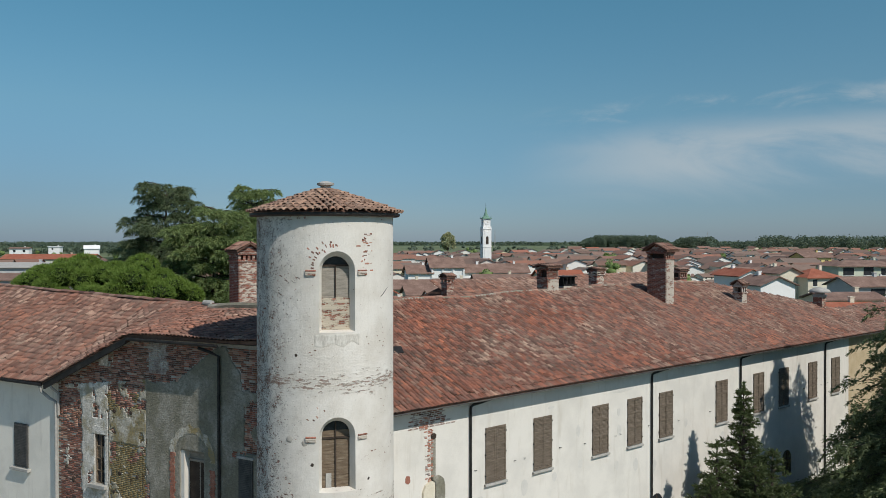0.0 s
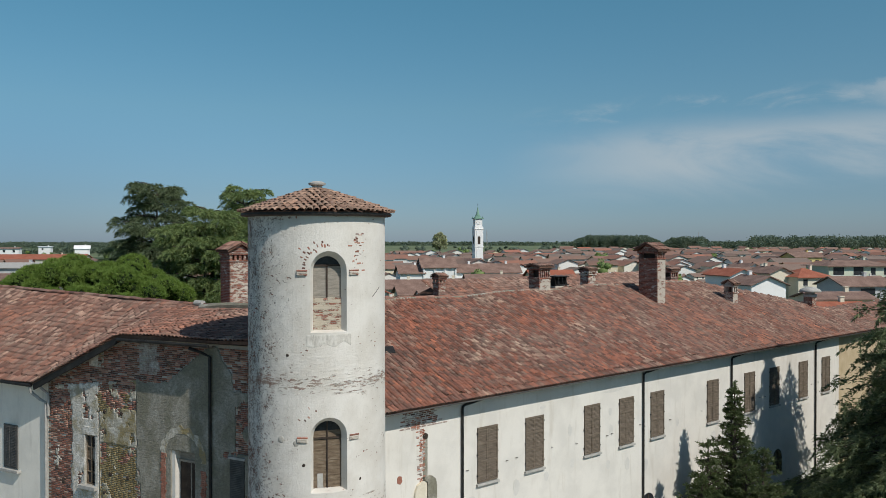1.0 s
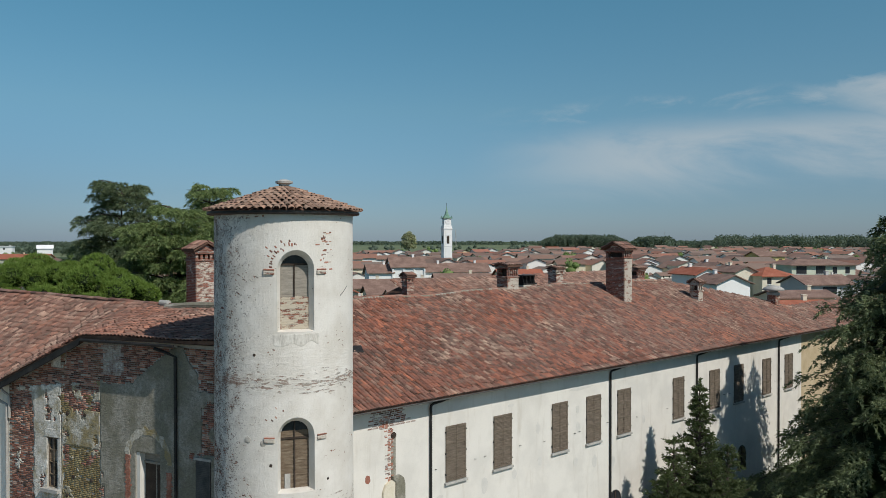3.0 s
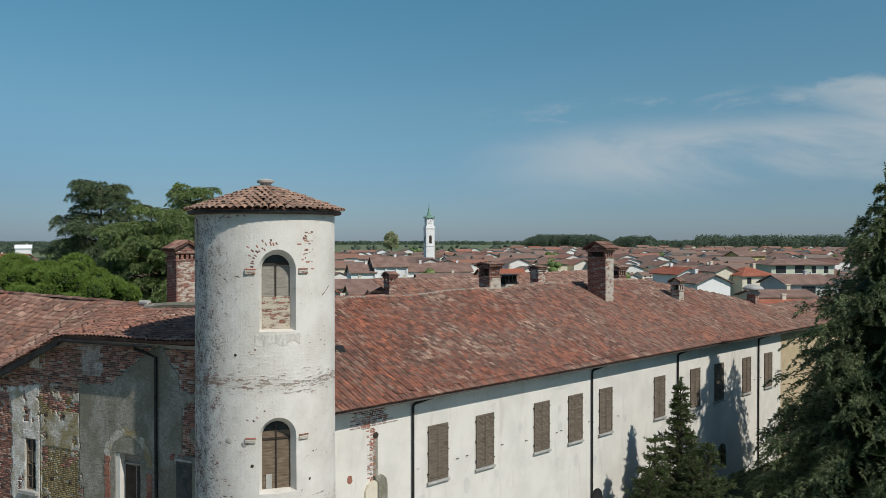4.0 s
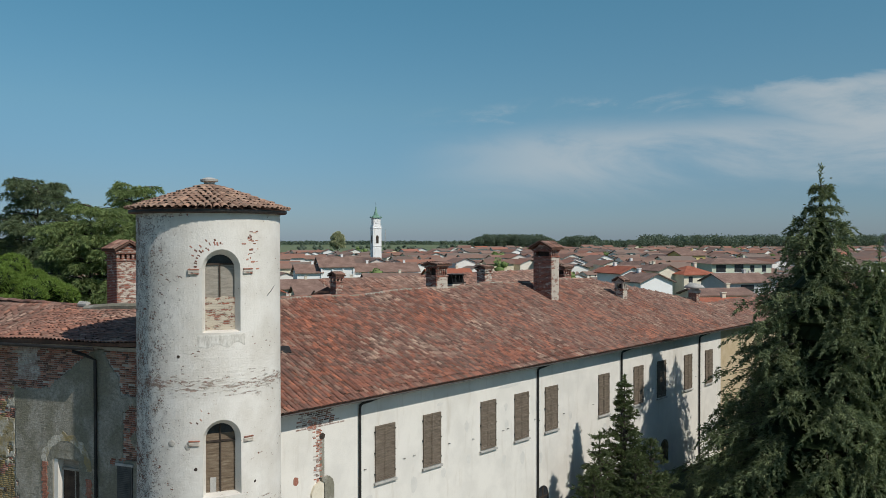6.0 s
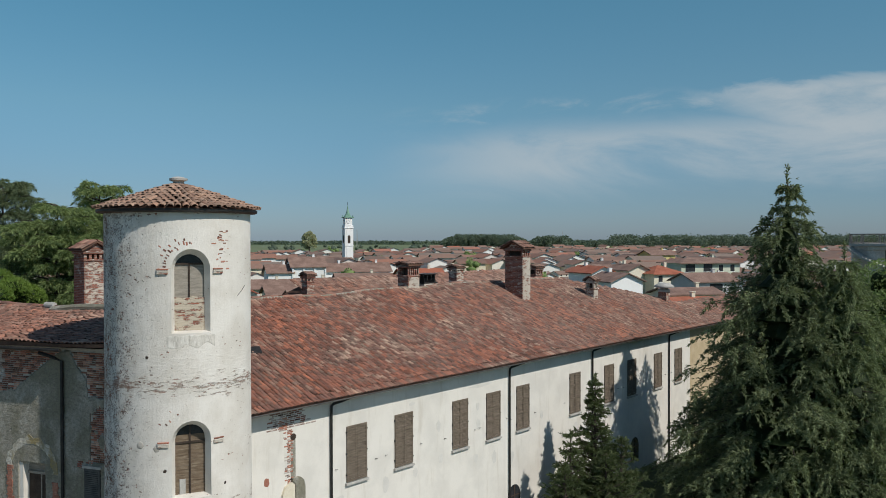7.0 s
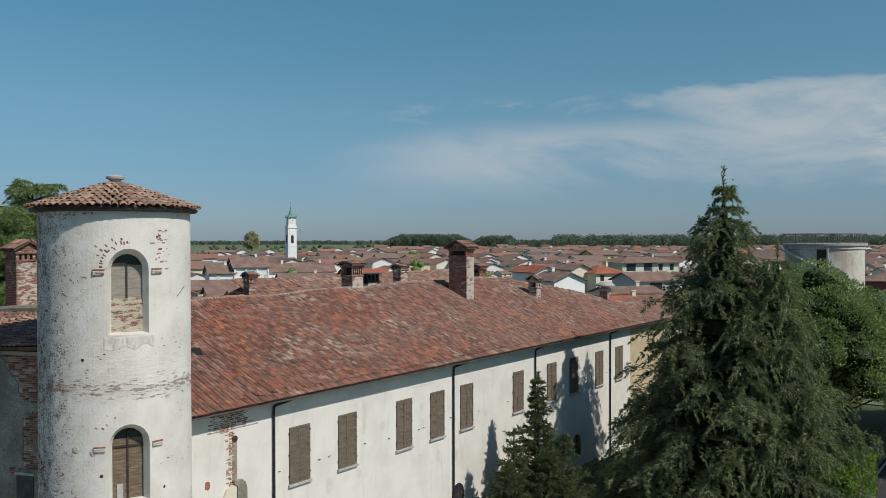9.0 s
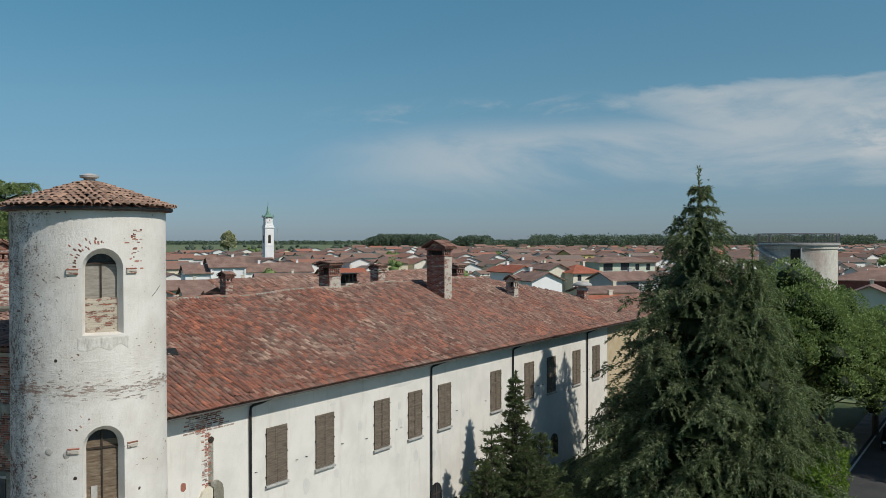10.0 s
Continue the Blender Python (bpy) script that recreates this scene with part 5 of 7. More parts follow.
# the broken flue: bare bricks beside a chase, a rounded hood below
for k in range(44):
    z = 5.35 + k * 0.054
    for c in range(3):
        x = 19.28 + c * 0.13 + rng.normal(0, 0.02) - (0.25 if z > 7.25 else 0.0)
        if rng.random() < (0.75 if c else 0.4):
            part("brick", boxed(x - 0.06, x + 0.06, WALL_Y - 0.012, WALL_Y + 0.01, z - 0.021, z + 0.021, 0.004), BRICK_WARM if rng.random() < 0.6 else BRICK_LIMED, wing)
for k in range(9):
    z = 7.36 + k * 0.068
    x = 18.55 + (0.13 if k % 2 else 0.0) + rng.uniform(0, 0.15)
    while x < 20.35 - 0.05 * k + rng.normal(0, 0.12):
        if rng.random() < 0.86:
            part("brick", boxed(x - 0.11, x + 0.11, WALL_Y - 0.01, WALL_Y + 0.01, z - 0.025, z + 0.025, 0.004), BRICK_LIMED if rng.random() < 0.6 else BRICK_ONE, wing)
        x += 0.25
part("chase", boxed(19.5, 19.72, WALL_Y - 0.004, WALL_Y + 0.01, 5.45, 6.95), PLASTER_B, wing, "grey chase of a lost flue")
blotch(19.62, 6.98, 0.26, 0.22, TIMBER, "dark round hole", "hole", 0.012)
part("flue_hood", prism(bmesh.new(), [(19.03, 3.5), (19.62, 3.5), (19.62, 5.4), (19.45, 5.42), (19.2, 5.3), (19.08, 5.05)], WALL_Y - 0.1, WALL_Y + 0.01), CREAM_WASH, wing, "rounded cream plaster flue breast")
# grey strip beside the hood carries its shadow as colour
part("hood_edge", prism(bmesh.new(), [(19.5, 5.55), (19.85, 5.55), (20.0, 5.42), (20.06, 5.2), (20.06, 3.5), (19.63, 3.5), (19.63, 5.35), (19.5, 5.45)], WALL_Y - 0.14, WALL_Y + 0.01), PLASTER_B, wing, "grey strip coloured as the shade beside the flue breast")
blotch(18.43, 5.63, 0.24, 0.3, BRICK_ONE, "small brick loss in the plaster", "brick_loss", 0.008)
for x in (33.2, 37.9, 41.9, 24.6, 28.4, 45.6):
    g = part("ground_window", prism(bmesh.new(), [(q + x, z) for q, z in arch(0.5, 0.9, 1.75)], WALL_Y - 0.01, WALL_Y + 0.02), DARK_GLASS, wing, "dark arched ground-floor window")
    part("frame", boxed(x - 0.04, x + 0.04, WALL_Y - 0.03, WALL_Y - 0.005, 0.9, 2.2), TIMBER, g)
    part("frame", boxed(x - 0.5, x + 0.5, WALL_Y - 0.028, WALL_Y - 0.006, 1.7, 1.76), TIMBER, g)

SPECIAL = []
# ---- church, rear wing and houses that stand out ----
CHURCH_WHITE = weathered("church_plaster", (0.74, 0.74, 0.72), (0.81, 0.805, 0.785), (0.85, 0.845, 0.825), 0.3, 4)
COPPER = weathered("green_copper", (0.1, 0.2, 0.15), (0.16, 0.29, 0.22), (0.24, 0.38, 0.3), 1, 8, 0.6)
CLOCK = weathered("clock_face", (0.75, 0.75, 0.73), (0.8, 0.8, 0.78), (0.84, 0.84, 0.82), 2, 10)
BROWN_ROOF = weathered("brown_roof", (0.15, 0.095, 0.075), (0.22, 0.14, 0.11), (0.29, 0.195, 0.155), 0.5, 4)
RED_ROOF = weathered("red_roof", (0.26, 0.085, 0.05), (0.33, 0.11, 0.065), (0.38, 0.15, 0.095), 0.5, 4)
YELLOW_WALL = weathered("yellow_wall", (0.5, 0.4, 0.14), (0.58, 0.47, 0.19), (0.63, 0.53, 0.25), 0.3, 4)
GREEN_WALL = weathered("pale_green_wall", (0.5, 0.54, 0.42), (0.57, 0.6, 0.48), (0.62, 0.65, 0.53), 0.3, 4)
CREAM_WALL = weathered("cream_wall", (0.62, 0.55, 0.42), (0.69, 0.63, 0.5), (0.74, 0.68, 0.56), 0.3, 4)
DARKRED_WALL = weathered("dark_red_wall", (0.2, 0.06, 0.05), (0.27, 0.085, 0.07), (0.33, 0.12, 0.1), 0.3, 4)
GREYBLUE_WALL = weathered("grey_wall", (0.42, 0.42, 0.42), (0.5, 0.5, 0.49), (0.56, 0.56, 0.55), 0.3, 4)

TAN_PLASTER = flaked("tan_plaster", (0.6, 0.56, 0.48), (0.72, 0.68, 0.6), (0.45, 0.31, 0.25), 0.6, 0.0, 0.3)
VIEW = pose(0, 0, 0, 0, 0, -41.1)
tower_at = camera_side(17.2, 340)
bell = tagged(empty("bell_tower", Matrix.Translation(tower_at) @ pose(0, 0, 0, 0, 0, -26)), "slender white bell tower with clock and green copper spire", "church tower")
h = 1.75
part("shaft", boxed(-h, h, -h, h, 0, 19.4), CHURCH_WHITE, bell)
part("cornice", boxed(-h - 0.22, h + 0.22, -h - 0.22, h + 0.22, 18.2, 18.55), CHURCH_WHITE, bell)
part("cornice", boxed(-h - 0.18, h + 0.18, -h - 0.18, h + 0.18, 11.2, 11.45), CHURCH_WHITE, bell)
part("cornice", boxed(-h - 0.2, h + 0.2, -h - 0.2, h + 0.2, 22.4, 22.75), COPPER, bell)
part("lantern", boxed(-1.45, 1.45, -1.45, 1.45, 19.4, 22.4), CHURCH_WHITE, bell)
for k in range(4):
    turn = pose(0, 0, 0, 0, 0, 90 * k)
    part("belfry_opening", prism(bmesh.new(), arch(0.55, 12.3, 14.9), -h - 0.03, -h + 0.4), TIMBER, bell, m=turn)
    part("panel", boxed(-1.1, 1.1, -h - 0.08, -h, 15.6, 17.6), CHURCH_WHITE, bell, m=turn)
    part("panel", boxed(-1.1, 1.1, -h - 0.08, -h, 4.5, 10.6), CHURCH_WHITE, bell, m=turn)
    part("window", boxed(-0.28, 0.28, -h - 0.09, -h, 3.0, 4.2), TIMBER, bell, m=turn)
    bm = bmesh.new()
    bmesh.ops.create_cone(bm, cap_ends=True, segments=24, radius1=0.95, radius2=0.95, depth=0.12, matrix=Matrix.Translation((0, -1.52, 21.1)) @ Matrix.Rotation(radians(90), 4, "X"))
    clock = part("clock_face", bm, CLOCK, bell, "round white clock face", m=turn)
    part("clock_pointer", boxed(-0.04, 0.04, -1.62, -1.58, 21.05, 21.75), TIMBER, clock)
    part("clock_pointer", boxed(-0.05, 0.45, -1.62, -1.58, 21.05, 21.13), TIMBER, clock)
    part("pinnacle", boxed(-1.75, -1.45, -1.75, -1.45, 22.75, 23.4, 0.05), COPPER, bell, m=turn)
bm = bmesh.new()
lathe(bm, [(1.75, 22.75), (1.1, 23.6), (0.62, 24.6), (0.3, 26.2), (0.05, 27.4)], 8)
part("spire", bm, COPPER, bell, "green copper spire")
part("cross", tube(bmesh.new(), [(0, 0, 27.3), (0, 0, 28.6)], 0.06, 5), DARK_METAL, bell)


def block(name, label, right, ahead, turn, w, d, h, pitch, wall, roof, gable=True, windows=(), over=0.6, category="house"):
    """A house seen over the roofs: walls, roof, windows on its near side; ridge along x."""
    SPECIAL.append(camera_side(right, ahead))
    g = tagged(empty(name, Matrix.Translation(camera_side(right, ahead)) @ VIEW @ pose(0, 0, 0, 0, 0, turn)), label, category)
    top = h + pitch * d / 2
    bm = bmesh.new()
    if gable:
        prism(bm, [(-d / 2, 0), (d / 2, 0), (d / 2, h), (0, top), (-d / 2, h)], -w / 2, w / 2)
        bmesh.ops.rotate(bm, verts=bm.verts, cent=(0, 0, 0), matrix=Matrix.Rotation(radians(90), 3, "Z"))
    else:
        box(bm, -w / 2, w / 2, -d / 2, d / 2, 0, h)
    part("wall", bm, wall, g)
    inset = -over if gable else min(d / 2, w / 2 - 0.3)
    e, t = h - pitch * over, 0.18
    for s in (-1, 1):
        bm = bmesh.new()
        q = [(-w / 2 - over, s * (d / 2 + over), e), (w / 2 + over, s * (d / 2 + over), e), (w / 2 - inset, 0, top), (-w / 2 + inset, 0, top)]
        a = [bm.verts.new((x, y, z + 0.02)) for x, y, z in q]
        b = [bm.verts.new((x, y, z + 0.02 + t)) for x, y, z in q]
        bm.faces.new(a)
        bm.faces.new(b)
        for i in range(4):
            bm.faces.new((a[i], b[i], b[(i + 1) % 4], a[(i + 1) % 4]))
        if not gable:
            q = [(s * (w / 2 + over), -d / 2 - over, e), (s * (w / 2 + over), d / 2 + over, e), (s * (w / 2 - inset), 0, top)]
            bm.faces.new([bm.verts.new((x, y, z + 0.02 + t)) for x, y, z in q])
        part("roof_slope", bm, roof, g)
    for x, z, ww, hh in windows:
        win = part("window", boxed(x - ww / 2, x + ww / 2, -d / 2 - 0.03, -d / 2 + 0.02, z, z + hh), DARK_GLASS, g)
        part("sill", boxed(x - ww / 2 - 0.1, x + ww / 2 + 0.1, -d / 2 - 0.12, -d / 2 + 0.01, z - 0.12, z), CHURCH_WHITE, win)
    bm = boxed(w * 0.22 - 0.3, w * 0.22 + 0.3, -0.3, 0.3, top - 0.8, top + 0.8)
    box(bm, w * 0.22 - 0.38, w * 0.22 + 0.38, -0.38, 0.38, top + 0.8, top + 0.92)
    part("chimney", bm, wall, g)
    return g


nave = block("church_nave", "white church nave with buttresses and a brown tiled roof", 0.5, 232, 10, 9, 9.6, 6.7, 0.48, CHURCH_WHITE, BROWN_ROOF, category="church")
for k in range(4):
    part("buttress", boxed(-4.5 + k * 2.87, -4.1 + k * 2.87, -5.1, -4.78, 0, 6.2), CHURCH_WHITE, nave)
block("church_aisle", "low white church aisle with brown roof", -6.8, 230, 10, 6.4, 8, 5.2, 0.48, CHURCH_WHITE, BROWN_ROOF, category="church")
block("church_aisle", "low white church aisle with arched wall", 8.0, 237, 10, 7, 8, 5.2, 0.48, CHURCH_WHITE, BROWN_ROOF, category="church")
block("white_hall", "long low white hall beside the bell tower", 18.5, 252, 8, 12, 9, 4.6, 0.5, CHURCH_WHITE, BROWN_ROOF)
block("low_roofed_house", "low house with a long reddish tiled roof before the church", 13.5, 205, 6, 12, 7, 4.2, 0.4, CREAM_WALL, BROWN_ROOF)
block("low_roofed_house", "low house with a faded tiled roof beside the church", 29, 214, 10, 11, 8, 4.6, 0.42, CREAM_WALL, RED_ROOF)
block("low_roofed_house", "low house with a dark tiled gable roof before the church", -8.5, 196, 10, 11, 8, 3.0, 0.42, CREAM_WALL, BROWN_ROOF)
block("low_roofed_house", "small house with a red tiled gable roof before the church", -13.0, 168, 100, 8, 7, 3.6, 0.42, CREAM_WALL, RED_ROOF)
block("low_roofed_house", "low house with a weathered tiled roof before the church", -3.5, 178, 12, 9, 7, 2.8, 0.42, CREAM_WALL, BROWN_ROOF)
block("low_roofed_house", "low house with a faded tiled roof before the church", 2.5, 206, 8, 9, 7, 3.0, 0.42, CREAM_WALL, BROWN_ROOF)
block("yellow_house", "yellow two-storey villa with brown roof near the woods", 138, 318, 12, 11, 9, 7.6, 0.36, YELLOW_WALL, BROWN_ROOF, windows=((-3, 5, 1.4, 1.5), (0.5, 5, 1.4, 1.5), (3.5, 5, 1.4, 1.5)))
block("apartment_house", "pale green apartment house with balconies and wide brown roof", 118, 240, 8, 20, 11, 6.8, 0.24, GREEN_WALL, BROWN_ROOF, False, windows=((-7, 4.2, 3.2, 2.2), (-1, 4.2, 3.0, 2.3), (3.5, 4.2, 1.4, 2.0), (7.5, 4.2, 1.4, 2.0)), over=1.0)
block("red_roofed_house", "pale house with a red hipped roof", 82, 188, 14, 8.4, 8.0, 5.9, 0.4, CREAM_WALL, RED_ROOF, False, windows=((-2.4, 4.0, 1.1, 1.4), (1.8, 4.0, 1.1, 1.4)))
block("white_gable_house", "bright white gabled house with brown roof", 60, 158, 104, 8, 7.2, 5.8, 0.4, CHURCH_WHITE, BROWN_ROOF)
block("white_gable_house", "bright white gabled house with red roof", 63.5, 182, 106, 9, 6.0, 6.5, 0.42, CHURCH_WHITE, RED_ROOF)
block("white_gable_house", "pale yellow gabled house with grey roof", 75.5, 190, 104, 8, 5.6, 6.7, 0.42, CREAM_WALL, BROWN_ROOF)
block("white_gable_house", "small white gabled house with brown roof", 83, 226, 104, 8, 6.0, 6.4, 0.42, CHURCH_WHITE, BROWN_ROOF)
block("cream_house", "cream house with a low dark brown roof", 60.5, 128, 6, 9, 6, 5.2, 0.26, CREAM_WALL, BROWN_ROOF)
block("low_red_roof_house", "low house with a bright red roof", 55, 118, 6, 9, 6, 4.1, 0.36, CREAM_WALL, RED_ROOF)
block("grey_house", "grey house with white balcony and brown roof", 79.5, 160, 10, 10, 8, 5.5, 0.36, GREYBLUE_WALL, BROWN_ROOF, windows=((0, 3.6, 3.0, 1.4),))
block("long_grey_roof_house", "long house with a weathered grey-brown roof", 77, 206, 10, 14, 8, 5.8, 0.36, CREAM_WALL, BROWN_ROOF)
block("red_brick_house", "dark red house with a wide brown hipped roof", 128, 142, -38, 18, 11, 5.6, 0.3, DARKRED_WALL, BROWN_ROOF, False, windows=((-3, 3.0, 1.2, 1.4), (2, 3.0, 1.2, 1.4)))
block("cream_gable_house", "cream gabled house with brown roof beside the trees", 104, 118, 46, 9, 8.5, 4.2, 0.44, CREAM_WALL, BROWN_ROOF, windows=((0, 2.8, 1.4, 1.3),))
block("brown_roofed_house", "cream house with a broad brown roof", 132, 118, -40, 14, 10, 5.0, 0.34, CREAM_WALL, BROWN_ROOF)
block("white_house", "white flat-topped house among trees", -256, 560, 10, 7.5, 6, 9.6, 0.05, CHURCH_WHITE, CHURCH_WHITE, windows=((-1.2, 7.5, 1.0, 1.2),))
block("white_house", "white house with small upper floor among trees", -279, 560, 10, 12, 7, 8.4, 0.2, CHURCH_WHITE, BROWN_ROOF, windows=((-3, 6, 1.5, 1.5), (3, 6, 1.5, 1.5)))
block("white_house", "white house with a stepped gable among trees", -232, 560, 20, 9, 8, 8.4, 0.5, CHURCH_WHITE, CHURCH_WHITE)
block("red_roof_hall", "long hall with a red tiled roof", -180, 390, 4, 40, 14, 5.4, 0.28, CREAM_WALL, RED_ROOF)
block("grey_shed", "long grey shed with a pale metal roof", -118, 232, 6, 34, 14, 6.6, 0.16, GREYBLUE_WALL, STONE_SILL)
block("grey_shed", "long shed with a dark grey roof", -98, 190, 4, 30, 12, 5.2, 0.2, GREYBLUE_WALL, BROWN_ROOF)
block("plastered_house", "low plastered house with terracotta roof", -82, 158, 4, 24, 10, 4.2, 0.3, CREAM_WALL, BROWN_ROOF)

# the wing on the far side of the courtyard
rear = tagged(empty("rear_wing", Matrix.Translation((44.2, 41, 0))), "courtyard wing behind the ridge with a pale tiled roof", "building")
part("wall", boxed(-8.6, 16, -4.2, 4.2, 0, 9.2), GREY_PLASTER, rear)
bm = bmesh.new()
for q in (((-9.4, -4.8, 9.05), (16, -4.8, 9.05), (16, 0, 11.15), (-8.2, 0, 11.15)), ((16, 4.8, 9.05), (-9.4, 4.8, 9.05), (-8.2, 0, 11.15), (16, 0, 11.15)), ((-9.4, 4.8, 9.05), (-9.4, -4.8, 9.05), (-8.2, 0, 11.15))):
    bm.faces.new([bm.verts.new(p) for p in q])
rear_slope = part("roof_slope", bm, TILE_BED, rear)
frames, ab = tile_frames(lambda a, b: Vector((a, -4.85 + b, 9.07 + b * 0.4375)), np.arange(-9.2, 15.9, 0.2), np.arange(0, 4.8, 0.34), 0.18, 0.44, np.random.default_rng(6))
lay_tiles(rear_slope, frames, [False] * len(ab), TILE_FADED_ONE, TILE_FADED)

# the old water tower over the trees
keep = tagged(empty("water_tower", Matrix.Translation((90.3, 18.5, 0))), "round pale plastered tower with flat top, railing and outside stair", "tower")
bm = bmesh.new()
lathe(bm, [(3.66, 0), (3.64, 12.8), (3.74, 12.88), (3.74, 13.2)], 64)
part("shaft", bm, TAN_PLASTER, keep)
bm = bmesh.new()
lathe(bm, [(3.7, 13.2), (3.88, 13.22), (3.88, 13.42), (0.01, 13.45)], 64)
part("slab", bm, STONE_SILL, keep, "grey concrete roof slab")
for k in range(12):
    a = 2 * math.pi * k / 12
    part("rail_post", tube(bmesh.new(), [(3.8 * math.cos(a), 3.8 * math.sin(a), 13.42), (3.8 * math.cos(a), 3.8 * math.sin(a), 14.35)], 0.05, 5), GUTTER_METAL, keep)
bar = finish("baluster", tube(bmesh.new(), [(3.8, 0, 13.42), (3.8, 0, 14.33)], 0.014, 3), GUTTER_METAL)
for k in range(112):
    if k % 4:
        part("baluster", bar, None, keep, m=pose(0, 0, 0, 0, 0, 360 * k / 112))
for z in (13.5, 14.35):
    part("rail", tube(bmesh.new(), [(3.8 * math.cos(2 * math.pi * k / 56), 3.8 * math.sin(2 * math.pi * k / 56), z) for k in range(57)], 0.04, 5), GUTTER_METAL, keep)
part("door", boxed(-0.42, 0.42, -3.7, -3.1, 11.1, 12.98), TIMBER, keep, "dark doorway", m=pose(0, 0, 0, 0, 0, -82))
for k in range(14):
    part("step", boxed(-0.17, 0.17, -4.35, -3.55, -0.09, 0.09), STONE_SILL, keep, m=pose(0, 0, 13.08 - 0.13 * k, 0, 0, -146 + 4.2 * k))
part("downpipe", tube(bmesh.new(), [(0, -3.78, 13), (0, -3.78, 3)], 0.1, 6), STONE_SILL, keep, m=pose(0, 0, 0, 0, 0, -74))
for right, ahead, h in ((92, 1500, 32), (530, 1700, 30), (-330, 1400, 26)):
    mast = tagged(empty("lattice_mast", Matrix.Translation(camera_side(right, ahead))), "thin grey lattice mast on the horizon", "mast")
    for s in (-1, 1):
        part("leg", tube(bmesh.new(), [(s * 1.6, 0, 0), (s * 0.25, 0, h)], 0.22, 4), STONE_SILL, mast)
    for z in (0.3, 0.5, 0.7, 0.85):
        part("brace", boxed(-1.5 * (1 - z) - 0.4, 1.5 * (1 - z) + 0.4, -0.1, 0.1, h * z, h * z + 0.3), STONE_SILL, mast)

# ---- the town ----
def varied(name, stops, rough=0.9, patch=0.25, island=False):
    """Colour chosen per object, with stains."""
    m, n, l, b = shader(name, rough, 0, 0.2)
    rnd = n.new("ShaderNodeNewGeometry").outputs["Random Per Island"] if island else n.new("ShaderNodeObjectInfo").outputs["Random"]
    v = place(n, l)
    broad = noise_at(n, l, v, 0.35, 5, 0.65)
    fine = noise_at(n, l, place(n, l, "Position", (1, 1, 1)), 3.0, 5, 0.7)
    col = ramp(n, l, rnd, stops)
    f = calc(n, l, "ADD", calc(n, l, "MULTIPLY", broad, 0.5), calc(n, l, "MULTIPLY", fine, 0.5))
    col = blend(n, l, ramp(n, l, f, grey(0.4, 0.65, 0.0, patch)), col, (0.12, 0.1, 0.085))
    l.new(col, b.inputs["Base Color"])
    relief(n, l, b, fine, 0.5, 0.05)
    return m


ROOF_HUES = [(0.0, (0.25, 0.15, 0.115)), (0.18, (0.17, 0.12, 0.1)), (0.36, (0.3, 0.15, 0.105)), (0.52, (0.25, 0.175, 0.14)), (0.68, (0.34, 0.16, 0.11)), (0.84, (0.21, 0.17, 0.145)), (0.93, (0.3, 0.19, 0.15)), (1.0, (0.48, 0.14, 0.08))]
WALL_HUES = [(0.0, (0.82, 0.81, 0.79)), (0.3, (0.8, 0.77, 0.7)), (0.55, (0.72, 0.62, 0.42)), (0.7, (0.84, 0.83, 0.81)), (0.9, (0.8, 0.78, 0.73)), (1.0, (0.62, 0.5, 0.42))]
TOWN_ROOF, FAR_ROOF = varied("town_roof", ROOF_HUES, 0.9, 0.5), varied("far_roof", ROOF_HUES, 0.9, 0.5, True)
TOWN_WALL, FAR_WALL = varied("town_wall", WALL_HUES, 0.9, 0.16), varied("far_wall", WALL_HUES, 0.9, 0.16, True)


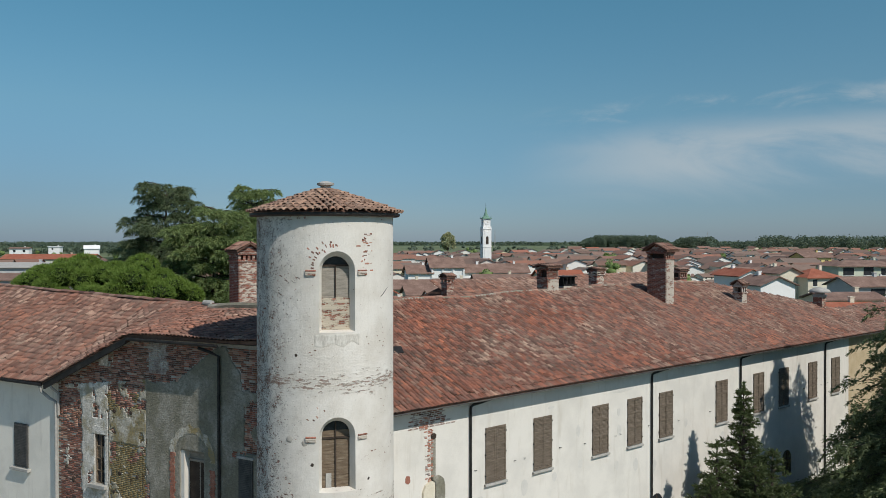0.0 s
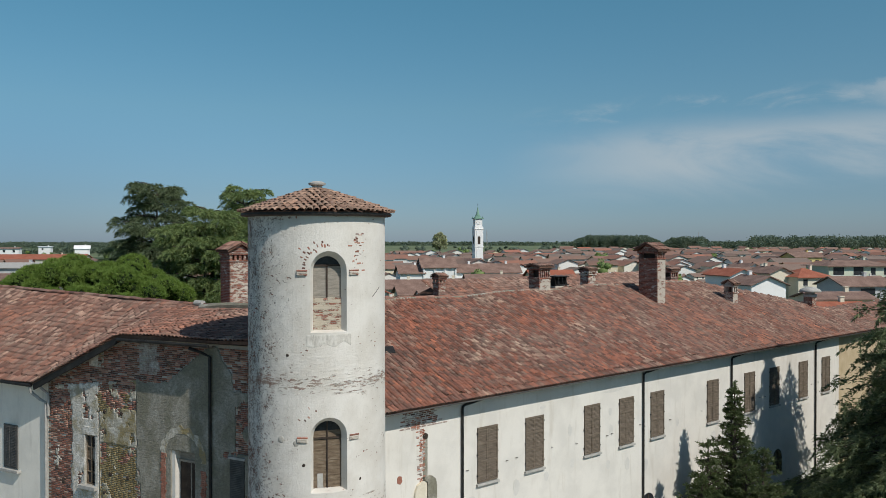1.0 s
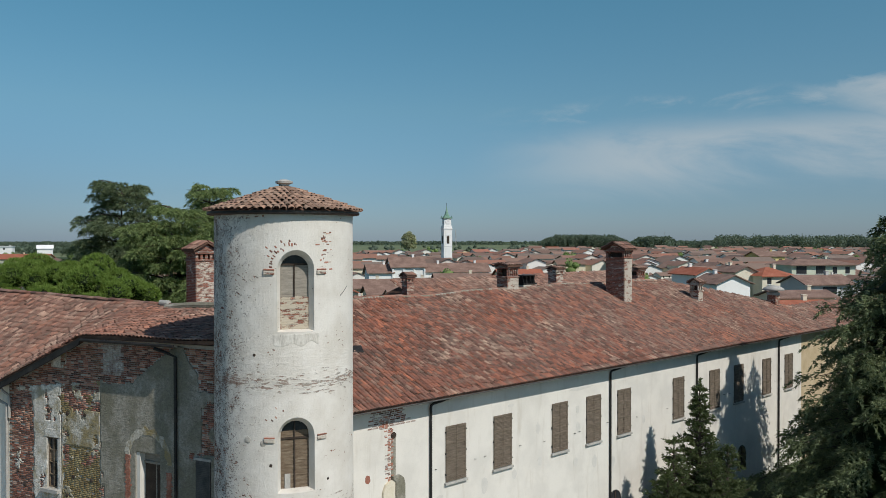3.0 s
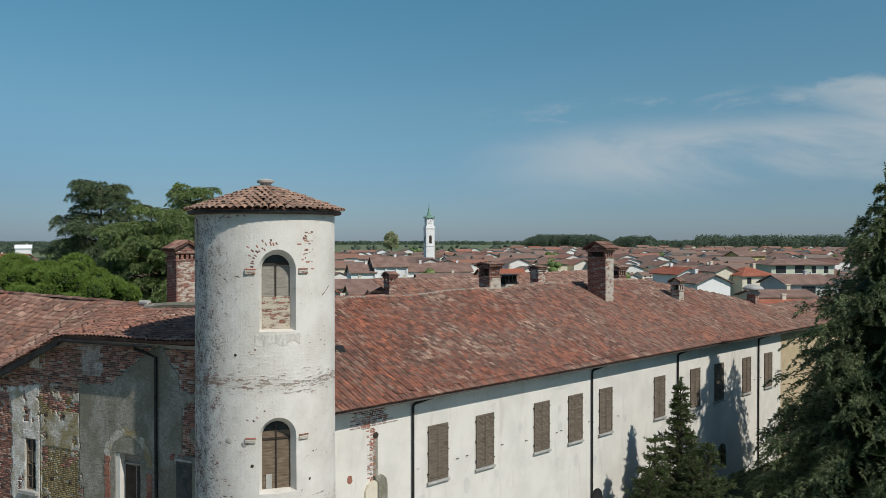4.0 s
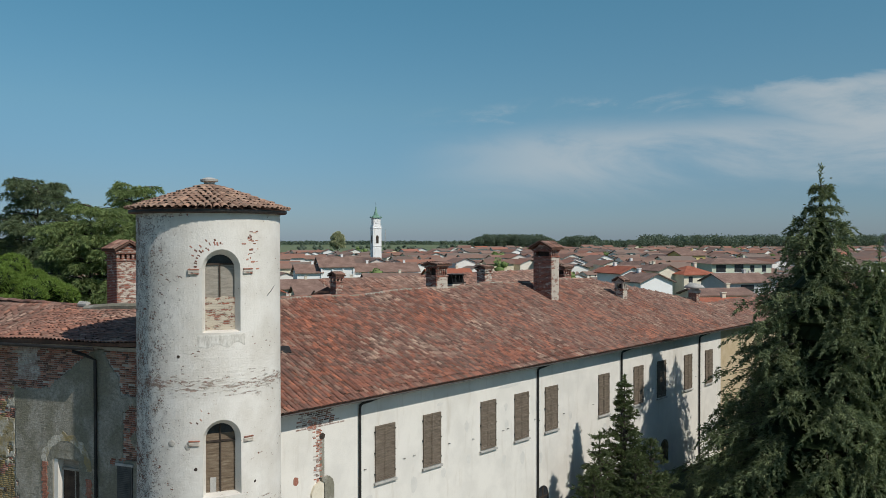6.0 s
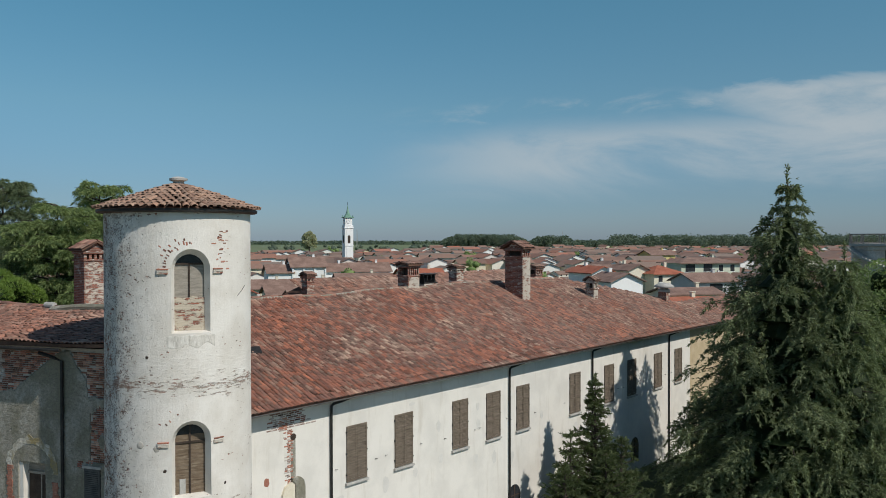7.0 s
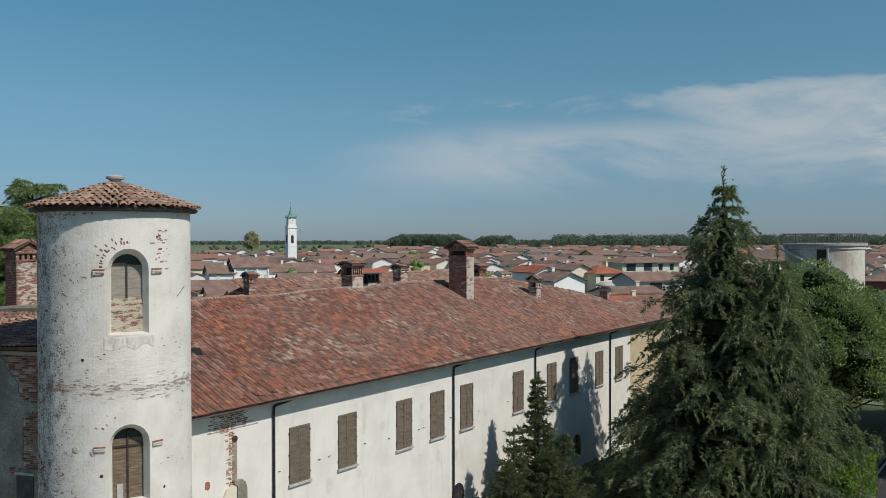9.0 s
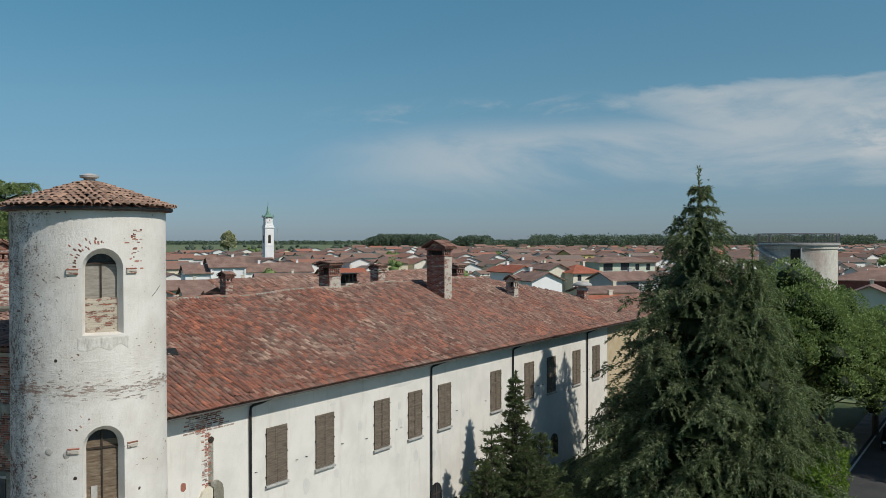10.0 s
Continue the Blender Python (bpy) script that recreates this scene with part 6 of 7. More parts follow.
def house(w, d, h, pitch, overhang=0.5, windows=True, chimney=True, hip=False):
    """A gabled or hipped house; its ridge runs along x."""
    g = empty("house")
    top = h + pitch * d / 2
    bm = bmesh.new()
    if hip:
        box(bm, -w / 2, w / 2, -d / 2, d / 2, 0, h)
    else:
        outline = [(-d / 2, 0), (d / 2, 0), (d / 2, h), (0, top), (-d / 2, h)]
        prism(bm, outline, -w / 2, w / 2)
        bmesh.ops.rotate(bm, verts=bm.verts, cent=(0, 0, 0), matrix=Matrix.Rotation(radians(90), 3, "Z"))
    part("wall", bm, TOWN_WALL, g)
    bm = bmesh.new()
    o, t = overhang, 0.16
    e = h - pitch * o
    inset = d / 2 if hip else -o
    for s in (-1, 1):
        q = [(-w / 2 - o, s * (d / 2 + o), e), (w / 2 + o, s * (d / 2 + o), e), (w / 2 - inset, 0, top), (-w / 2 + inset, 0, top)]
        a = [bm.verts.new((x, y, z + 0.02)) for x, y, z in q]
        b = [bm.verts.new((x, y, z + 0.02 + t)) for x, y, z in q]
        bm.faces.new(a)
        bm.faces.new(b)
        for i in range(4):
            j = (i + 1) % 4
            bm.faces.new((a[i], b[i], b[j], a[j]))
        if hip:
            q = [(s * (w / 2 + o), -d / 2 - o, e), (s * (w / 2 + o), d / 2 + o, e), (s * (w / 2 - inset), 0, top)]
            bm.faces.new([bm.verts.new((x, y, z + 0.02 + t)) for x, y, z in q])
    part("roof", bm, TOWN_ROOF, g)
    if windows:
        for s in (-1, 1):
            for i in range(max(1, int(w / 4))):
                x = -w / 2 + (i + 0.5) * w / max(1, int(w / 4))
                for z in ((1.0, 4.0) if h > 5 else (1.0,)):
                    part("window", boxed(x - 0.5, x + 0.5, min(s * d / 2, s * (d / 2 + 0.03)), max(s * d / 2, s * (d / 2 + 0.03)), z, z + 1.4), DARK_GLASS, g)
    if chimney:
        bm = bmesh.new()
        box(bm, w * 0.2 - 0.3, w * 0.2 + 0.3, d * 0.12 - 0.3, d * 0.12 + 0.3, h, top + 0.9)
        box(bm, w * 0.2 - 0.4, w * 0.2 + 0.4, d * 0.12 - 0.4, d * 0.12 + 0.4, top + 0.9, top + 1.05)
        part("chimney", bm, TOWN_WALL, g)
    return g


kinds = [house(11, 8.4, 5.2, 0.4), house(15, 8.8, 5.2, 0.4), house(8, 8, 5.6, 0.44), house(20, 9, 4.6, 0.38), house(10, 10, 4.6, 0.44, hip=True), house(10, 8, 3.7, 0.4, windows=False), house(17, 10, 5.2, 0.38, chimney=False)]
labels = ["plastered town house with brown terracotta gable roof", "long low plastered house with weathered terracotta roof", "narrow two-storey plastered house with terracotta roof", "long farm building with brown terracotta roof", "square plastered house with red hipped roof", "low plastered shed with terracotta roof", "wide plastered house with terracotta gable roof"]
for k, lab in zip(kinds, labels):
    tagged(k, lab, "house", "town houses")
rng = np.random.default_rng(21)
TAKEN = [camera_side(17, 340), camera_side(3, 232), camera_side(148, 330), camera_side(113, 226), camera_side(78, 180), camera_side(62, 172), camera_side(48, 160), camera_side(75, 116), camera_side(-22, 230)]
for q in SPECIAL:
    TAKEN.append(q)
spots = []
ahead = 84.0
while ahead < 900:
    step = 10.5 if ahead < 300 else 13 + ahead * 0.02
    side = -0.66 * ahead + rng.uniform(0, 8)
    while side < 1.15 * ahead:
        a = ahead + rng.uniform(-3.4, 3.4)
        s = side
        k = int(rng.integers(len(kinds)))
        across = rng.random() < 0.5
        shrink = rng.uniform(0.6, 0.84)
        width = ((11, 15, 8, 20, 10, 10, 17) if across else (8.4, 8.8, 8, 9, 10, 8, 10))[k] * shrink
        s += width / 2
        side += width + rng.choice([0.2, 1.0, 3.0, 6.5]) + (3.0 if ahead > 300 else 0.0)
        az = math.degrees(math.atan2(s, a))
        q = camera_side(s, a)
        if any((q - t).length < 10.5 for t in TAKEN) or (s < -0.12 * a and a < 150) or (az > 30 and a < 118) or (az > 6 and a < 112) or (az > -8 and a < 96) or (-4.5 < az < 7.2 and 200 < a < 236):
            continue
        if (a > 480 and rng.random() < 0.3) or rng.random() < 0.05:
            continue
        if (az < -15 and a > 330) or (az < 8 and a > 620):
            continue
        largest = min(1.02, (14 - 0.05 * a) / 7.0) if -4.5 < az < 33 and a < 200 else 1.02
        spots.append((a, q, k, (0.0 if across else 90.0) + float(rng.normal(13, 7)) + float(rng.choice([0, 180])) - 42, min(shrink, largest)))
    ahead += step
spots.sort(key=lambda t: t[0])
first = [True] * len(kinds)
for a, q, k, turn, size in spots[:380]:
    m = Matrix.Translation(q) @ pose(0, 0, 0, 0, 0, turn) @ Matrix.Scale(size, 4)
    if first[k]:
        kinds[k].matrix_world, first[k] = m, False
    else:
        copy_thing(kinds[k], m)

# the far rows of houses, a few pixels each
walls_v, walls_f, roofs_v, roofs_f = [], [], [], []
for a, q, k, turn, size in spots[380:]:
    w, d, h = rng.uniform(7, 14), rng.uniform(6, 8.5), rng.uniform(3.6, 6.2)
    t = h + d * 0.18
    m = Matrix.Translation(q) @ pose(0, 0, 0, 0, 0, turn)
    n = len(walls_v)
    for x in (-w / 2, w / 2):
        for y, z in ((-d / 2, -0.2), (d / 2, -0.2), (d / 2, h), (0, t), (-d / 2, h)):
            walls_v.append(m @ Vector((x, y, z)))
    for i, j in ((1, 2), (4, 0)):
        walls_f.append((n + i, n + j, n + 5 + j, n + 5 + i))
    for s in (0, 5):
        walls_f.append((n + s, n + s + 1, n + s + 2, n + s + 4))
        walls_f.append((n + s + 4, n + s + 2, n + s + 3, n + s + 3))
    n = len(roofs_v)
    for x in (-w / 2 - 0.5, w / 2 + 0.5):
        for y, z in ((-d / 2 - 0.6, h - 0.1), (0, t + 0.15), (d / 2 + 0.6, h - 0.1)):
            roofs_v.append(m @ Vector((x, y, z)))
    roofs_f += [(n, n + 1, n + 4, n + 3), (n + 1, n + 2, n + 5, n + 4)]
far_houses = tagged(empty("far_houses"), "distant plastered houses with brown terracotta roofs", "houses", kind="stuff")
walls_f = [f if f[2] != f[3] else (f[0], f[1], f[2]) for f in walls_f]
me = bpy.data.meshes.new("far_walls")
me.from_pydata(walls_v, [], walls_f)
me.materials.append(FAR_WALL)
tagged(part("far_walls", me, None, far_houses), kind="stuff")
me = bpy.data.meshes.new("far_roofs")
me.from_pydata(roofs_v, [], roofs_f)
me.materials.append(FAR_ROOF)
tagged(part("far_roofs", me, None, far_houses), kind="stuff")

# ---- street beside the wing ----
def strip(name, x0, x1, y0, y1, z, material, label, category, kind="structure"):
    return tagged(new(name, finish(name, boxed(x0, x1, y0, y1, z - 0.3, z), material)), label, category, kind=kind)


WHITE_LINE = weathered("road_paint", (0.45, 0.45, 0.43), (0.55, 0.55, 0.53), (0.62, 0.62, 0.6), 2, 30)
PAVING = weathered("paving", (0.1, 0.1, 0.097), (0.15, 0.148, 0.142), (0.2, 0.195, 0.185), 1.0, 30)
BOUNCE_GRAVEL = weathered("bounce_gravel", (0.22, 0.2, 0.165), (0.3, 0.28, 0.235), (0.38, 0.35, 0.3), 0.8, 30)
strip("road", -30, 88, 1.6, 8.6, 0.02, ASPHALT, "grey asphalt street shaded by trees", "road")
strip("pavement", -30, 88, 8.6, 9.9, 0.13, PAVING, "grey concrete pavement along the street", "pavement")
strip("cross_street", 88.004, 96, -60, 80, 0.02, ASPHALT, "grey asphalt cross street", "road")
strip("grass_verge", 78, 87.5, 9.92, 15, 0.1, FIELD, "bright green grass verge", "grass")
# out of view: pale ground added to bounce light onto the walls
strip("yard", -25, 13, 23.004, 60, 0.05, BOUNCE_GRAVEL, "unseen pale gravel added to bounce light onto the old house", "ground")
strip("yard", -25, 30, 9.92, 23.0, 0.05, BOUNCE_GRAVEL, "unseen pale gravel before the wing, added for bounced light", "ground")
for y in (8.35, 1.9):
    tagged(new("road_line", finish("road_line", boxed(-30, 88, y - 0.06, y + 0.06, 0.02, 0.026), WHITE_LINE)), "white edge line on the asphalt", "road marking", kind="structure")

for k, (r0, r1, a0, a1) in enumerate(((-500, 420, 690, 1490), (-900, -200, 1100, 1400), (-150, 300, 1500, 2000), (500, 1300, 1000, 1300))):
    q = [camera_side(r0, a0, 0.05), camera_side(r1, a0, 0.05), camera_side(r1, a1, 0.05), camera_side(r0, a1, 0.05)]
    tagged(new("field", raw_mesh("field", q, [(0, 1, 2, 3)], FIELD)), "light green crop field on the plain", "field", kind="structure")

lamp = tagged(empty("street_lamp", Matrix.Translation((76.5, 9.4, 0))), "slim pale metal street lamp on the pavement", "street lamp")
part("pole", tube(bmesh.new(), [(0, 0, 0.1), (0, 0, 6.2), (0, -0.5, 6.6), (0, -1.1, 6.7)], 0.06, 8), STONE_SILL, lamp)
part("head", boxed(-0.12, 0.12, -1.6, -1.05, 6.62, 6.76, 0.03), STONE_SILL, lamp)

CAR_PAINT = weathered("black_car_paint", (0.008, 0.008, 0.009), (0.012, 0.012, 0.014), (0.02, 0.02, 0.022), 1, 30, 0.25, 0.02)
RUBBER = weathered("tyre_rubber", (0.015, 0.015, 0.015), (0.025, 0.025, 0.025), (0.035, 0.035, 0.035), 4, 40)
car = tagged(empty("car", Matrix.Translation((63.2, 6.6, 0.02))), "dark car standing on the shaded street", "car")
bm = prism(bmesh.new(), [(-2.05, 0.35), (-2.0, 0.75), (-1.2, 0.9), (-0.55, 1.38), (0.9, 1.42), (1.6, 0.98), (2.05, 0.85), (2.1, 0.35)], -0.82, 0.82)
bmesh.ops.bevel(bm, geom=bm.edges[:], offset=0.07, segments=2, affect="EDGES")
part("body", bm, CAR_PAINT, car)
for s in (-1, 1):
    part("window", prism(bmesh.new(), [(-1.0, 0.93), (-0.5, 1.32), (0.85, 1.36), (1.35, 1.0)], s * 0.82 - 0.01, s * 0.82 + 0.012), DARK_GLASS, car)
    for x in (-1.3, 1.35):
        bm = bmesh.new()
        bmesh.ops.create_cone(bm, cap_ends=True, segments=20, radius1=0.32, radius2=0.32, depth=0.2, matrix=Matrix.Translation((x, s * 0.76, 0.32)) @ Matrix.Rotation(radians(90), 4, "X"))
        wheel = part("wheel", bm, RUBBER, car)
        bm = bmesh.new()
        bmesh.ops.create_cone(bm, cap_ends=True, segments=14, radius1=0.19, radius2=0.17, depth=0.04, matrix=Matrix.Translation((x, s * 0.87, 0.32)) @ Matrix.Rotation(radians(90), 4, "X"))
        part("rim", bm, STONE_SILL, wheel)
    part("headlight", boxed(-2.06, -1.96, s * 0.55 - 0.14, s * 0.55 + 0.14, 0.62, 0.74, 0.01), CHURCH_WHITE, car)

# ---- trees ----
def leaf_material(name, dark, mid, light, rough=0.6, hue_scale=0.8):
    m, n, l, b = shader(name, rough, 0, 0.25)
    rnd = n.new("ShaderNodeNewGeometry").outputs["Random Per Island"]
    patch = noise_at(n, l, place(n, l), hue_scale, 3, 0.6)
    f = calc(n, l, "ADD", calc(n, l, "MULTIPLY", rnd, 0.55), calc(n, l, "MULTIPLY", patch, 0.55))
    col = ramp(n, l, f, [(0.25, dark), (0.52, mid), (0.82, light)])
    l.new(col, b.inputs["Base Color"])
    # light shines through the leaf
    through_leaf = n.new("ShaderNodeBsdfTranslucent")
    l.new(blend(n, l, 0.35, col, (0.2, 0.26, 0.05)), through_leaf.inputs["Color"])
    both = n.new("ShaderNodeMixShader")
    both.inputs[0].default_value = 0.4
    l.new(b.outputs[0], both.inputs[1])
    l.new(through_leaf.outputs[0], both.inputs[2])
    l.new(both.outputs[0], n["Material Output"].inputs["Surface"])
    return m


SPRUCE_LEAF = leaf_material("spruce_needles", (0.09, 0.115, 0.062), (0.165, 0.205, 0.107), (0.275, 0.32, 0.168))
YOUNG_LEAF = leaf_material("young_spruce_needles", (0.05, 0.07, 0.032), (0.092, 0.12, 0.054), (0.155, 0.19, 0.088))
HANGING_LEAF = leaf_material("hanging_cedar_needles", (0.1, 0.13, 0.062), (0.18, 0.225, 0.108), (0.29, 0.345, 0.17))
CEDAR_LEAF = leaf_material("cedar_needles", (0.11, 0.16, 0.065), (0.21, 0.29, 0.115), (0.37, 0.44, 0.17))
BLUE_LEAF = leaf_material("bluish_cedar_needles", (0.09, 0.125, 0.07), (0.15, 0.2, 0.11), (0.24, 0.29, 0.16))
PINE_LEAF = leaf_material("pine_needles", (0.12, 0.2, 0.035), (0.19, 0.29, 0.055), (0.27, 0.37, 0.09))
BROAD_LEAF = leaf_material("broad_leaves", (0.14, 0.2, 0.065), (0.22, 0.31, 0.105), (0.31, 0.4, 0.155))
PALE_LEAF = leaf_material("pale_leaves", (0.4, 0.42, 0.25), (0.5, 0.51, 0.32), (0.58, 0.58, 0.38))
HEDGE_LEAF = leaf_material("hedge_leaves", (0.07, 0.14, 0.015), (0.12, 0.21, 0.025), (0.19, 0.29, 0.045))
# paler and greyer than near leaves: distance haze is mixed into the colour
HAZED_LEAF = leaf_material("hazed_leaves", (0.115, 0.15, 0.115), (0.135, 0.175, 0.13), (0.155, 0.2, 0.145), hue_scale=0.02)
# near-black leaf for crown cores: shade between sprays put in as colour
SHADE_LEAF = leaf_material("crown_shade_leaves", (0.012, 0.024, 0.008), (0.02, 0.036, 0.012), (0.03, 0.05, 0.018))
BARK = weathered("bark", (0.04, 0.032, 0.025), (0.075, 0.06, 0.048), (0.12, 0.1, 0.08), 3, 20, stretch=(1, 1, 0.3))


def blades(at, along, length, width, rng, droop=0.0):
    """Small kite-shaped sprays of leaf: one for each place."""
    at, along = np.asarray(at, float), np.asarray(along, float)
    n = len(at)
    along = along / np.maximum(np.linalg.norm(along, axis=1), 1e-6)[:, None]
    side = np.cross(along, rng.normal(size=(n, 3)))
    side /= np.maximum(np.linalg.norm(side, axis=1), 1e-6)[:, None]
    length = np.broadcast_to(length, n) * rng.uniform(0.7, 1.25, n)
    width = np.broadcast_to(width, n) * rng.uniform(0.7, 1.25, n)
    mid = at + along * (length * 0.45)[:, None]
    tip = at + along * length[:, None]
    tip[:, 2] -= droop * length
    v = np.stack([at, mid + side * width[:, None] / 2, tip, mid - side * width[:, None] / 2], 1)
    f = np.arange(n * 4).reshape(n, 4)
    return v.reshape(-1, 3), f


def tufts(at, along, length, width, rng, count=4, fan=0.75):
    """Tufts of fine needles: a few thin points fanned out from each place."""
    at, along = np.asarray(at, float), np.asarray(along, float)
    n = len(at)
    along = along / np.maximum(np.linalg.norm(along, axis=1), 1e-6)[:, None]
    vs = []
    for k in range(count):
        d = along + rng.normal(0, fan * 0.6, (n, 3))
        d /= np.maximum(np.linalg.norm(d, axis=1), 1e-6)[:, None]
        side = np.cross(d, rng.normal(size=(n, 3)))
        side /= np.maximum(np.linalg.norm(side, axis=1), 1e-6)[:, None]
        ln = length * rng.uniform(0.65, 1.3, n)
        root = at + along * (length * 0.25 * k / count)
        vs.append(np.stack([root + side * width / 2, root + d * ln[:, None], root - side * width / 2], 1))
    v = np.stack(vs, 1).reshape(-1, 3)
    return v, np.arange(len(v)).reshape(-1, 3)


def fronds(limbs, rng, gap=0.32, twig=0.9, hang=0.35, side=0.75, fill=0.075, wide=0.07):
    """Side twigs along each limb, set with tufts; limbs: (base, azimuth, length, rise, sink)."""
    at, along = [], []
    for zb, a, rr, up, sink in limbs:
        out = np.array([math.cos(a), math.sin(a), 0])
        cross = np.array([-math.sin(a), math.cos(a), 0])
        count = max(3, int(rr * 0.85 / gap))
        for k in range(count):
            t = 0.18 + 0.82 * (k + rng.uniform(0, 1)) / count
            if rng.random() < 0.12:
                continue
            root = out * (rr * t)
            root[2] = zb + up * rr * t - sink * rr * t * t + 0.1 * rr * max(0, t - 0.75)
            for s in (-1, 1):
                ln = twig * (0.45 + 0.75 * math.sin(min(1, t) * 2.4)) * min(1, 0.3 + rr / 3.0) * rng.uniform(0.55, 1.25)
                d = out * rng.uniform(0.45, 0.9) + cross * (s * side * rng.uniform(0.5, 1.3))
                d[2] = rng.normal(0.1, 0.12)
                n = max(3, int(ln / fill))
                u = (np.arange(n) + rng.uniform(0, 1, n)) / n
                p = root + d * (ln * u)[:, None] + rng.normal(0, wide * min(1.0, 0.3 + rr / 3.5), (n, 3)) * (1.15 - u)[:, None]
                p[:, 2] -= hang * ln * u ** 1.6
                q = np.tile(d, (n, 1))
                q[:, 2] -= hang * 1.4 * u
                at.append(p)
                along.append(q)
        n = max(4, int(rr * 0.3 / fill))
        t = rng.uniform(0.7, 1.06, n)
        p = out * (rr * t)[:, None] + rng.normal(0, wide, (n, 3))
        p[:, 2] += zb + up * rr * t - sink * rr * t ** 2 + 0.1 * rr * np.maximum(0, t - 0.75)
        at.append(p)
        along.append(np.tile(out + np.array([0, 0, up - 2 * sink * 0.8]), (n, 1)))
    return np.concatenate(at), np.concatenate(along)


def limb_line(zb, a, rr, up, sink):
    return [(math.cos(a) * rr * t, math.sin(a) * rr * t, zb + up * rr * t - sink * rr * t * t) for t in (0, 0.4, 0.75, 0.95)]


def whorls(height, radius, rng, start=0.04, step=0.5, per=7, power=0.9, droop=0.34, lift=0.16, spread=(0.5, 1.2)):
    """Limbs in whorls up a straight trunk, longest at the foot."""
    limbs = []
    z = height * start
    while z < height * 0.97:
        q = z / height
        r = radius * max(0.02, 1 - q) ** power * rng.uniform(0.8, 1.12)
        count = max(4, int(per * (0.6 + 0.4 * (1 - q))))
        turn = rng.uniform(0, 6.28)
        for k in range(count):
            rise = lift + rng.normal(0, 0.07) + 0.3 * max(0, q - 0.7)
            limbs.append((z + rng.normal(0, step * (0.35 if q < 0.75 else 0.1)), turn + 6.283 * k / count + rng.normal(0, 0.25), max(0.2, r * rng.uniform(*spread)), rise, droop * rng.uniform(0.6, 1.35) * (1 - 0.5 * q)))
        z += step * rng.uniform(0.8, 1.2) * (0.85 + 0.15 * q)
    return limbs


def trunk_mesh(height, radius, limbs=(), limb_r=0.05, lean=(0, 0)):
    bm = bmesh.new()
    tube(bm, [(lean[0] * k * k / 36, lean[1] * k * k / 36, height * k / 6) for k in range(7)], radius, 8, 0.02)
    for q in limbs:
        tube(bm, q, limb_r, 4, 0.012)
    return bm


def conifer(name, m, height, radius, seed, label, leaf, spray=0.24, thick=0.055, gap=0.34, twig=0.95, hang=0.4, fill=0.075, wide=0.07, tuft=4, heart=0.0, **kw):
    rng = np.random.default_rng(seed)
    limbs = whorls(height, radius, rng, **kw)
    at, along = fronds(limbs, rng, gap, twig, hang, 0.75, fill, wide)
    # the leading shoot
    n = 30
    at = np.concatenate([at, np.stack([rng.normal(0, 0.03, n), rng.normal(0, 0.03, n), np.linspace(height * 0.95, height * 1.01, n)], 1)])
    along = np.concatenate([along, np.stack([rng.normal(0, 0.6, n), rng.normal(0, 0.6, n), rng.uniform(0.5, 1.4, n)], 1)])
    v, f = tufts(at, along, spray, thick, rng, tuft)
    t = tagged(empty(name, m), label, "tree")
    part("trunk", trunk_mesh(height * 0.97, height * 0.016 + 0.05, [limb_line(*q) for q in limbs], 0.035), BARK, t)
    part("crown", raw_mesh("crown", v, f, leaf), None, t)
    # dark inner shell gives the gaps between sprays their shade
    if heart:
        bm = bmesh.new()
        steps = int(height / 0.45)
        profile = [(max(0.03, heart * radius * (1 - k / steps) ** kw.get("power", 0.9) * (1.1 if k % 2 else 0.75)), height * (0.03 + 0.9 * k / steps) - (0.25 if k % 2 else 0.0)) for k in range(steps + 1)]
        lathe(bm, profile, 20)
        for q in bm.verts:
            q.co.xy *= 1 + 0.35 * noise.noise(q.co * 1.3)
        part("inner_crown", bm, SHADE_LEAF, t, "dark core standing for the shade inside the crown")
    return t


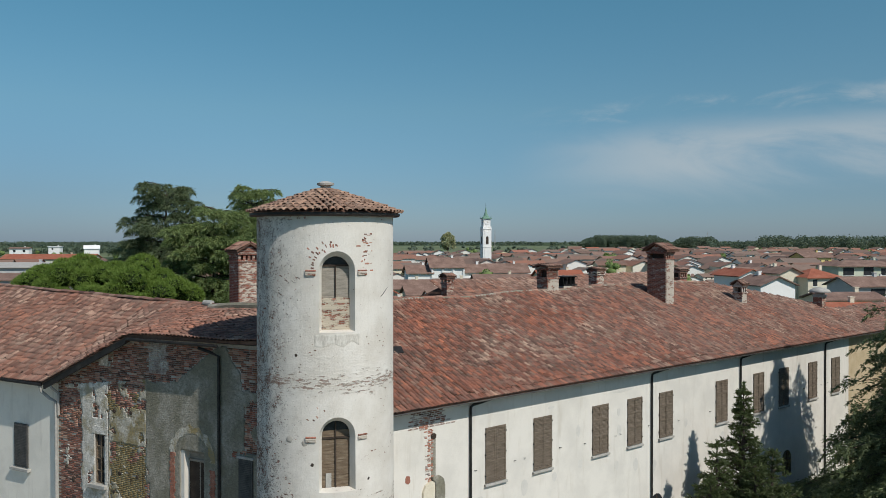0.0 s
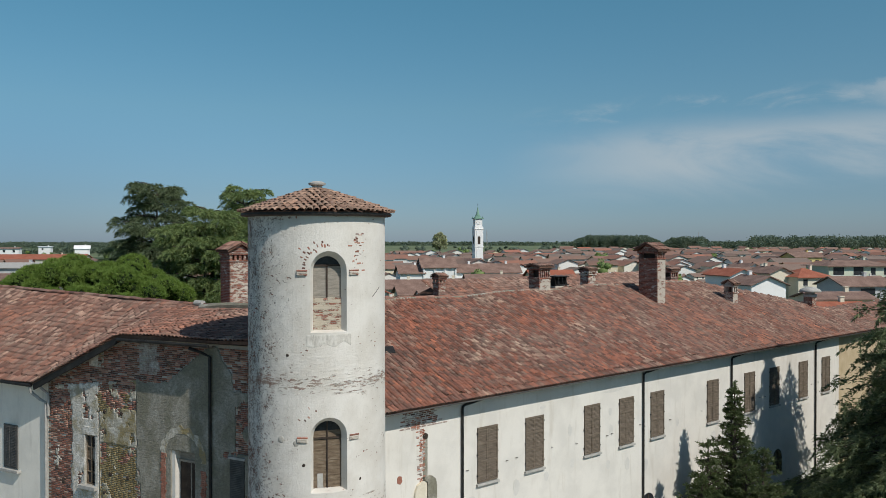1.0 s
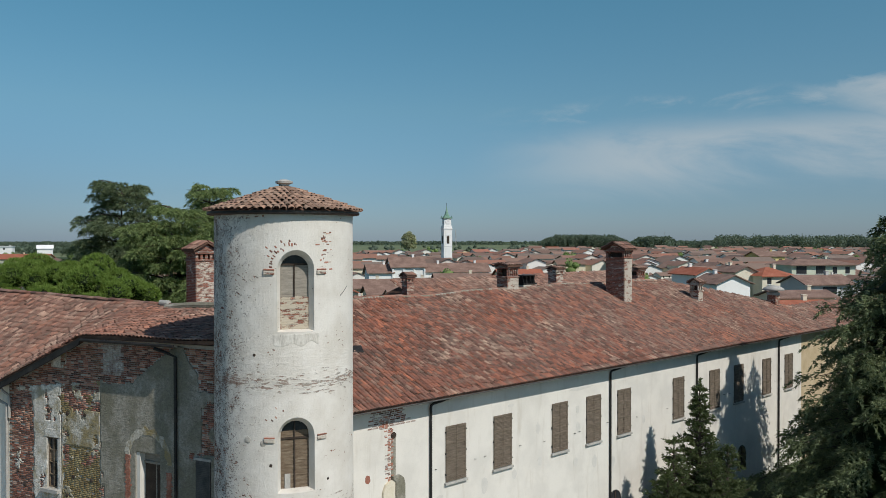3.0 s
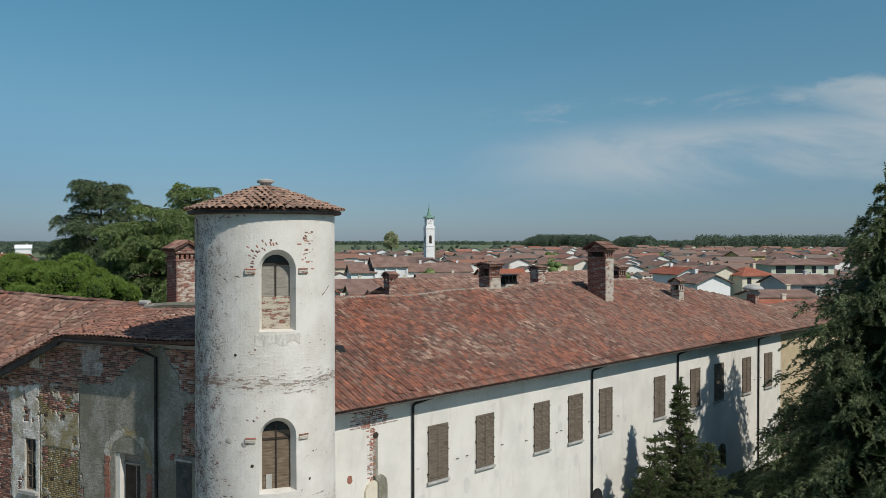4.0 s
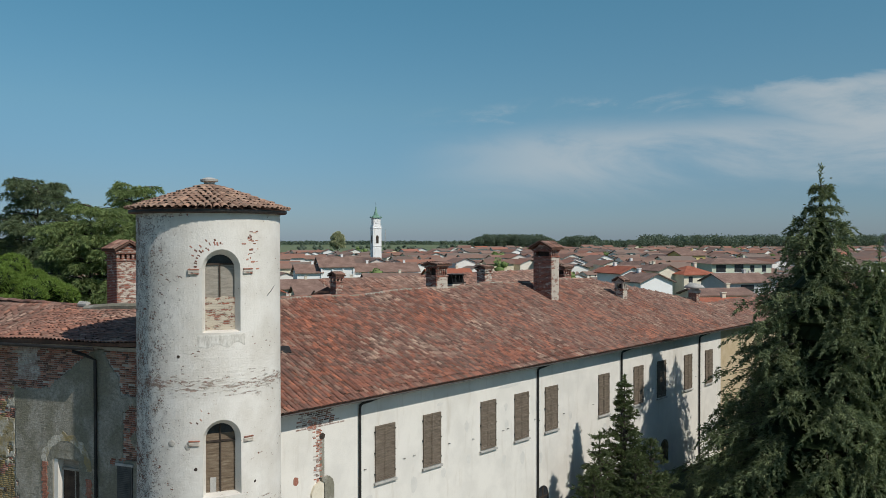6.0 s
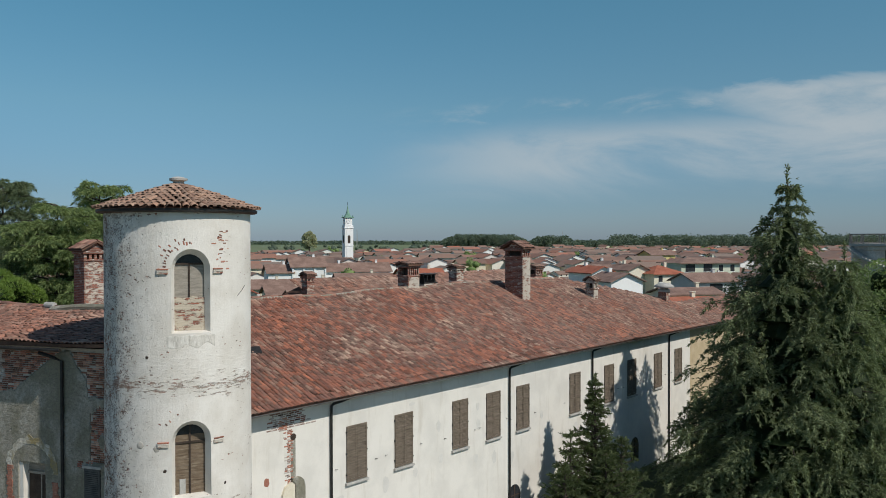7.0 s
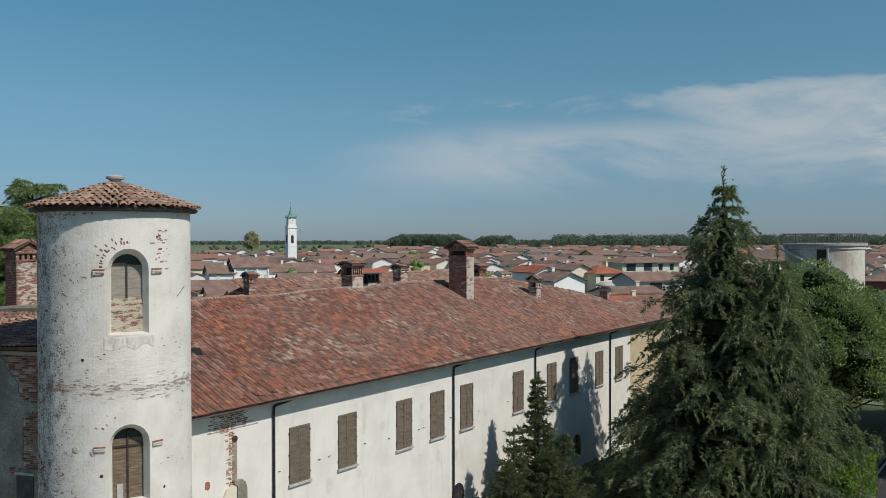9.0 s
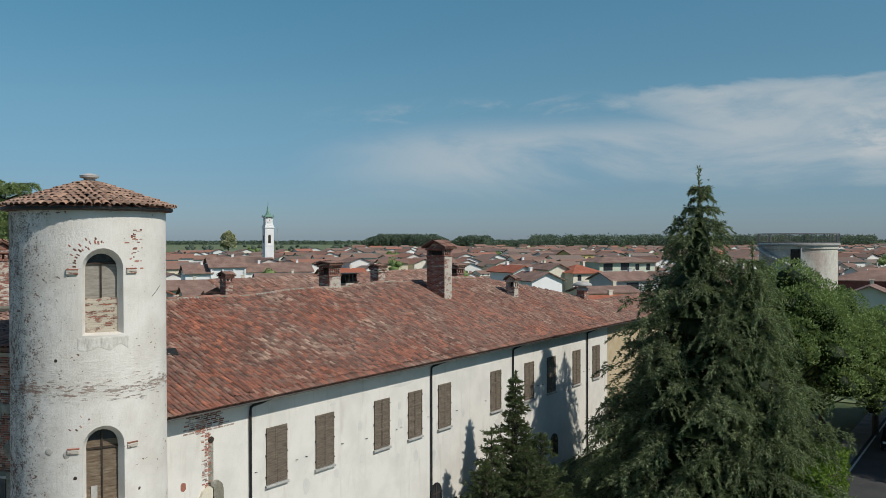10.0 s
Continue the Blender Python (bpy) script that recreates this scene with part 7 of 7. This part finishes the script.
def clumped(name, m, centres, leaf, seed, label, trunk, leaves=70, size=0.22, wide=0.14, flat=1.0, limbs=True, up=0.3, core=0.0):
    """A crown of leafy clumps on limbs; centres: (x, y, z, radius)."""
    rng = np.random.default_rng(seed)
    at, along = [], []
    for x, y, z, r in centres:
        n = int(leaves * r * r)
        d = rng.normal(size=(n, 3))
        d /= np.linalg.norm(d, axis=1)[:, None]
        d[:, 2] = np.abs(d[:, 2]) * np.where(rng.random(n) < 0.78, 1, -0.6)
        rad = r * rng.uniform(0.5, 1.0, n) ** 0.35
        p = d * rad[:, None]
        p[:, 2] *= flat
        at.append(p + (x, y, z))
        q = d * 0.8 + rng.normal(0, 0.55, (n, 3))
        q[:, 2] += up
        along.append(q)
    v, f = (tufts if name == "umbrella_pine" else blades)(np.concatenate(at), np.concatenate(along), size, wide, rng)
    t = tagged(empty(name, m), label, "tree")
    h, r = trunk
    lines = []
    if limbs:
        for x, y, z, c in centres:
            lines.append([(0, 0, min(h * 0.8, z * 0.6)), (x * 0.5, y * 0.5, (z + min(h, z) * 0.7) / 2), (x, y, z)])
    part("trunk", trunk_mesh(h, r, lines, r * 0.28), BARK, t)
    part("crown", raw_mesh("crown", v, f, leaf), None, t)
    # dark lumps inside stand for the shade between the clumps
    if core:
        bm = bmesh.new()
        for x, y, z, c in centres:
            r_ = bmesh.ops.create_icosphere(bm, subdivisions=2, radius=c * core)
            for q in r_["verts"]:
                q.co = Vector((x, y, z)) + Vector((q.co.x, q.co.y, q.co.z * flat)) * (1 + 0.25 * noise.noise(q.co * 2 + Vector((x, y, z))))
        part("inner_crown", bm, SHADE_LEAF, t)
    return t


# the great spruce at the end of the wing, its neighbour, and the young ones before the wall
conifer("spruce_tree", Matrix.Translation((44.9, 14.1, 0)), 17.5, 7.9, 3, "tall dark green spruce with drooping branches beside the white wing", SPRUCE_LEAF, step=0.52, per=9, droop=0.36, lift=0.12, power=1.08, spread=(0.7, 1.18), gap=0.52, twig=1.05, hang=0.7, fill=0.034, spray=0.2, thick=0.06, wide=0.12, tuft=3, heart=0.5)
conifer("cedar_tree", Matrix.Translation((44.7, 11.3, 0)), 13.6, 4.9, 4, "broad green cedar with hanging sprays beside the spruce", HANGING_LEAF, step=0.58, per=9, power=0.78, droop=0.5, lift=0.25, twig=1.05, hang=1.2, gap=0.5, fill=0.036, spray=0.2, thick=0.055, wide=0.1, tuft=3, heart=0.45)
# mostly hidden behind the tall one; added to widen the shadow on the wall
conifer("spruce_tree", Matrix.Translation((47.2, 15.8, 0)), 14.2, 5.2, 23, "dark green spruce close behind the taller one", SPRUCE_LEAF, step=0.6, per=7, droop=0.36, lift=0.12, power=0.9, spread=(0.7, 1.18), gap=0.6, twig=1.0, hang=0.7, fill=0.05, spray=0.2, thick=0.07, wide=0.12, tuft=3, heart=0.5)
conifer("young_spruce", Matrix.Translation((36.3, 20.4, 0)), 7.3, 1.95, 5, "young spruce standing before the white wing wall", YOUNG_LEAF, step=0.28, per=9, spread=(0.65, 1.2), spray=0.15, thick=0.05, gap=0.24, twig=0.5, hang=0.15, fill=0.045, wide=0.06, droop=0.02, lift=0.45, power=1.05)
for x, y, h, r, k in ((34.2, 20.5, 4.9, 1.7, 6), (33.2, 20.2, 3.6, 1.5, 7), (36.9, 19.3, 4.3, 1.9, 8), (35.2, 19.2, 4.2, 1.7, 9)):
    conifer("young_spruce", Matrix.Translation((x, y, 0)), h, r, k, "small bushy spruce standing before the white wing wall", YOUNG_LEAF, step=0.34, per=8, spray=0.15, thick=0.05, gap=0.24, twig=0.5, hang=0.15, fill=0.05, wide=0.06, droop=0.02, lift=0.55, power=0.8)


def behind(px, ahead):
    """On the line of sight over the old roof, px to the right of the first picture's middle at 1500 to one."""
    return Matrix.Translation(camera_side(px / 1500 * ahead, ahead))


def plate_cedar(m, height, radius, low, seed, label, leaf, levels, lean=0.0):
    """An old cedar: level limbs that each carry a flat pad of needles with drooping tips."""
    rng = np.random.default_rng(seed)
    at, along, lines = [], [], []
    for k in range(levels):
        q = (k + rng.uniform(0.2, 0.8)) / levels
        z = low + (height - low) * q
        reach = radius * math.sqrt(max(0.16, 1.0 - (0.2 + 0.74 * q) ** 3.4)) * rng.uniform(0.85, 1.1)
        for j in range(6):
            a = 2.4 * k + 1.05 * j + rng.normal(0, 0.3)
            r = reach * rng.uniform(0.5, 1.12)
            rise = rng.normal(0.12, 0.08) + 0.25 * max(0.0, q - 0.6)
            out, cross = np.array([math.cos(a), math.sin(a), 0]), np.array([-math.sin(a), math.cos(a), 0])
            base = z - 0.3 * r * rise + rng.normal(0, 0.14)
            lines.append([(0, 0, base), (out[0] * r * 0.5, out[1] * r * 0.5, base + 0.6 * rise * r), (out[0] * r * 0.92, out[1] * r * 0.92, base + 0.7 * rise * r)])
            # pads, the widest two thirds out
            for pad in range(max(3, int(r * 1.5))):
                t = rng.uniform(0.35, 1.0)
                half = (0.45 + 0.2 * r) * rng.uniform(0.5, 1.0) * (1.2 - 0.5 * t)
                c = out * (r * t) + cross * rng.normal(0, 0.22 * r)
                c[2] = base + rise * r * (1.2 * t - 0.5 * t * t) - 0.1 * r * t ** 3 + rng.normal(0, 0.07)
                n = int(170 * half)
                d = rng.uniform(0, 1, n) ** 0.6
                f = rng.uniform(0, 6.283, n)
                p = c + half * d[:, None] * (np.cos(f)[:, None] * out * 1.25 + np.sin(f)[:, None] * cross)
                p[:, 2] += rng.normal(0, 0.05, n) - 0.75 * half * d ** 3
                w = np.cos(f)[:, None] * out + np.sin(f)[:, None] * cross + out * 0.5
                w[:, 2] += 0.2 - 1.5 * d ** 2
                at.append(p)
                along.append(w)
    v, f = tufts(np.concatenate(at), np.concatenate(along), 0.3, 0.045, rng, 4, 0.5)
    t = tagged(empty("cedar_tree", m), label, "tree")
    part("trunk", trunk_mesh(height * 0.98, height * 0.022, lines, 0.07, (lean, 0)), BARK, t)
    part("crown", raw_mesh("crown", v, f, leaf), None, t)
    return t


for px, far, h, r, low, leaf, seed, levels, text in ((-490, 72, 18.9, 4.6, 8.5, BLUE_LEAF, 11, 12, "old blue-green cedar with layered branches behind the roof"),
                                                     (-338, 70, 18.3, 5.2, 6.0, CEDAR_LEAF, 12, 13, "large green cedar with layered branches behind the roof"),
                                                     (-405, 66, 16.7, 5.2, 4.5, CEDAR_LEAF, 13, 12, "broad green cedar with drooping layered branches behind the roof"),
                                                     (-525, 74, 14.0, 4.4, 5.5, BLUE_LEAF, 19, 7, "lower blue-green cedar with drooping layered branches"),
                                                     (-265, 74, 17.9, 4.4, 6.0, CEDAR_LEAF, 14, 9, "green cedar with layered branches behind the tower")):
    plate_cedar(behind(px, far), h, r, low, seed, text, leaf, levels)


def dome(rng, width, height, low, count, r=(1.0, 1.7), rough=0.25):
    out = []
    for k in range(count):
        a, q = 2.4 * k + rng.normal(0, 0.2), math.sqrt((k + 0.5) / count)
        out.append((width * q * math.cos(a), width * q * math.sin(a), low + (height - low) * math.sqrt(max(0, 1 - q * q)) * rng.uniform(1 - rough, 1.0) - 0.6, rng.uniform(*r)))
    return out


rng = np.random.default_rng(33)
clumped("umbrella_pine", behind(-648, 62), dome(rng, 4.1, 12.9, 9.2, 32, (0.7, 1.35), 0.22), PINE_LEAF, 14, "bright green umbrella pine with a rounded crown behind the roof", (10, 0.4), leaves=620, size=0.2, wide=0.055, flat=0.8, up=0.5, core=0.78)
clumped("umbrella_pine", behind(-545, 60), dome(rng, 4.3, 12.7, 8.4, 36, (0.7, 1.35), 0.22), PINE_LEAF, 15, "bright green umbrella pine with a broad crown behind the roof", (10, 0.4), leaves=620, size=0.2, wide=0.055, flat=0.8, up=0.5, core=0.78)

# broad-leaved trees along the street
# the last five stand out of view and throw shade on the street
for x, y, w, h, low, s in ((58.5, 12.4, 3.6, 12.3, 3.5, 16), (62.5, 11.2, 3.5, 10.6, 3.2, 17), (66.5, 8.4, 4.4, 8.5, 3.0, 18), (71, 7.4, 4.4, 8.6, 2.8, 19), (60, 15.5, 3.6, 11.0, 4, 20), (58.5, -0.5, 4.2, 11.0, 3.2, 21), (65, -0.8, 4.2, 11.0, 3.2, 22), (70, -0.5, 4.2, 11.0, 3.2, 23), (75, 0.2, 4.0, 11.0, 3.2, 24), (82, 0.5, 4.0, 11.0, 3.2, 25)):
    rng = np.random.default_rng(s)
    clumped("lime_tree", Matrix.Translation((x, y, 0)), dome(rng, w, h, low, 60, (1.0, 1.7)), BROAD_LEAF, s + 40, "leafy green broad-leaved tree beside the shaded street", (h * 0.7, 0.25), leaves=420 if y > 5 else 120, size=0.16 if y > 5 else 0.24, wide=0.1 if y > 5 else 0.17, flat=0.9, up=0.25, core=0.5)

# clipped hedge at the street's edge
rng = np.random.default_rng(77)
n = 9000
p = np.stack([rng.uniform(-3.2, 3.2, n), rng.uniform(-0.8, 0.8, n), rng.uniform(0.05, 2.6, n)], 1)
axis = rng.integers(0, 3, n)
p[:, 0] = np.where(axis == 0, np.sign(p[:, 0]) * 3.2, p[:, 0])
p[:, 1] = np.where(axis == 1, np.sign(p[:, 1]) * 0.8, p[:, 1])
p[:, 2] = np.where(axis == 2, 2.6, p[:, 2])
v, f = blades(p + rng.normal(0, 0.1, (n, 3)), rng.normal(size=(n, 3)) + (0, 0, 0.6), 0.16, 0.11, rng)
hedge = tagged(empty("hedge", Matrix.Translation((46.4, 8.4, 0))), "bright yellow-green hedge at the edge of the street", "hedge")
part("foliage", raw_mesh("foliage", v, f, HEDGE_LEAF), None, hedge)
# solid block, bark-dark to stand for the shade inside the hedge
part("stems", boxed(-3.0, 3.0, -0.55, 0.55, 0, 2.35), BARK, hedge)


# far woods: many rough crowns in one object each
def far_wood(name, label, spots, seed, leaf=None, size=1.6, sprays=20, solid=True):
    rng = np.random.default_rng(seed)
    bm = bmesh.new()
    bmesh.ops.create_icosphere(bm, subdivisions=1, radius=1)
    base = np.array([v.co[:] for v in bm.verts])
    tri = np.array([[v.index for v in f.verts] for f in bm.faces])
    bm.free()
    vs, fs, n, at = [], [], 0, []
    for q, r, h in spots:
        if solid:
            for k in range(4):
                lump = base * (1 + rng.normal(0, 0.13, (len(base), 1)))
                c = r * rng.uniform(0.5, 0.8)
                z = (h - c) if k == 0 else rng.uniform(0.2, 0.85) * h
                off = (0, 0) if k == 0 else rng.normal(0, r * 0.6, 2)
                centre = np.array((q[0] + off[0], q[1] + off[1], z))
                vs.append(lump * (c * 1.05, c * 1.05, c * 0.9) + centre)
                fs.append(tri + n)
                n += len(base)
                d = rng.normal(size=(sprays, 3))
                d /= np.linalg.norm(d, axis=1)[:, None]
                at.append(centre + d * c * 0.92)
        else:
            d = rng.normal(size=(sprays, 3))
            d /= np.linalg.norm(d, axis=1)[:, None]
            d *= rng.uniform(0.35, 1.0, (sprays, 1)) ** 0.5
            at.append(np.array((q[0], q[1], h * 0.5)) + d * (r, r, h * 0.48))
    wood = tagged(empty(name), label, "trees", kind="stuff")
    if solid:
        tagged(part("inner_crown", raw_mesh("inner_crown", np.concatenate(vs), np.concatenate(fs), leaf or HAZED_LEAF), None, wood), kind="stuff")
    at = np.concatenate(at)
    v, f = blades(at, rng.normal(size=at.shape) + (0, 0, 0.3), size, size * 0.7, rng)
    tagged(part("leaves", raw_mesh("leaves", v, f, leaf or HAZED_LEAF), None, wood), kind="stuff")


def belt(px0, px1, ahead, depth, tall, r, count, rng, taper=False):
    out = []
    for k in range(count):
        u = rng.uniform(0, 1)
        a = ahead + rng.uniform(0, depth)
        h = tall * rng.uniform(0.82, 1.06)
        if taper:
            h *= 0.55 + 0.45 * min(1, 6 * min(u, 1 - u))
        out.append((camera_side((px0 + (px1 - px0) * u) / 1500 * a, a), r * rng.uniform(0.7, 1.3), h))
    return out


rng = np.random.default_rng(50)
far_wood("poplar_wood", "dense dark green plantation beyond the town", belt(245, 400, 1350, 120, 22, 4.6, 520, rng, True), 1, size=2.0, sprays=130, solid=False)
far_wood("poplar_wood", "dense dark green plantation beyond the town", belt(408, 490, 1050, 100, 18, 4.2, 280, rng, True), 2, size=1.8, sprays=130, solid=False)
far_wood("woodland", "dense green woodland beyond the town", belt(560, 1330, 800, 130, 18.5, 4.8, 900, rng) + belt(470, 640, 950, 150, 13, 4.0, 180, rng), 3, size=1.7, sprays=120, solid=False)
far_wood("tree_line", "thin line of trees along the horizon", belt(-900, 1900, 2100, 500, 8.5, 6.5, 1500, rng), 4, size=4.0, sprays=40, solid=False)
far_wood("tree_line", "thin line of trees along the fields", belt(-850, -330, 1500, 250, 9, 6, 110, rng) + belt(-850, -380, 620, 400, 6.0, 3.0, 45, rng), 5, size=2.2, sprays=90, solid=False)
town_trees = []
for k in range(170):
    a = rng.uniform(190, 850)
    town_trees.append((camera_side(rng.uniform(-0.6, 1.0) * a, a), rng.uniform(1.4, 3.0), rng.uniform(4, 7.5)))
far_wood("garden_trees", "small green garden trees between the houses", town_trees, 6, BROAD_LEAF, size=0.7, sprays=60)
far_wood("field_trees", "scattered green trees at the edge of the fields", belt(-70, 240, 850, 500, 5.5, 3.2, 34, rng), 8, HAZED_LEAF, size=0.9, sprays=50)
rng = np.random.default_rng(51)
clumped("round_tree", behind(9, 700), dome(rng, 5.2, 19.5, 6, 46, (1.4, 2.4)), PALE_LEAF, 60, "lone round pale green tree on the far edge of the town", (13, 0.5), leaves=80, size=0.9, wide=0.6)
